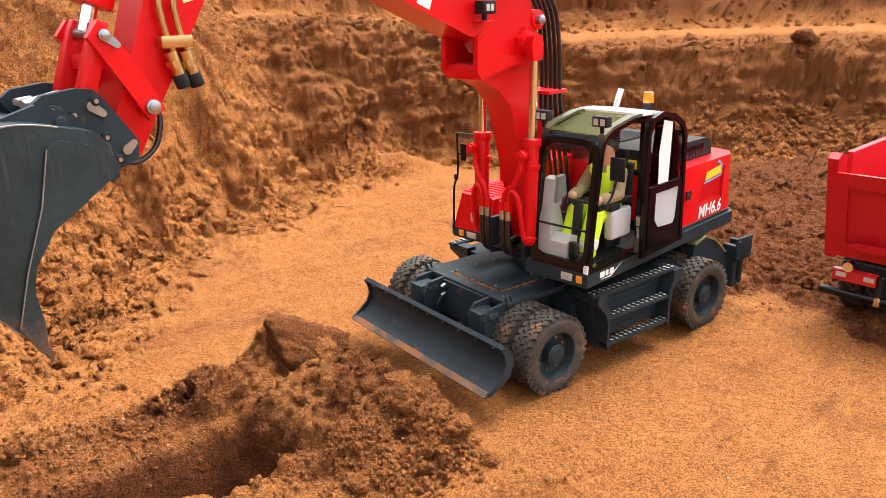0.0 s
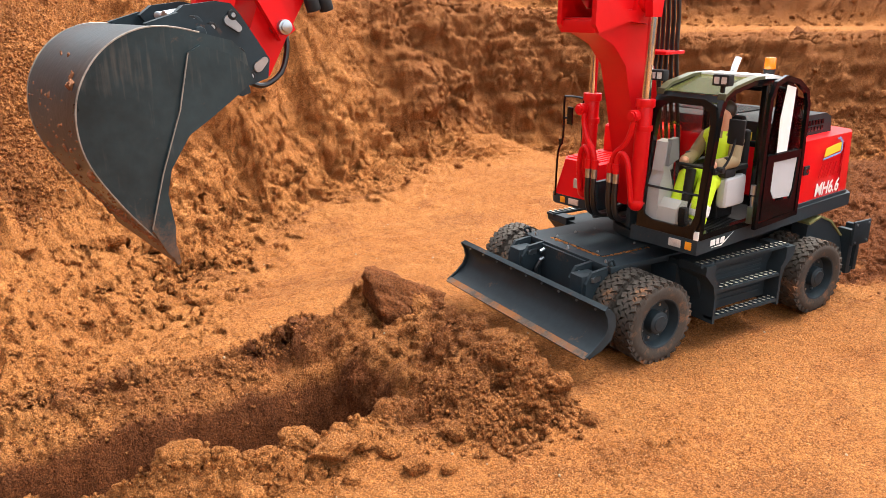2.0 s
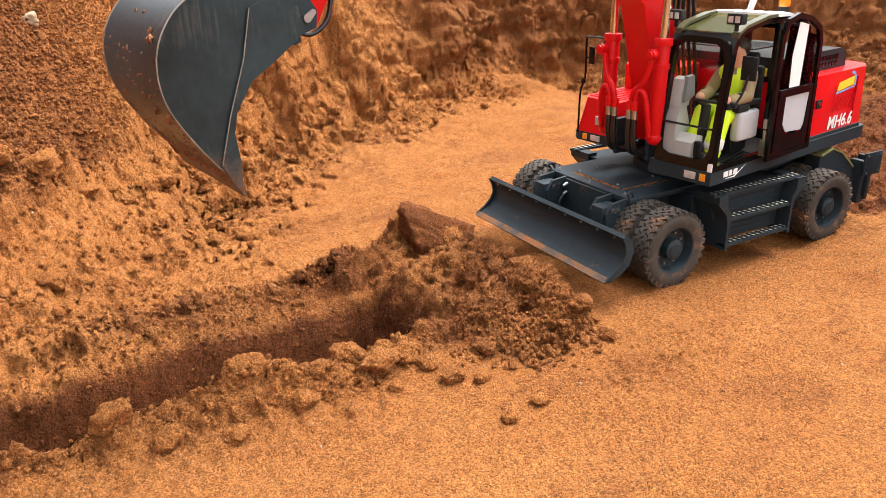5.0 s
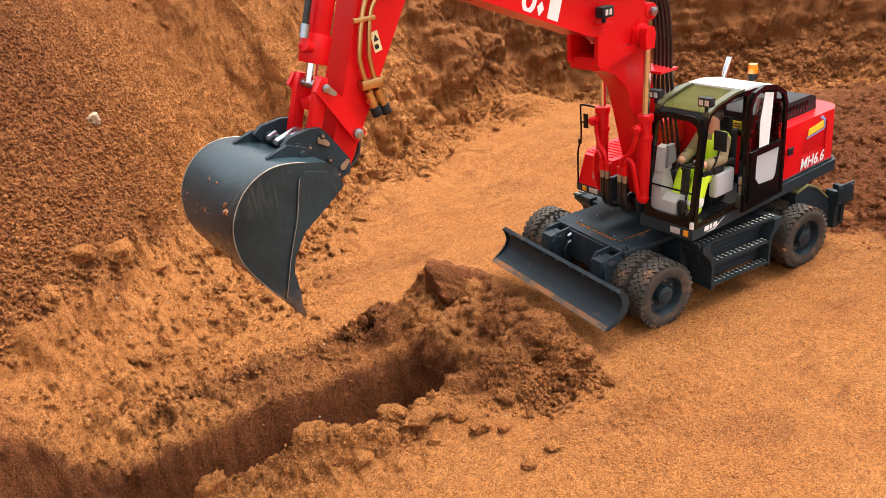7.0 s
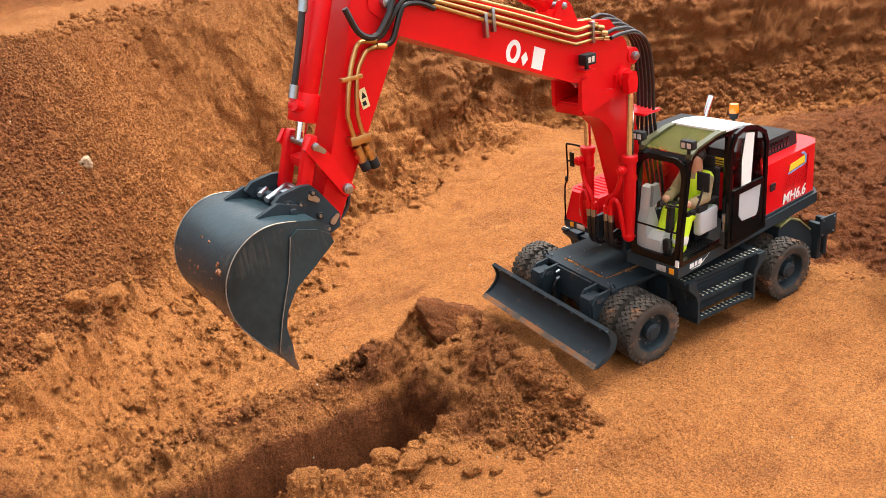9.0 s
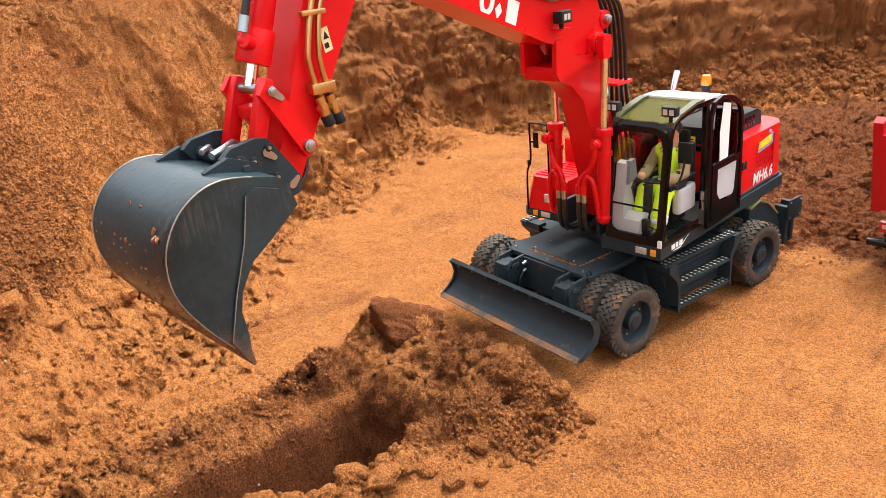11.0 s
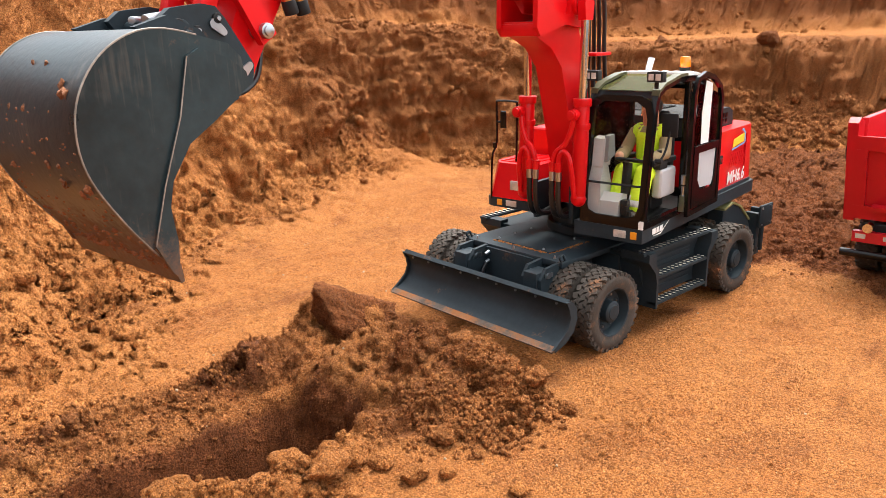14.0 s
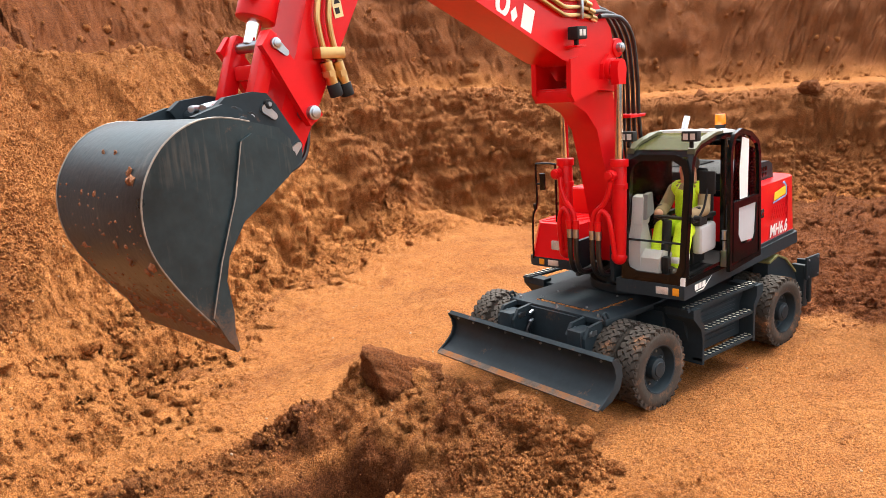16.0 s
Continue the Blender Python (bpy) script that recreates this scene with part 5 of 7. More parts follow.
for (x0, z0), (x1, z1) in (((0.955, 2.672), LINE[3]), ((CF + 0.02, 1.36), (CF + 0.012, 1.46)), ((0.30, 2.868), (0.24, 2.862)), ((-0.36, 2.75), (CR, 2.70)), ((CR, 1.36), (CR, 1.5)), ((CR, 2.05), (CR, 2.11))):
    d = Vector((x1 - x0, z1 - z0)).normalized()
    nrm = Vector((-d.y, d.x)) * 0.05
    bm = B()
    prism(bm, [(x0, z0), (x1, z1), (x1 + nrm.x, z1 + nrm.y), (x0 + nrm.x, z0 + nrm.y)], C0 + 0.055, C1 - 0.055)
    part("crossbar", bm, BLACK, cab, xf=SLEW, bevel=0.014, segs=2)
bm = B()
box(bm, CR + 0.02, 1.10, C0 + 0.02, C1 - 0.02, 1.362, 1.40)
floor_mat = part("floor_mat", bm, PLASTIC, cab, "ribbed black floor mat", xf=SLEW)
for k in range(16):
    bm = B()
    box(bm, 0.28 + 0.05 * k, 0.30 + 0.05 * k, 0.66, C1 - 0.04, 1.40, 1.412)
    part("rib", bm, PLASTIC, floor_mat, xf=SLEW)


def pane(name, corners, material, parent, t=0.008):
    """A thin window pane from four corners (u, v, z)."""
    bm = B()
    c = [Vector(p) for p in corners]
    n = (c[1] - c[0]).cross(c[3] - c[0]).normalized() * t
    a = [bm.verts.new(p) for p in c]
    b = [bm.verts.new(p + n) for p in c]
    bm.faces.new(a), bm.faces.new(b[::-1])
    for k in range(len(c)):
        j = (k + 1) % len(c)
        bm.faces.new((a[j], a[k], b[k], b[j]))
    ob = part(name, bm, material, parent, xf=SLEW, smooth=False)
    ob.visible_shadow = False
    return ob


a, b = C0 + 0.05, C1 - 0.05
pane("windscreen", [(1.09, a, 1.80), (1.09, b, 1.80), (0.972, b, 2.67), (0.972, a, 2.67)], GLASS, cab)
pane("lower_window", [(1.108, a, 1.45), (1.108, b, 1.45), (1.094, b, 1.79), (1.094, a, 1.79)], GLASS, cab)
pane("roof_window", [(0.915, a, 2.735), (0.915, b, 2.735), (0.30, b, 2.862), (0.30, a, 2.862)], ROOFGLASS, cab)
for v0, v1 in ((C0 - 0.008, C0 + 0.075), (C1 - 0.075, C1 + 0.008)):
    bm = B()
    edge = [(0.945, 2.715), (0.925, 2.757), (0.80, 2.817), (0.45, 2.882), (0.28, 2.886)]
    prism(bm, edge + [(x - 0.004, z - 0.030) for x, z in edge[::-1]], v0, v1)
    part("roof_edge", bm, OLIVE_DARK, cab, "olive moulded roof edge", xf=SLEW, bevel=0.006)
pane("rear_window", [(CR + 0.01, b, 2.1), (CR + 0.01, a, 2.1), (CR + 0.01, a, 2.68), (CR + 0.01, b, 2.68)], GLASS, cab)
pane("side_window", [(0.98, C0 + 0.03, 1.8), (0.12, C0 + 0.03, 1.8), (0.12, C0 + 0.03, 2.78), (0.86, C0 + 0.03, 2.72)], GLASS, cab)
bm = B()
ring = [(C0 + 0.16, 1.40), (C1 - 0.16, 1.40), (C1 - 0.05, 1.44), (C1 - 0.01, 1.55), (C1 - 0.01, 2.52), (C1 - 0.05, 2.64), (C1 - 0.16, 2.70), (C0 + 0.16, 2.70), (C0 + 0.05, 2.64), (C0 + 0.01, 2.52), (C0 + 0.01, 1.55), (C0 + 0.05, 1.44)]
mid_v, mid_z = (C0 + C1) / 2, 2.05
slim = [(mid_v + (v - mid_v) * 0.84, mid_z + (z - mid_z) * 0.90) for v, z in ring]
face_u = lambda z: 1.118 - 0.05 * (z - 1.36) if z < 1.75 else 1.0985 - 0.1353 * (z - 1.75)
loops = [[bm.verts.new((face_u(z) + d, v, z)) for v, z in line] for line in (ring, slim) for d in (0.0, 0.022)]
for k in range(len(ring)):
    j = (k + 1) % len(ring)
    for p, q in ((0, 2), (1, 3), (0, 1), (2, 3)):
        bm.faces.new((loops[p][k], loops[p][j], loops[q][j], loops[q][k]))
part("windscreen_frame", bm, BLACK, cab, "black rounded windscreen frame", xf=SLEW, bevel=0.004)
bm = B()
tube(bm, [(1.096, a, 1.80), (1.096, b, 1.80)], 0.012, 8, smooth=False)
part("window_bar", bm, BLACK, cab, xf=SLEW)
bm = B()
seq = [(0.32, 2.868), (0.05, 2.858), (-0.28, 2.80), (-0.33, 2.775)]
prism(bm, [(x, z + 0.022) for x, z in seq] + [(x, z - 0.01) for x, z in seq[::-1]], C0 + 0.0, C1 + 0.005)
for k in range(5):
    v = C0 + 0.12 + k * 0.13
    prism(bm, [(0.26, 2.885), (0.05, 2.888), (-0.22, 2.84), (-0.22, 2.825), (0.05, 2.87), (0.26, 2.872)], v, v + 0.05)
part("roof_panel", bm, WHITE, cab, "white ribbed roof panel", xf=SLEW, bevel=0.006)


def work_lamp(name, u, v, z, parent):
    bm = B()
    box(bm, u - 0.07, u + 0.02, v - 0.085, v + 0.085, z - 0.05, z + 0.055)
    box(bm, u - 0.05, u - 0.02, v - 0.02, v + 0.02, z - 0.12, z - 0.045)
    lamp = part(name, bm, PLASTIC, parent, "black work lamp with two clear lenses", xf=SLEW, bevel=0.012)
    for s in (-0.037, 0.037):
        bm = B()
        box(bm, u + 0.018, u + 0.024, v + s - 0.026, v + s + 0.026, z - 0.03, z + 0.032)
        if parent is ex:
            part("lens", bm, LENS, lamp, xf=SLEW)
        else:
            part("lamp_lens", bm, LENS, parent, xf=SLEW)


work_lamp("work_lamp", 0.99, 1.15, 2.885, ex)
work_lamp("work_lamp", 0.99, 0.44, 2.885, ex)
bm = B()
cyl(bm, (-0.36, 0.86, 2.74), (-0.36, 0.86, 2.83), 0.022)
cyl(bm, (-0.36, 0.86, 2.83), (-0.36, 0.86, 2.90), 0.05, 0.062)
beacon = part("beacon", bm, PLASTIC, ex, "orange rotating beacon on a black stem", xf=SLEW)
bm = B()
cyl(bm, (-0.36, 0.86, 2.90), (-0.36, 0.86, 3.02), 0.062, 0.055, 24)
part("beacon_lens", bm, ORANGE, beacon, xf=SLEW, bevel=0.012)

# open door, swung right back along the flank
DV = 1.235
door_line = [(0.24, 1.40), (0.24, 2.66), (0.17, 2.79), (0.02, 2.83), (-0.22, 2.78), (-0.40, 2.68), (-0.46, 2.55), (-0.50, 1.42)]
bm = B()
hoop(bm, door_line, inset(door_line, -0.055), DV, DV + 0.04)
prism(bm, [(0.20, 2.02), (0.20, 2.10), (-0.46, 2.10), (-0.46, 2.02)], DV + 0.001, DV + 0.039)
prism(bm, [(0.20, 1.42), (0.20, 2.04), (0.07, 2.04), (0.07, 1.72), (-0.02, 1.60), (-0.36, 1.58), (-0.40, 1.66), (-0.43, 2.04), (-0.47, 2.04), (-0.47, 1.42)], DV + 0.004, DV + 0.036)
door = part("cab_door", bm, BLACK, ex, "black cab door folded open against the flank", xf=SLEW, bevel=0.01)
pane("door_window", [(0.19, DV + 0.012, 2.10), (-0.45, DV + 0.012, 2.10), (-0.43, DV + 0.012, 2.62), (0.14, DV + 0.012, 2.76)], GLASS, door)
mark("door_panel", [(0.06, 1.74), (0.06, 2.02), (-0.42, 2.02), (-0.39, 1.66), (-0.35, 1.60), (-0.04, 1.62)], GREY, door, v=DV + 0.014, t=0.008)
mark("white_band", [(0.02, 2.11), (-0.18, 2.11), (-0.20, 2.75), (-0.02, 2.79), (0.04, 2.45)], WHITE, door, v=DV + 0.022, t=0.004)
bm = B()
for z in (1.42, 1.58, 1.70):
    cyl(bm, (0.27, 1.20, z), (0.27, 1.20, z + 0.10), 0.03 if z != 1.58 else 0.022, seg=14)
box(bm, 0.24, 0.31, 1.175, 1.235, 1.40, 1.58)
part("hinge", bm, STEEL, door, "bright steel hinge", xf=SLEW)
bm = B()
tube(bm, [(0.95, 1.18, 2.05), (0.95, 1.25, 2.05)], 0.03, 8, smooth=False)
box(bm, 0.88, 1.0, 1.16, 1.19, 2.0, 2.06)
part("door_catch", bm, PLASTIC, cab, xf=SLEW)
bm = B()
tube(bm, [(0.99, 1.19, 2.02), (0.93, 1.22, 2.06), (0.86, 1.24, 2.16), (0.80, 1.25, 2.34)], 0.012, 8)
part("mirror_arm", bm, PLASTIC, cab, xf=SLEW)
bm = B()
box(bm, 0.785, 0.81, 1.16, 1.33, 2.28, 2.52)
part("cab_mirror", bm, PLASTIC, cab, "black rear-view mirror", xf=SLEW, bevel=0.02)
bm = B()
box(bm, 1.10, 1.135, 1.115, 1.165, 1.365, 1.45)
part("corner_mark", bm, WHITE, cab, xf=SLEW)
# brand sign on the skirt, as a plain shape
for pts in ([(0.90, 1.265), (0.82, 1.265), (0.82, 1.325), (0.90, 1.325)], [(0.80, 1.265), (0.75, 1.265), (0.75, 1.325), (0.80, 1.325)], [(0.73, 1.265), (0.66, 1.265), (0.65, 1.325), (0.72, 1.325)], [(0.88, 1.245), (0.70, 1.235), (0.50, 1.345), (0.70, 1.25)]):
    mark("logo_shape", pts, WHITE, frame_up, v=1.161)

# inside the cab
bm = B()
box(bm, 0.10, 0.50, 0.66, 0.98, 1.62, 1.74)
box(bm, 0.04, 0.16, 0.66, 0.98, 1.70, 2.32)
box(bm, 0.06, 0.14, 0.72, 0.92, 2.30, 2.46)
box(bm, 0.14, 0.44, 0.72, 0.92, 1.40, 1.62)
part("driver_seat", bm, PLASTIC, cab, xf=SLEW, bevel=0.04, segs=3)
for v0, v1 in ((0.985, 1.10), (0.54, 0.655)):
    bm = B()
    box(bm, 0.24, 0.62, v0, v1, 1.58, 1.90)
    part("arm_console", bm, GREY, cab, "light grey arm console", xf=SLEW, bevel=0.05, segs=3)
    bm = B()
    box(bm, 0.46, 0.64, v0 + 0.01, v1 - 0.01, 1.90, 1.98)
    box(bm, 0.22, 0.48, v0 + 0.02, v1 - 0.02, 1.95, 2.0)
    cyl(bm, (0.56, (v0 + v1) / 2, 1.96), (0.58, (v0 + v1) / 2, 2.10), 0.02, 0.028)
    part("joystick", bm, PLASTIC, cab, xf=SLEW, bevel=0.01)
bm = B()
prism(bm, [(1.07, 1.42), (1.05, 1.82), (1.0, 1.95), (0.90, 1.96), (0.82, 1.75), (0.80, 1.42)], 0.48, 0.62)
prism(bm, [(1.02, 1.95), (0.98, 2.24), (0.90, 2.26), (0.84, 2.10), (0.86, 1.95)], 0.49, 0.62)
prism(bm, [(1.07, 1.42), (1.05, 1.60), (0.96, 1.68), (0.82, 1.64), (0.79, 1.42)], 0.60, 0.84)
part("dash_panel", bm, GREY, cab, "moulded light grey dashboard", xf=SLEW, bevel=0.03, segs=3)
bm = B()
prism(bm, [(0.99, 2.0), (0.96, 2.27), (0.86, 2.28), (0.82, 2.06)], 0.605, 0.66)
part("monitor", bm, MIDGREY, cab, xf=SLEW, bevel=0.02)
bm = B()
cyl(bm, (0.86, 0.80, 1.42), (0.80, 0.80, 1.98), 0.05)
box(bm, 0.80, 1.0, 0.66, 0.94, 1.41, 1.50)
box(bm, 0.95, 1.02, 0.68, 0.76, 1.46, 1.62)
box(bm, 0.95, 1.02, 0.84, 0.92, 1.46, 1.62)
part("steering_column", bm, PLASTIC, cab, xf=SLEW, bevel=0.012)
bm = B()
ring = [Vector((0.76, 0.80, 2.0)) + Vector((0.05 * math.cos(t) * -0.4, 0.15 * math.sin(t), 0.0)) + Vector((0.14 * math.cos(t), 0, 0.03 * math.cos(t))) for t in [2 * math.pi * k / 24 for k in range(25)]]
tube(bm, ring, 0.016, 8, smooth=False)
box(bm, 0.62, 0.90, 0.785, 0.815, 1.985, 2.005)
part("steering_wheel", bm, PLASTIC, cab, xf=SLEW)

# the driver doll: one plain moulded figure
bm = B()


def limb(pts, r, k):
    n0 = len(bm.faces)
    for p, q in zip(pts, pts[1:]):
        cyl(bm, p, q, r, r, 12)
    for p in pts:
        bmesh.ops.create_uvsphere(bm, u_segments=12, v_segments=8, radius=r * 1.02, matrix=Matrix.Translation(p))
    bm.faces.ensure_lookup_table()
    for f in bm.faces[n0:]:
        f.material_index = k


limb([(0.30, 0.82, 1.84), (0.32, 0.82, 2.0), (0.33, 0.82, 2.20)], 0.155, 0)
limb([(0.32, 0.70, 2.24), (0.32, 0.94, 2.24)], 0.105, 0)
for s in (-1, 1):
    limb([(0.34, 0.82 + 0.18 * s, 2.24), (0.46, 0.82 + 0.23 * s, 2.05), (0.66, 0.82 + 0.18 * s, 2.02)], 0.066, 1)
    limb([(0.66, 0.82 + 0.18 * s, 2.02), (0.73, 0.82 + 0.16 * s, 2.03)], 0.046, 2)
    limb([(0.34, 0.82 + 0.10 * s, 1.82), (0.70, 0.82 + 0.12 * s, 1.86), (0.80, 0.82 + 0.12 * s, 1.60)], 0.098, 0)
    limb([(0.795, 0.82 + 0.12 * s, 1.60), (0.805, 0.82 + 0.12 * s, 1.56)], 0.102, 3)
    limb([(0.81, 0.82 + 0.12 * s, 1.55), (0.82, 0.82 + 0.12 * s, 1.48)], 0.09, 0)
    limb([(0.82, 0.82 + 0.12 * s, 1.45), (0.93, 0.82 + 0.12 * s, 1.44)], 0.05, 4)
limb([(0.34, 0.82, 2.32), (0.36, 0.82, 2.48)], 0.085, 2)
limb([(0.31, 0.82, 2.53)], 0.10, 4)
for f in bm.faces:
    if f.material_index == 0 and f.calc_center_median().z > 2.02 and abs(f.calc_center_median().y - 0.82) < 0.035:
        f.material_index = 1
driver = part("driver_figure", bm, [VEST, SHIRT, SKIN, WHITE, HAIR], None, xf=SLEW)
tagged(driver, "plastic driver doll in a yellow safety vest seated in the cab", "doll")

# ---- the excavator: boom, stick and bucket (BV: the middle plane) ----
BV = 0.06


def plates(name, pts, half, material, parent, label="", bevel=0.02, dz=0.0):
    bm = B()
    prism(bm, pts, BV - half, BV + half)
    return part(name, bm, material, parent, label, xf=SLEW, bevel=bevel)


def rod(name, p, q, r, material, parent, v=BV, label="", seg=20, bevel=0.0):
    bm = B()
    cyl(bm, (p[0], v, p[1]), (q[0], v, q[1]), r, seg=seg)
    return part(name, bm, material, parent, label, xf=SLEW, bevel=bevel)


def pin(p, r, v0, v1, parent, material=None, name="pin"):
    bm = B()
    cyl(bm, (p[0], v0, p[1]), (p[0], v1, p[1]), r, seg=18)
    cyl(bm, (p[0], v1, p[1]), (p[0], v1 + 0.012, p[1]), r * 0.7, seg=14)
    return part(name, bm, material or STEEL, parent, xf=SLEW, bevel=0.008)


# lower boom with its forked head
bm = B()
prism(bm, [(0.42, 1.50), (0.80, 1.45), (0.87, 1.75), (0.95, 2.05), (1.10, 2.60), (1.22, 2.98), (1.42, 3.18), (1.74, 3.32), (1.72, 3.40), (1.28, 3.46), (0.92, 3.42), (0.74, 2.9), (0.52, 2.1)], BV - 0.16, BV + 0.16)
lower = part("lower_boom", bm, RED, ex, "glossy red lower boom with forked head", xf=SLEW, bevel=0.025, segs=3)
for s in (-1, 1):
    bm = B()
    v0 = BV + s * 0.215
    prism(bm, [(0.90, 3.36), (1.30, 3.40), (1.74, 3.30), (1.80, 3.38), (1.79, 3.72), (1.66, 3.74), (1.45, 3.52), (1.22, 3.50), (1.20, 3.66), (1.08, 3.76), (0.95, 3.68), (0.86, 3.50)], v0 - 0.028, v0 + 0.028)
    part("head_plate", bm, RED, lower, xf=SLEW, bevel=0.012)
bm = B()
box(bm, 1.70, 1.78, BV - 0.21, BV + 0.21, 3.30, 3.42)
box(bm, 1.2, 1.76, BV - 0.2, BV + 0.2, 3.40, 3.44)
part("cross_plate", bm, RED, lower, xf=SLEW, bevel=0.01)
pin((1.08, 3.60), 0.075, BV - 0.34, BV + 0.33, lower)
bm = B()
cyl(bm, (1.08, BV - 0.29, 3.60), (1.08, BV + 0.29, 3.60), 0.115, seg=28)
part("pivot_boss", bm, RED, lower, xf=SLEW, bevel=0.01)
mark("label_plate", [(0.86, 2.28), (0.93, 2.28), (0.93, 2.40), (0.86, 2.40)], CREAM, lower, v=BV + 0.161)

# boom cylinders on both sides
for s, nm in ((1, "lift_cylinder"), (-1, "lift_cylinder")):
    v = BV + s * 0.345
    bm = B()
    cyl(bm, (1.13, v, 1.62), (1.10, v, 2.60), 0.080, seg=28)
    cyl(bm, (1.10, v, 2.58), (1.098, v, 2.66), 0.098, seg=28)
    cyl(bm, (1.10, v, 2.34), (1.10, v, 2.40), 0.090, seg=28)
    bmesh.ops.create_uvsphere(bm, u_segments=18, v_segments=12, radius=0.088, matrix=Matrix.Translation((1.13, v, 1.60)))
    c = part(nm, bm, RED, ex, "red hydraulic boom cylinder with chrome rod", xf=SLEW, bevel=0.006)
    rod("piston_rod", (1.098, 2.64), (1.082, 3.50), 0.045, CHROME, c, v, seg=24)
    bm = B()
    prism(bm, [(1.01, 3.44), (1.15, 3.44), (1.17, 3.60), (1.14, 3.68), (1.08, 3.70), (1.02, 3.68), (0.99, 3.60)], v - 0.045, v + 0.045)
    part("rod_eye", bm, RED, c, xf=SLEW, bevel=0.015)
    bm = B()
    cyl(bm, (1.20, v - 0.02, 2.50), (1.28, v - 0.02, 2.50), 0.06, seg=20)
    cyl(bm, (1.28, v - 0.02, 2.50), (1.30, v - 0.02, 2.50), 0.045, seg=20)
    part("port_cap", bm, RED, c, xf=SLEW, bevel=0.008)
    bm = B()
    tube(bm, [(1.24, v - 0.02 * s, 2.46), (1.25, v - 0.04 * s, 2.34), (1.26, v - 0.10 * s, 2.20), (1.28, v - 0.20 * s, 2.10), (1.28, v - 0.24 * s, 1.96)], 0.028, 10)
    tube(bm, [(1.22, v + 0.0 * s, 1.62), (1.27, v - 0.01 * s, 1.9), (1.28, v - 0.04 * s, 2.06), (1.29, v - 0.10 * s, 2.12), (1.29, v - 0.15 * s, 2.06), (1.29, v - 0.16 * s, 1.96)], 0.028, 10)
    cyl(bm, (1.28, v - 0.24 * s, 1.90), (1.28, v - 0.24 * s, 2.0), 0.04, seg=12)
    cyl(bm, (1.29, v - 0.16 * s, 1.90), (1.29, v - 0.16 * s, 2.0), 0.04, seg=12)
    part("pipe", bm, RED, c, "red bent hydraulic pipes", xf=SLEW)
    for q in (0.24, 0.16):
        bm = B()
        cyl(bm, (1.285, v - q * s, 1.80), (1.285, v - q * s, 1.905), 0.034, seg=14)
        part("hose_fitting", bm, STEEL, c, xf=SLEW)
        bm = B()
        tube(bm, [(1.285, v - q * s, 1.81), (1.285, v - q * s, 1.60), (1.22, v - q * s, 1.42), (1.0, v - q * s, 1.36), (0.7, v - q * s, 1.40)], 0.03, 10)
        part("hose", bm, HOSE, c, "black hydraulic hose", xf=SLEW)
bm = B()
box(bm, 0.35, 1.1, BV - 0.26, BV - 0.20, 1.30, 1.72)
box(bm, 0.35, 1.1, BV + 0.20, BV + 0.26, 1.30, 1.72)
part("boom_foot", bm, SLATE, ex, xf=SLEW, bevel=0.02)

# upper boom
top = [(0.88, 3.70), (1.08, 3.50), (1.42, 3.52), (1.66, 3.70), (1.90, 3.755), (3.0, 4.21), (4.18, 4.70), (4.42, 4.92), (4.40, 5.12), (4.22, 5.16), (3.9, 5.04), (3.0, 4.74), (2.2, 4.46), (1.7, 4.36), (1.25, 4.30), (0.98, 4.02)]
boom = plates("upper_boom", top, 0.20, RED, ex, "long glossy red boom with brass pipes along its side", bevel=0.022)
bm = B()
prism(bm, [(1.66, 3.66), (1.90, 3.715), (3.0, 4.17), (4.18, 4.66), (4.18, 4.70), (3.0, 4.21), (1.90, 3.755), (1.66, 3.70)], BV - 0.225, BV + 0.225)
part("bottom_flange", bm, RED, boom, xf=SLEW, bevel=0.006)
pin((0.86, 3.82), 0.05, BV - 0.2, BV + 0.27, boom)
bm = B()
cyl(bm, (0.86, BV - 0.21, 3.82), (0.86, BV + 0.22, 3.82), 0.10, seg=24)
part("pivot_boss", bm, RED, boom, xf=SLEW, bevel=0.01)
# brand letters as plain white shapes
V1 = BV + 0.2015
du = Vector((-0.92, -0.385)).normalized()


def on_boom(a, b):
    p = Vector((2.795, 4.375)) + du * a + Vector((du.y, -du.x)) * -b
    return (p.x, p.y)


def letter(outer, inner=None):
    bm = B()
    if inner:
        hoop(bm, [on_boom(*p) for p in outer], [on_boom(*p) for p in inner], V1, V1 + 0.004)
    else:
        prism(bm, [on_boom(*p) for p in outer], V1, V1 + 0.004)
    part("logo_shape", bm, WHITE, boom, xf=SLEW, smooth=False)


ov = [(0.10 + 0.10 * math.cos(t), 0.12 + 0.125 * math.sin(t)) for t in [2 * math.pi * k / 20 for k in range(20)]]
letter(ov, [(0.10 + (x - 0.10) * 0.45, 0.12 + (y - 0.12) * 0.58) for x, y in ov])
letter([(0.225, 0.15), (0.275, 0.08), (0.325, 0.15), (0.275, 0.235)])
letter([(0.38, 0.0), (0.55, 0.0), (0.56, 0.24), (0.40, 0.24)])

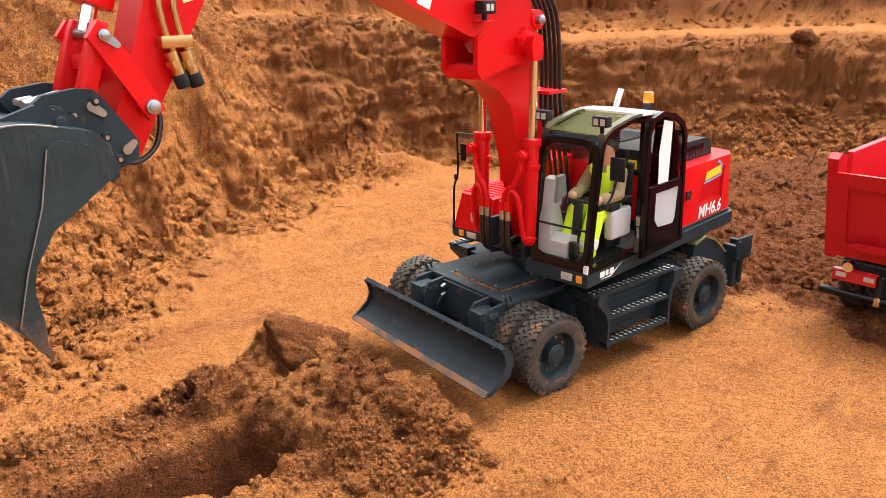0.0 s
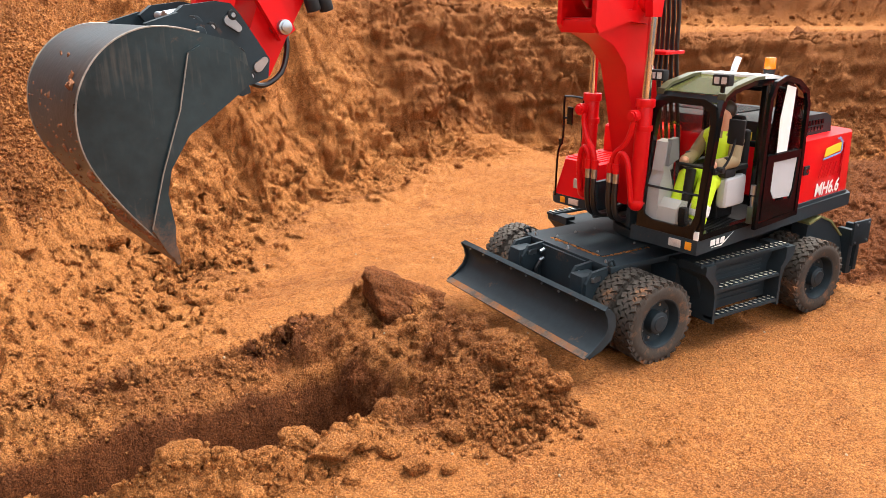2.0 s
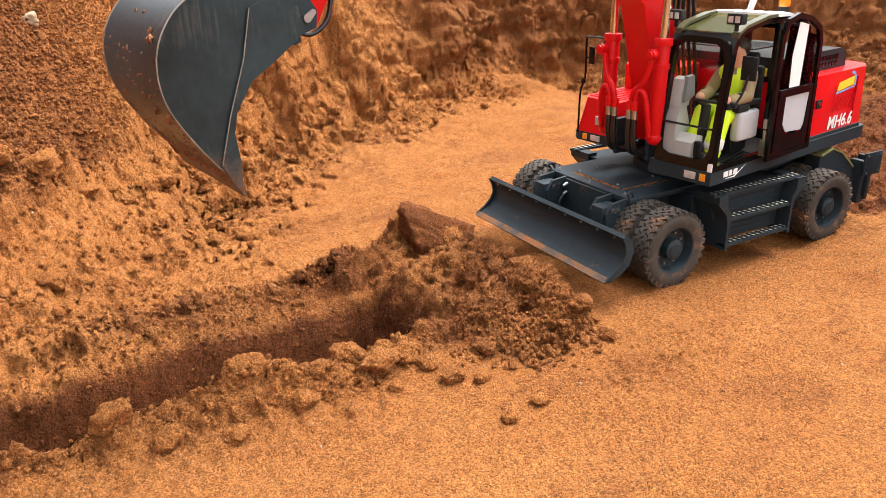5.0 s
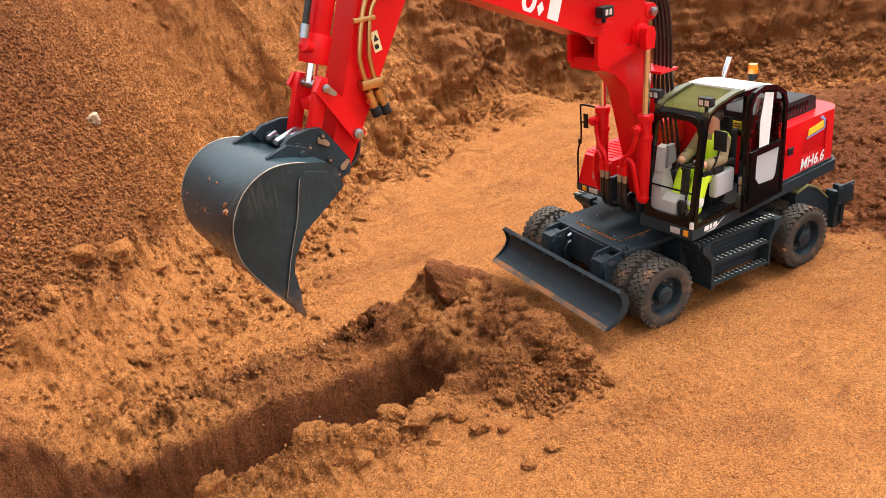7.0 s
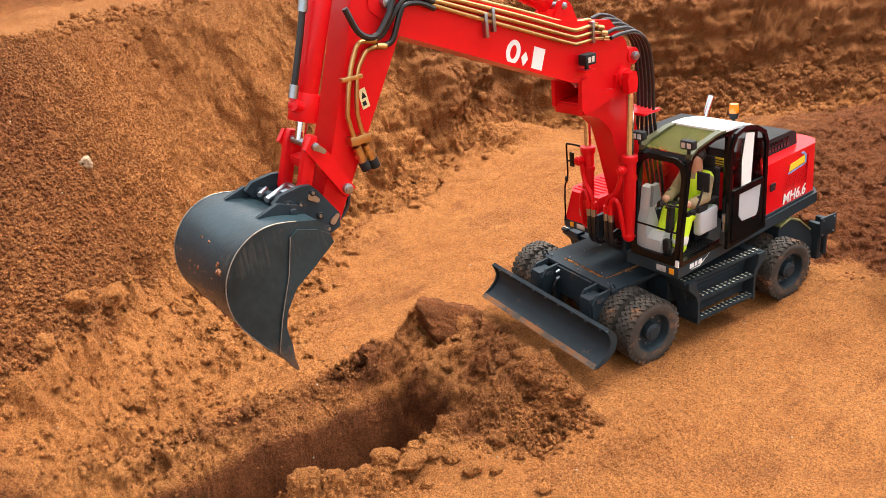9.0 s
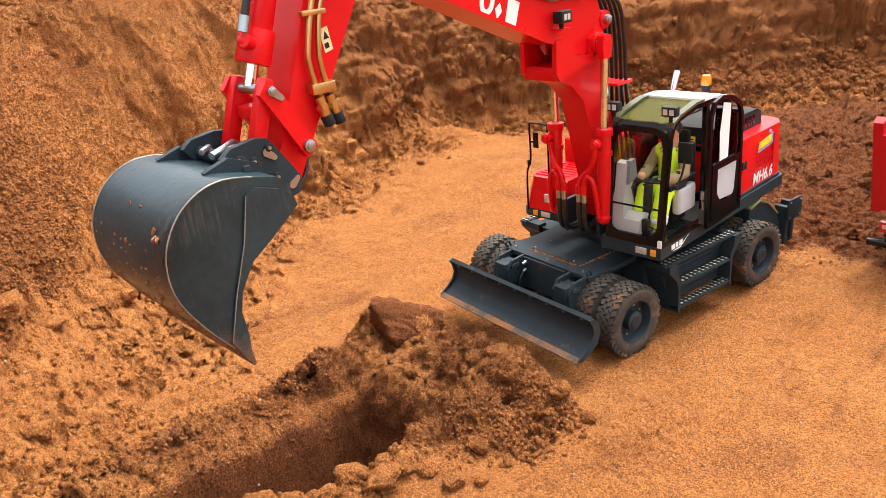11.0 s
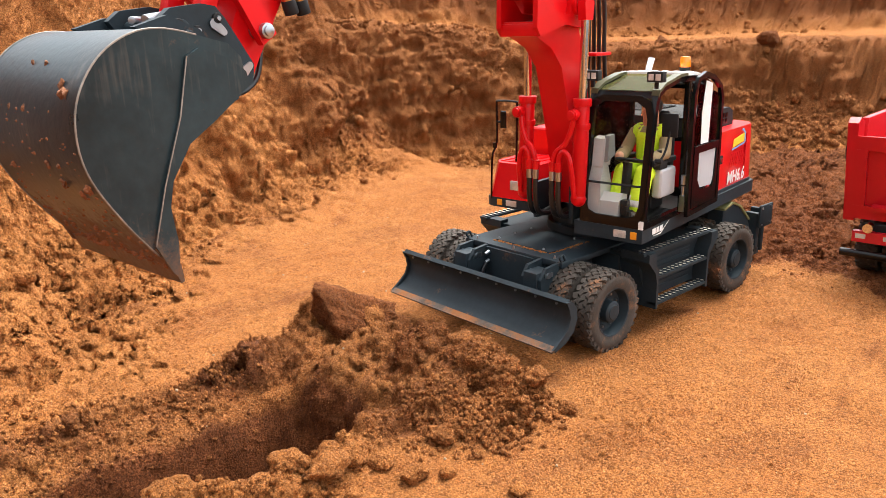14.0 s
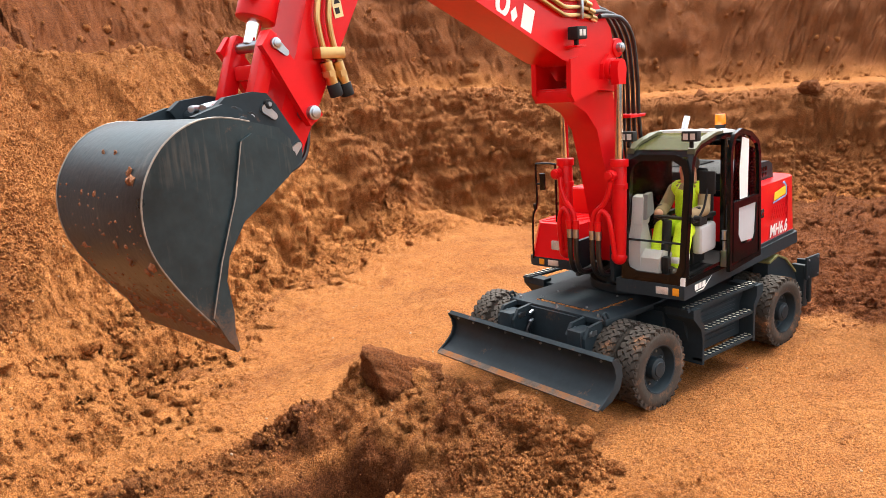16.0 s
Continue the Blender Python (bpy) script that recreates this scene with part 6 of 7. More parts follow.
# work lamp on the boom
bm = B()
box(bm, 1.66, 1.83, BV + 0.24, BV + 0.36, 3.90, 4.02)
box(bm, 1.72, 1.76, BV + 0.26, BV + 0.30, 3.84, 3.92)
lamp = part("boom_lamp", bm, PLASTIC, ex, "small black lamp on a red bracket", xf=SLEW, bevel=0.012)
for s in (1.70, 1.76):
    bm = B()
    box(bm, s, s + 0.04, BV + 0.358, BV + 0.366, 3.93, 3.99)
    part("lens", bm, LENS, lamp, xf=SLEW)
bm = B()
box(bm, 1.66, 1.82, BV + 0.19, BV + 0.34, 3.825, 3.845)
part("bracket", bm, RED, lamp, xf=SLEW, bevel=0.004)

# brass pipes with clamps along the boom, and the hose bundle behind it
for k, (z, v) in enumerate(((0.0, 0.225), (0.075, 0.228), (0.15, 0.225), (0.215, 0.17))):
    bm = B()
    tube(bm, [(1.36 + 0.05 * k, BV + v, 4.12 + z * 0.9), (1.58, BV + v, 4.14 + z), (1.80, BV + v, 4.135 + z), (1.95, BV + v, 4.17 + z), (2.6, BV + v, 4.415 + z * 0.95), (3.35, BV + v, 4.70 + z * 0.8), (3.75, BV + v, 4.86 + z * 0.6)], 0.021, 10, 4)
    cyl(bm, (1.30 + 0.05 * k, BV + v, 4.10 + z * 0.9), (1.40 + 0.05 * k, BV + v, 4.125 + z * 0.9), 0.033, seg=12)
    part("brass_pipe", bm, BRASS, ex, "thin brass hydraulic pipe", xf=SLEW)
for u, z in ((1.58, 4.24), (3.02, 4.62), (3.12, 4.58)):
    bm = B()
    box(bm, u - 0.02, u + 0.02, BV + 0.2, BV + 0.262, z - 0.14, z + 0.10)
    part("pipe_clamp", bm, STEEL, ex, xf=SLEW, bevel=0.01)
for k in range(5):
    v = BV + 0.29 - 0.075 * k
    bm = B()
    tube(bm, [(1.36, v + 0.02, 4.12 + 0.05 * k), (1.15, v, 4.13 + 0.05 * k), (0.88, v, 4.10 + 0.03 * k), (0.68 - 0.02 * k, v, 3.90), (0.60 - 0.02 * k, v, 3.5), (0.58 - 0.02 * k, v, 3.12), (0.52, v, 2.7), (0.42, v, 2.2), (0.36, v, 1.7), (0.36, v, 1.4)], 0.023, 10)
    part("boom_hose", bm, HOSE, ex, "black hydraulic hose curving behind the boom", xf=SLEW)
bm = B()
box(bm, 0.48, 0.80, BV - 0.10, BV + 0.32, 3.07, 3.105)
part("hose_bracket", bm, RED, ex, xf=SLEW, bevel=0.008)

# stick cylinder on top of the boom
bm = B()
cyl(bm, (2.05, BV, 4.62), (3.35, BV, 5.26), 0.115, seg=28)
cyl(bm, (3.33, BV, 5.25), (3.43, BV, 5.30), 0.13, seg=28)
sc = part("stick_cylinder", bm, RED, ex, "red hydraulic cylinder lying on the boom", xf=SLEW, bevel=0.006)
rod("piston_rod", (3.4, 5.285), (4.22, 5.68), 0.055, CHROME, sc)
bm = B()
for s in (-1, 1):
    prism(bm, [(1.72, 4.34), (2.10, 4.44), (2.0, 4.62), (1.90, 4.64), (1.82, 4.56)], BV + s * 0.14 - 0.02, BV + s * 0.14 + 0.02)
part("cylinder_lug", bm, RED, sc, xf=SLEW, bevel=0.008)
pin((1.93, 4.56), 0.04, BV - 0.17, BV + 0.17, sc)
mark("print_line", [(2.55, 4.90), (2.85, 5.05), (2.85, 5.09), (2.55, 4.94)], YELLOW, sc, v=BV + 0.108)

# stick
st = [(4.02, 4.74), (4.14, 4.62), (4.92, 3.34), (5.06, 3.10), (5.18, 3.08), (5.25, 3.16), (5.22, 3.32), (4.99, 3.84), (4.70, 4.62), (4.55, 5.12), (4.30, 5.75), (4.12, 5.72), (4.0, 5.15)]
stick = plates("stick", st, 0.185, RED, ex, "glossy red stick with brass pipes and a warning label", bevel=0.022)
pin((4.24, 4.96), 0.06, BV - 0.26, BV + 0.26, stick)
mark("warning_label", [(4.55, 4.08), (4.63, 4.06), (4.66, 4.24), (4.58, 4.26)], CREAM, stick, v=BV + 0.187)
mark("label_print", [(4.575, 4.17), (4.63, 4.16), (4.61, 4.225)], PLASTIC, stick, v=BV + 0.191, t=0.002)
mark("label_print", [(4.58, 4.10), (4.62, 4.09), (4.63, 4.13), (4.59, 4.14)], PLASTIC, stick, v=BV + 0.191, t=0.002)
V2 = BV + 0.235
for k in range(2):
    o = 0.10 * k
    bm = B()
    tube(bm, [(4.50 - o, V2, 4.67 - 0.07 * k), (4.60 - o * 0.9, V2, 4.66 - 0.07 * k), (4.66 - o * 0.8, V2, 4.58 - 0.05 * k), (4.74 - o * 0.8, V2, 4.40), (4.82 - o, V2, 4.10), (4.82 - o, V2, 3.98), (4.80 - o, V2, 3.86), (4.76 - o, V2, 3.74)], 0.023, 10, 5)
    cyl(bm, (4.42 - o, V2, 4.655 - 0.07 * k), (4.52 - o, V2, 4.675 - 0.07 * k), 0.034, seg=12)
    bp = part("brass_pipe", bm, BRASS, ex, "bent brass pipe on the stick", xf=SLEW)
    bm = B()
    cyl(bm, (4.80 - o, V2 + 0.02, 3.76), (4.755 - o, V2 + 0.02, 3.60), 0.042, seg=14)
    cyl(bm, (4.79 - o, V2 + 0.02, 3.70), (4.78 - o, V2 + 0.02, 3.66), 0.052, seg=6)
    part("coupling", bm, BRASS, ex, "brass screw coupling", xf=SLEW)
    bm = B()
    cyl(bm, (4.757 - o, V2 + 0.02, 3.61), (4.73 - o, V2 + 0.02, 3.52), 0.05, seg=14)
    part("coupling_cap", bm, PLASTIC, ex, xf=SLEW, bevel=0.01)
    bm = B()
    tube(bm, [(4.44 - o, V2, 4.66 - 0.07 * k), (4.34 - o, V2 + 0.01, 4.70 - 0.07 * k), (4.22 - o * 0.8, V2 + 0.03, 4.84), (4.08, V2 + 0.03, 4.96 - 0.05 * k), (3.90, V2 + 0.01, 4.96 - 0.06 * k), (3.72, V2 - 0.01, 4.88 - 0.06 * k)], 0.028, 10)
    part("stick_hose", bm, HOSE, ex, "black hose looping from boom to stick", xf=SLEW)
bm = B()
box(bm, 4.64, 4.86, V2 - 0.05, V2 + 0.05, 3.78, 3.86, Matrix.Rotation(radians(0), 4, "Y"))
part("pipe_block", bm, BRASS, ex, "square brass block", xf=SLEW, bevel=0.008)
bm = B()
box(bm, 4.62, 4.84, V2 - 0.02, V2 + 0.03, 4.36, 4.40)
part("pipe_clamp", bm, BRASS, ex, xf=SLEW, bevel=0.006)
bm = B()
tube(bm, [(4.72, BV + 0.3, 4.98), (4.62, BV + 0.31, 4.76), (4.46, BV + 0.31, 4.70), (4.30, BV + 0.30, 4.84), (4.16, BV + 0.28, 5.02), (3.9, BV + 0.26, 5.10)], 0.03, 10)
part("stick_hose", bm, HOSE, ex, "black hose looping from boom to stick", xf=SLEW)

# bucket cylinder in front of the stick
bm = B()
cyl(bm, (4.66, BV, 5.40), (5.09, BV, 4.28), 0.115, seg=28)
cyl(bm, (5.08, BV, 4.30), (5.17, BV, 4.06), 0.135, seg=28)
bc = part("bucket_cylinder", bm, RED, ex, "red bucket cylinder with chrome rod", xf=SLEW, bevel=0.006)
rod("piston_rod", (5.165, 4.08), (5.23, 3.90), 0.05, CHROME, bc)
bm = B()
cyl(bm, (5.22, BV + 0.12, 4.22), (5.30, BV + 0.16, 4.26), 0.05, seg=16)
bmesh.ops.create_uvsphere(bm, u_segments=14, v_segments=8, radius=0.06, matrix=Matrix.Translation((5.27, BV + 0.12, 4.24)))
part("port_cap", bm, RED, bc, xf=SLEW)
bm = B()
tube(bm, [(5.26, BV + 0.13, 4.36), (5.12, BV + 0.13, 4.75), (5.0, BV + 0.12, 5.1)], 0.03, 10)
part("hose", bm, HOSE, bc, "straight black hose", xf=SLEW)
for p, q in (((5.275, BV + 0.13, 4.31), (5.235, BV + 0.13, 4.42)), ((5.03, BV + 0.12, 5.0), (4.99, BV + 0.12, 5.12))):
    bm = B()
    cyl(bm, p, q, 0.042, seg=14)
    part("hose_fitting", bm, STEEL, bc, xf=SLEW)

# link and rocker
SHELL = [(p.x, p.z) for p in rounded([(5.50, 0, 3.36), (5.87, 0, 3.445), (6.10, 0, 3.415), (6.29, 0, 3.28), (6.41, 0, 3.05), (6.40, 0, 2.76), (6.235, 0, 2.45), (6.0, 0, 2.14)], 6)]
LP, AP, P1, P2 = (5.23, 3.885), (4.99, 3.42), (5.385, 3.47), (5.21, 3.175)
for s in (-1, 1):
    v = BV + s * 0.262
    bm = B()
    arc = rounded([(LP[0] + 0.02, 0, LP[1] + 0.09), (LP[0] - 0.13, 0, LP[1] - 0.10), (AP[0] + 0.02, 0, AP[1] + 0.20), (AP[0] - 0.09, 0, AP[1] - 0.02)], 5)
    arc2 = rounded([(AP[0] + 0.02, 0, AP[1] - 0.09), (AP[0] + 0.13, 0, AP[1] + 0.10), (LP[0] + 0.02, 0, LP[1] - 0.14), (LP[0] + 0.10, 0, LP[1] - 0.01)], 5)
    prism(bm, [(p.x, p.z) for p in arc] + [(p.x, p.z) for p in arc2], v - 0.03, v + 0.03)
    part("rocker_arm", bm, RED, ex, "curved red rocker plate", xf=SLEW, bevel=0.012)
SOILS = []
for u, v, r in ((6.36, 0.30, 0.028), (6.40, 0.22, 0.022), (6.41, 0.05, 0.016), (6.33, 0.44, 0.020), (6.41, -0.15, 0.015), (6.38, 0.52, 0.034), (6.28, 0.15, 0.014), (6.36, 0.58, 0.026), (6.40, 0.36, 0.012), (6.30, -0.02, 0.012), (6.39, -0.30, 0.018), (6.37, 0.46, 0.024)):
    i = min(range(len(SHELL)), key=lambda k: abs(SHELL[k][0] - u) + (0 if SHELL[k][1] > 2.6 else 1))
    ms = Matrix.Translation((SHELL[i][0], v, SHELL[i][1])) @ Matrix.Diagonal((r * 0.5, r * 0.9, r * 1.3, 1))
    bm = B()
    bmesh.ops.create_icosphere(bm, subdivisions=3, radius=1, matrix=ms)
    for q in bm.verts:
        q.co += 0.022 * noise.noise_vector(q.co * 34) * (r / 0.03) + 0.006 * noise.noise_vector(q.co * 110)
    SOILS.append(bm)
bm = B()
d = (Vector(P1) - Vector(LP)).normalized()
n = Vector((-d.y, d.x))
for s in (-1, 1):
    v = BV + s * 0.19
    w = 0.058
    pts = [Vector(LP) - d * 0.09 + n * w * 0.7, Vector(LP) - d * 0.09 - n * w * 0.7, Vector(LP) - n * w, Vector(P1) - n * w, Vector(P1) + d * 0.08 - n * w * 0.5, Vector(P1) + d * 0.08 + n * w * 0.5, Vector(P1) + n * w, Vector(LP) + n * w]
    prism(bm, [tuple(p) for p in pts], v - 0.05, v + 0.05)
box(bm, LP[0] - 0.05, LP[0] + 0.08, BV - 0.12, BV + 0.12, LP[1] - 0.22, LP[1] - 0.12)
part("bucket_link", bm, RED, ex, "red H-shaped bucket link", xf=SLEW, bevel=0.02)
for p, r, e in ((LP, 0.038, 0.315), (AP, 0.05, 0.33)):
    pin(p, r, BV - e, BV + e, ex, name="link_pin")
for p, q in ((LP, (5.16, 3.825)), (P1, (5.325, 3.42)), (P2, (5.16, 3.215))):
    e = 0.297 if p is LP else 0.327
    bm = B()
    d = (Vector(q) - Vector(p)).normalized()
    n = Vector((-d.y, d.x))
    pts = [tuple(Vector(p) + 0.032 * (math.cos(a) * d + math.sin(a) * n)) for a in [math.pi * (0.5 + k / 6) for k in range(7)]] + [tuple(Vector(q) + 0.022 * (math.cos(a) * d + math.sin(a) * n)) for a in [math.pi * (-0.5 + k / 5) for k in range(6)]]
    prism(bm, pts, BV + e, BV + e + 0.014)
    part("pin_keeper", bm, STEEL, ex, "teardrop steel pin keeper", xf=SLEW, bevel=0.004)

# quick coupler between link and bucket
for s in (-1, 1):
    v = BV + s * 0.295
    bm = B()
    prism(bm, [(5.14, 3.10), (5.27, 3.06), (5.40, 3.20), (5.64, 3.36), (5.74, 3.50), (5.66, 3.56), (5.46, 3.585), (5.36, 3.57), (5.30, 3.50), (5.12, 3.22)], v - 0.03, v + 0.03)
    part("coupler_plate", bm, SLATE, ex, "slate quick-coupler cheek plate", xf=SLEW, bevel=0.012)
bm = B()
box(bm, 5.42, 5.60, BV - 0.26, BV + 0.26, 3.36, 3.42)
cyl(bm, (5.60, BV - 0.34, 3.45), (5.60, BV + 0.34, 3.45), 0.05)
part("coupler_body", bm, SLATE, ex, xf=SLEW, bevel=0.01)
bm = B()
cyl(bm, (5.46, BV + 0.02, 3.53), (5.72, BV + 0.14, 3.50), 0.03, seg=14)
box(bm, 5.44, 5.56, BV + 0.02, BV + 0.18, 3.44, 3.53)
cyl(bm, (5.58, BV - 0.16, 3.50), (5.70, BV - 0.05, 3.50), 0.025, seg=14)
part("coupler_latch", bm, STEEL, ex, "bright steel latch cylinder", xf=SLEW, bevel=0.008)
pin(P1, 0.04, BV - 0.33, BV + 0.325, ex, name="link_pin")
pin(P2, 0.04, BV - 0.33, BV + 0.325, ex, name="link_pin")

for p in ((5.36, 3.50), (5.50, 3.43), (5.27, 3.12), (5.33, 3.27), (5.62, 3.47)):
    bm = B()
    cyl(bm, (p[0], BV + 0.325, p[1]), (p[0], BV + 0.345, p[1]), 0.034, 0.030, 18)
    cap = part("bolt_boss", bm, PLASTIC, ex, xf=SLEW, bevel=0.004)
    bm = B()
    cyl(bm, (p[0], BV + 0.343, p[1]), (p[0], BV + 0.356, p[1]), 0.017, 0.014, 12)
    part("bolt", bm, STEEL, cap, "bright steel bolt head", xf=SLEW)

# bucket
BW0, BW1 = BV - 0.60, BV + 0.60
back = rounded([(5.50, 0, 3.36), (5.87, 0, 3.445), (6.10, 0, 3.415), (6.29, 0, 3.28), (6.41, 0, 3.05), (6.40, 0, 2.76), (6.235, 0, 2.45), (6.0, 0, 2.14)], 6)
outer_l = [(p.x, p.z) for p in back]
inner_l = []
for a, p, b in zip([back[0], *back], back, [*back[1:], back[-1]]):
    d = (b - a).normalized()
    inner_l.append((p.x + 0.032 * d.z, p.z - 0.032 * d.x))
bm = B()
prism(bm, outer_l + inner_l[::-1], BW0 + 0.012, BW1 - 0.012)
bucket = part("bucket", bm, BUCKET_BACK, ex, "slate steel bucket with soil stuck to its back", xf=SLEW, bevel=0.004)
mouth = [(5.98, 2.30), (6.0, 2.50), (5.965, 2.66), (5.83, 2.86), (5.66, 2.96), (5.50, 3.07), (5.40, 3.16), (5.42, 3.28)]
for s, v in ((-1, BW0), (1, BW1)):
    bm = B()
    prism(bm, outer_l + mouth, v - 0.022, v + 0.022)
    part("side_plate", bm, BUCKET, bucket, xf=SLEW, bevel=0.010)
    bm = B()
    cutter = [(6.015, 2.12), (6.10, 2.30), (6.0, 2.62), (5.86, 2.98), (5.78, 3.30), (5.70, 3.34), (5.52, 3.28), (5.41, 3.20), (5.39, 3.12)]
    prism(bm, cutter + [(5.50, 3.04), (5.66, 2.93), (5.82, 2.83), (5.95, 2.64), (5.985, 2.50), (5.965, 2.30), (5.98, 2.10)], v + s * 0.022, v + s * 0.045)
    part("side_cutter", bm, BUCKET, bucket, xf=SLEW, bevel=0.008)
    bm = B()
    rim = [Vector((x, v + s * 0.018, z)) for x, z in outer_l[3:-2]]
    tube(bm, rim, 0.006, 6, smooth=False)
    part("weld_bead", bm, WORN, bucket, "bare worn weld along the edge", xf=SLEW)
    bm = B()
    tube(bm, [Vector((x, v + s * 0.043, z)) for x, z in cutter[1:5]], 0.0045, 6, smooth=False)
    part("weld_seam", bm, WORN, bucket, "bare worn weld along the side cutter", xf=SLEW)
bm = B()
prism(bm, [(6.035, 2.20), (6.10, 2.28), (6.06, 2.30), (5.96, 2.16), (5.95, 2.06), (5.97, 2.05)], BW0 - 0.03, BW1 + 0.03)
part("lip", bm, EDGE, bucket, "soil-caked cutting lip", xf=SLEW, bevel=0.006)
for s in (-1, 1):
    v = BV + s * 0.36
    bm = B()
    prism(bm, [(5.30, 3.02), (5.36, 3.0), (5.50, 3.10), (5.86, 3.40), (5.92, 3.46), (5.72, 3.52), (5.52, 3.44), (5.34, 3.22)], v - 0.028, v + 0.028)
    part("ear_plate", bm, SLATE, bucket, xf=SLEW, bevel=0.01)
    bm = B()
    for p in ((5.60, 3.40), (5.335, 3.10)):
        cyl(bm, (p[0], v, p[1]), (p[0], v + s * 0.05, p[1]), 0.045, 0.035, 16)
    part("pin_boss", bm, SLATE, bucket, xf=SLEW, bevel=0.006)
# clods stuck to the bucket
rnd = random.Random(11)
bm = B()
for k in range(220):
    t = 1 - 0.6 * rnd.random() ** 3.0
    i = int(len(outer_l) * (0.25 + 0.72 * t))
    i = min(i, len(outer_l) - 2)
    p = Vector(outer_l[i]).lerp(Vector(outer_l[i + 1]), rnd.random())
    r = rnd.uniform(0.004, 0.011) * (1.7 if t > 0.85 else 1.0)
    v = rnd.uniform(BW0, BW1)
    ms = Matrix.Translation((p.x, v, p.y)) @ Matrix.Rotation(rnd.random() * 6, 4, "Z") @ Matrix.Diagonal((r, r * rnd.uniform(0.8, 1.6), r * rnd.uniform(0.6, 1.2), 1))
    bmesh.ops.create_icosphere(bm, subdivisions=1, radius=1, matrix=ms)
part("stuck_soil", bm, CRUST, bucket, "small clods of brown soil", xf=SLEW)
for bm in SOILS:
    part("stuck_clod", bm, CRUST, bucket, "lump of soil stuck to the bucket back", xf=SLEW)
bm = B()
tube(bm, [(4.90, BV - 0.1, 3.5), (4.80, BV - 0.05, 3.35), (4.86, BV - 0.02, 3.12), (5.02, BV, 3.02), (5.16, BV, 3.06)], 0.02, 8)
part("hose", bm, HOSE, ex, "black hose loop at the coupler", xf=SLEW)

# ---- dump truck parked behind, its tail towards the excavator ----
truck = thing("dump_truck", "dark red model dump truck seen from behind on brown soil", "truck", at=(-2.78, 1.88, 0.12))
TX = Matrix.Rotation(radians(6), 4, "Z")


def tpart(name, bm, m, parent, label="", **k):
    return part(name, bm, m, parent, label, xf=TX, **k)


W2 = 2.35
bm = B()
box(bm, -3.6, -0.12, 0.02, 0.10, 0.92, 2.06)
box(bm, -3.6, -0.12, W2 - 0.10, W2 - 0.02, 0.92, 2.06)
box(bm, -3.6, -3.5, 0.10, W2 - 0.10, 0.92, 2.2)
box(bm, -3.5, -0.12, 0.10, W2 - 0.10, 0.86, 0.94)
for x in (-3.0, -2.1, -1.2):
    box(bm, x, x + 0.10, -0.03, 0.02, 0.9, 2.0)
bed = tpart("bed", bm, RED_TRUCK, truck, bevel=0.015)
for y in (-0.02, W2 - 0.10):
    bm = B()
    prism(bm, [(-0.16, 0.76), (0.02, 0.76), (0.34, 2.04), (0.24, 2.10), (0.06, 2.04)], y, y + 0.12)
    tpart("corner_post", bm, RED_TRUCK, truck, bevel=0.012)
gate = B()
prism(gate, [(-0.06, 0.84), (0.0, 0.84), (0.24, 1.86), (0.17, 1.86)], 0.10, W2 - 0.10)
gate = tpart("tailgate", gate, RED_TRUCK, truck, "recessed red tailgate", bevel=0.008)
bm = B()
prism(bm, [(-0.02, 0.80), (0.045, 0.80), (0.09, 0.98), (0.02, 0.98)], 0.10, W2 - 0.10)
prism(bm, [(0.20, 1.70), (0.26, 1.70), (0.31, 1.88), (0.25, 1.88)], 0.10, W2 - 0.10)
for y in (0.10, W2 - 0.22):
    prism(bm, [(0.03, 0.97), (0.085, 0.97), (0.27, 1.71), (0.21, 1.71)], y, y + 0.12)
tpart("tailgate_frame", bm, RED_TRUCK, gate, bevel=0.012)
bm = B()
prism(bm, [(0.09, 0.96), (0.20, 0.95), (0.21, 1.0), (0.10, 1.02)], 0.32, W2 - 0.32)
tpart("ledge", bm, RED_TRUCK, gate, bevel=0.01)
bm = B()
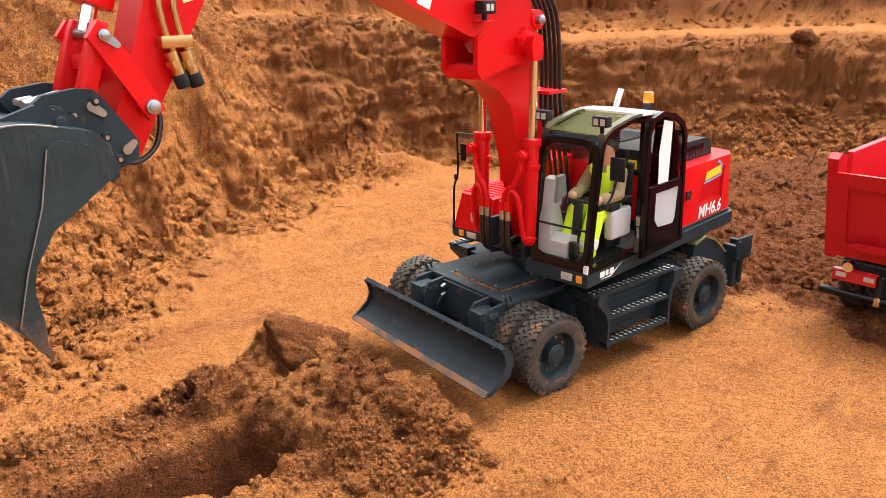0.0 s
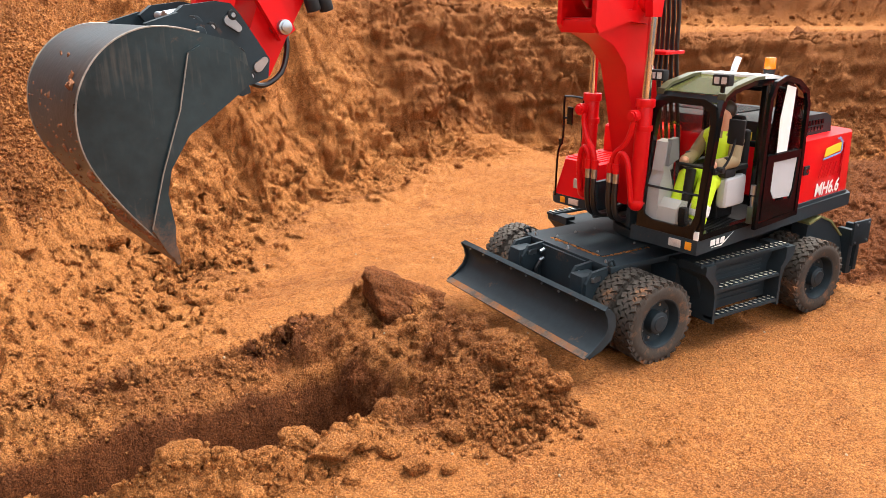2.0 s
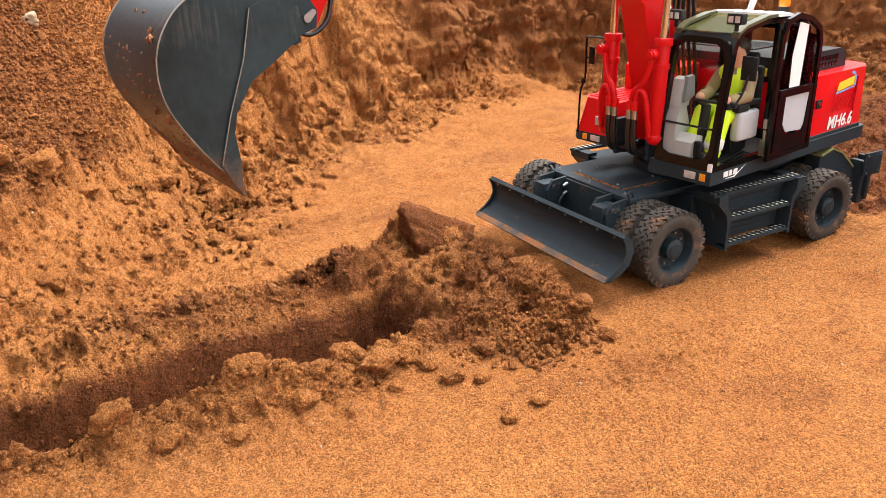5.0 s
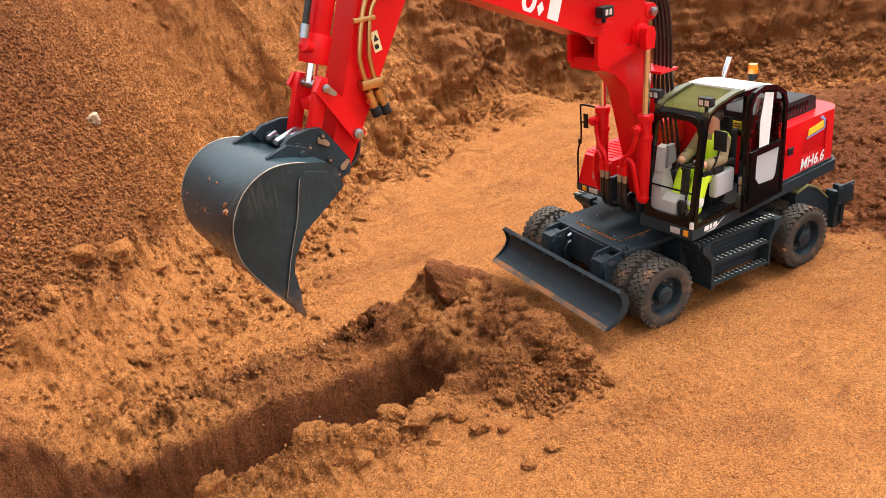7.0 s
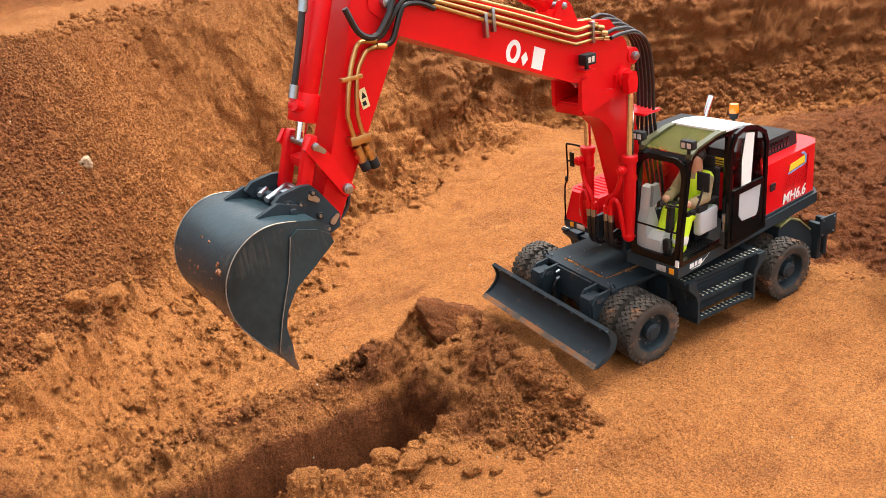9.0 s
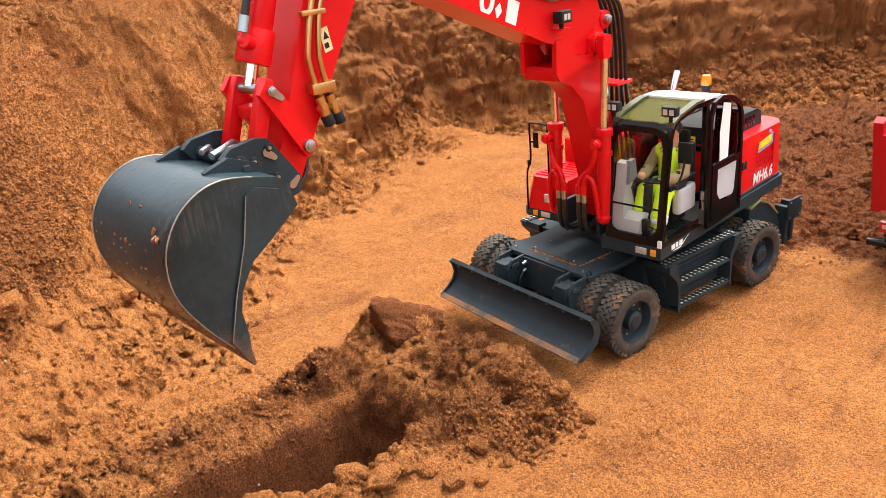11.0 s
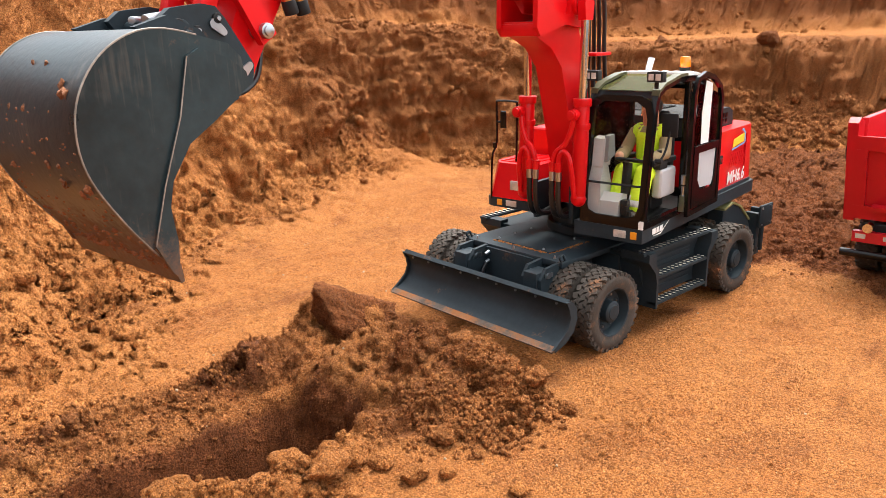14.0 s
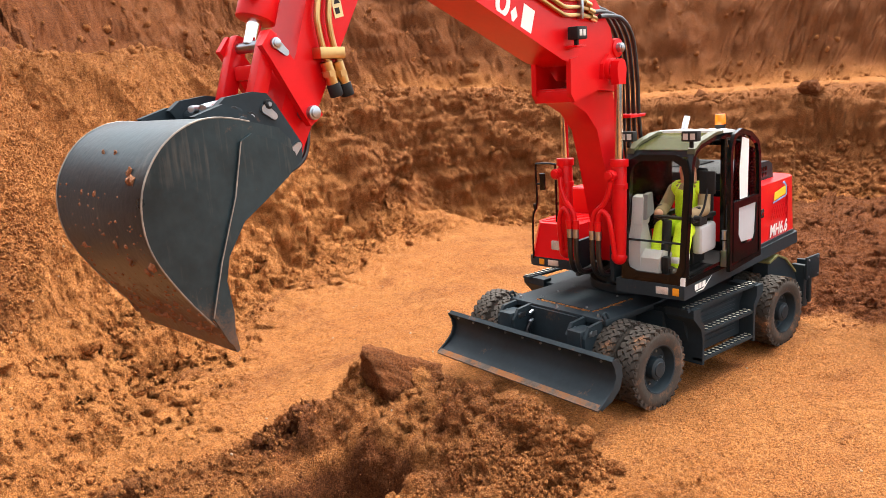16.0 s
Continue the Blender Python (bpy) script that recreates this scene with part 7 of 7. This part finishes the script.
tube(bm, [(0.10, -0.03, 1.80), (0.08, -0.06, 1.70), (0.04, -0.06, 1.55), (0.02, -0.04, 1.45)], 0.015, 8)
tpart("latch", bm, PLASTIC, truck)
bm = B()
box(bm, -3.6, -0.05, 0.75, 0.87, 0.62, 0.86)
box(bm, -3.6, -0.05, W2 - 0.87, W2 - 0.75, 0.62, 0.86)
box(bm, -0.15, -0.05, 0.2, W2 - 0.2, 0.60, 0.72)
tpart("chassis", bm, PLASTIC, truck, bevel=0.01)
bm = B()
cyl(bm, (0.0, 0.30, 0.70), (0.12, 0.30, 0.70), 0.06)
tpart("air_valve", bm, CHROME, truck)
for y in (0.12, W2 - 0.62):
    bm = B()
    prism(bm, [(-0.02, 0.50), (0.07, 0.50), (0.07, 0.64), (-0.02, 0.64)], y, y + 0.5)
    tail = tpart("tail_lamp", bm, REDLENS, truck, "red tail lamp block", bevel=0.015)
    for k in (0.04, 0.36):
        bm = B()
        box(bm, 0.068, 0.076, y + k, y + k + 0.12, 0.55, 0.61)
        tpart("lamp_lens", bm, LENS, tail, bevel=0.01)
bm = B()
cyl(bm, (0.12, 0.02, 0.36), (0.12, W2 - 0.02, 0.36), 0.05)
bump = tpart("bumper_bar", bm, BLACK, truck, "round black bumper bar")
for y in (0.65, W2 - 0.72):
    bm = B()
    box(bm, 0.05, 0.17, y, y + 0.07, 0.30, 0.42)
    tpart("bumper_clamp", bm, CHROME, bump, bevel=0.01)
    bm = B()
    box(bm, -0.05, 0.10, y, y + 0.06, 0.36, 0.62)
    tpart("bumper_bracket", bm, PLASTIC, bump)
for x in (-0.62, -1.6):
    for y, turn in ((0.12, math.pi), (0.44, math.pi), (W2 - 0.12, 0), (W2 - 0.44, 0)):
        w = new("wheel", WHEEL[0])
        w.parent = truck
        q = TX @ Matrix.Translation((x, y, 0.41)) @ Matrix.Rotation(turn, 4, "Z")
        w.matrix_basis = Matrix.Translation(q.translation * S) @ q.to_3x3().to_4x4()
        o = new("tyre", WHEEL[1])
        o.parent = w
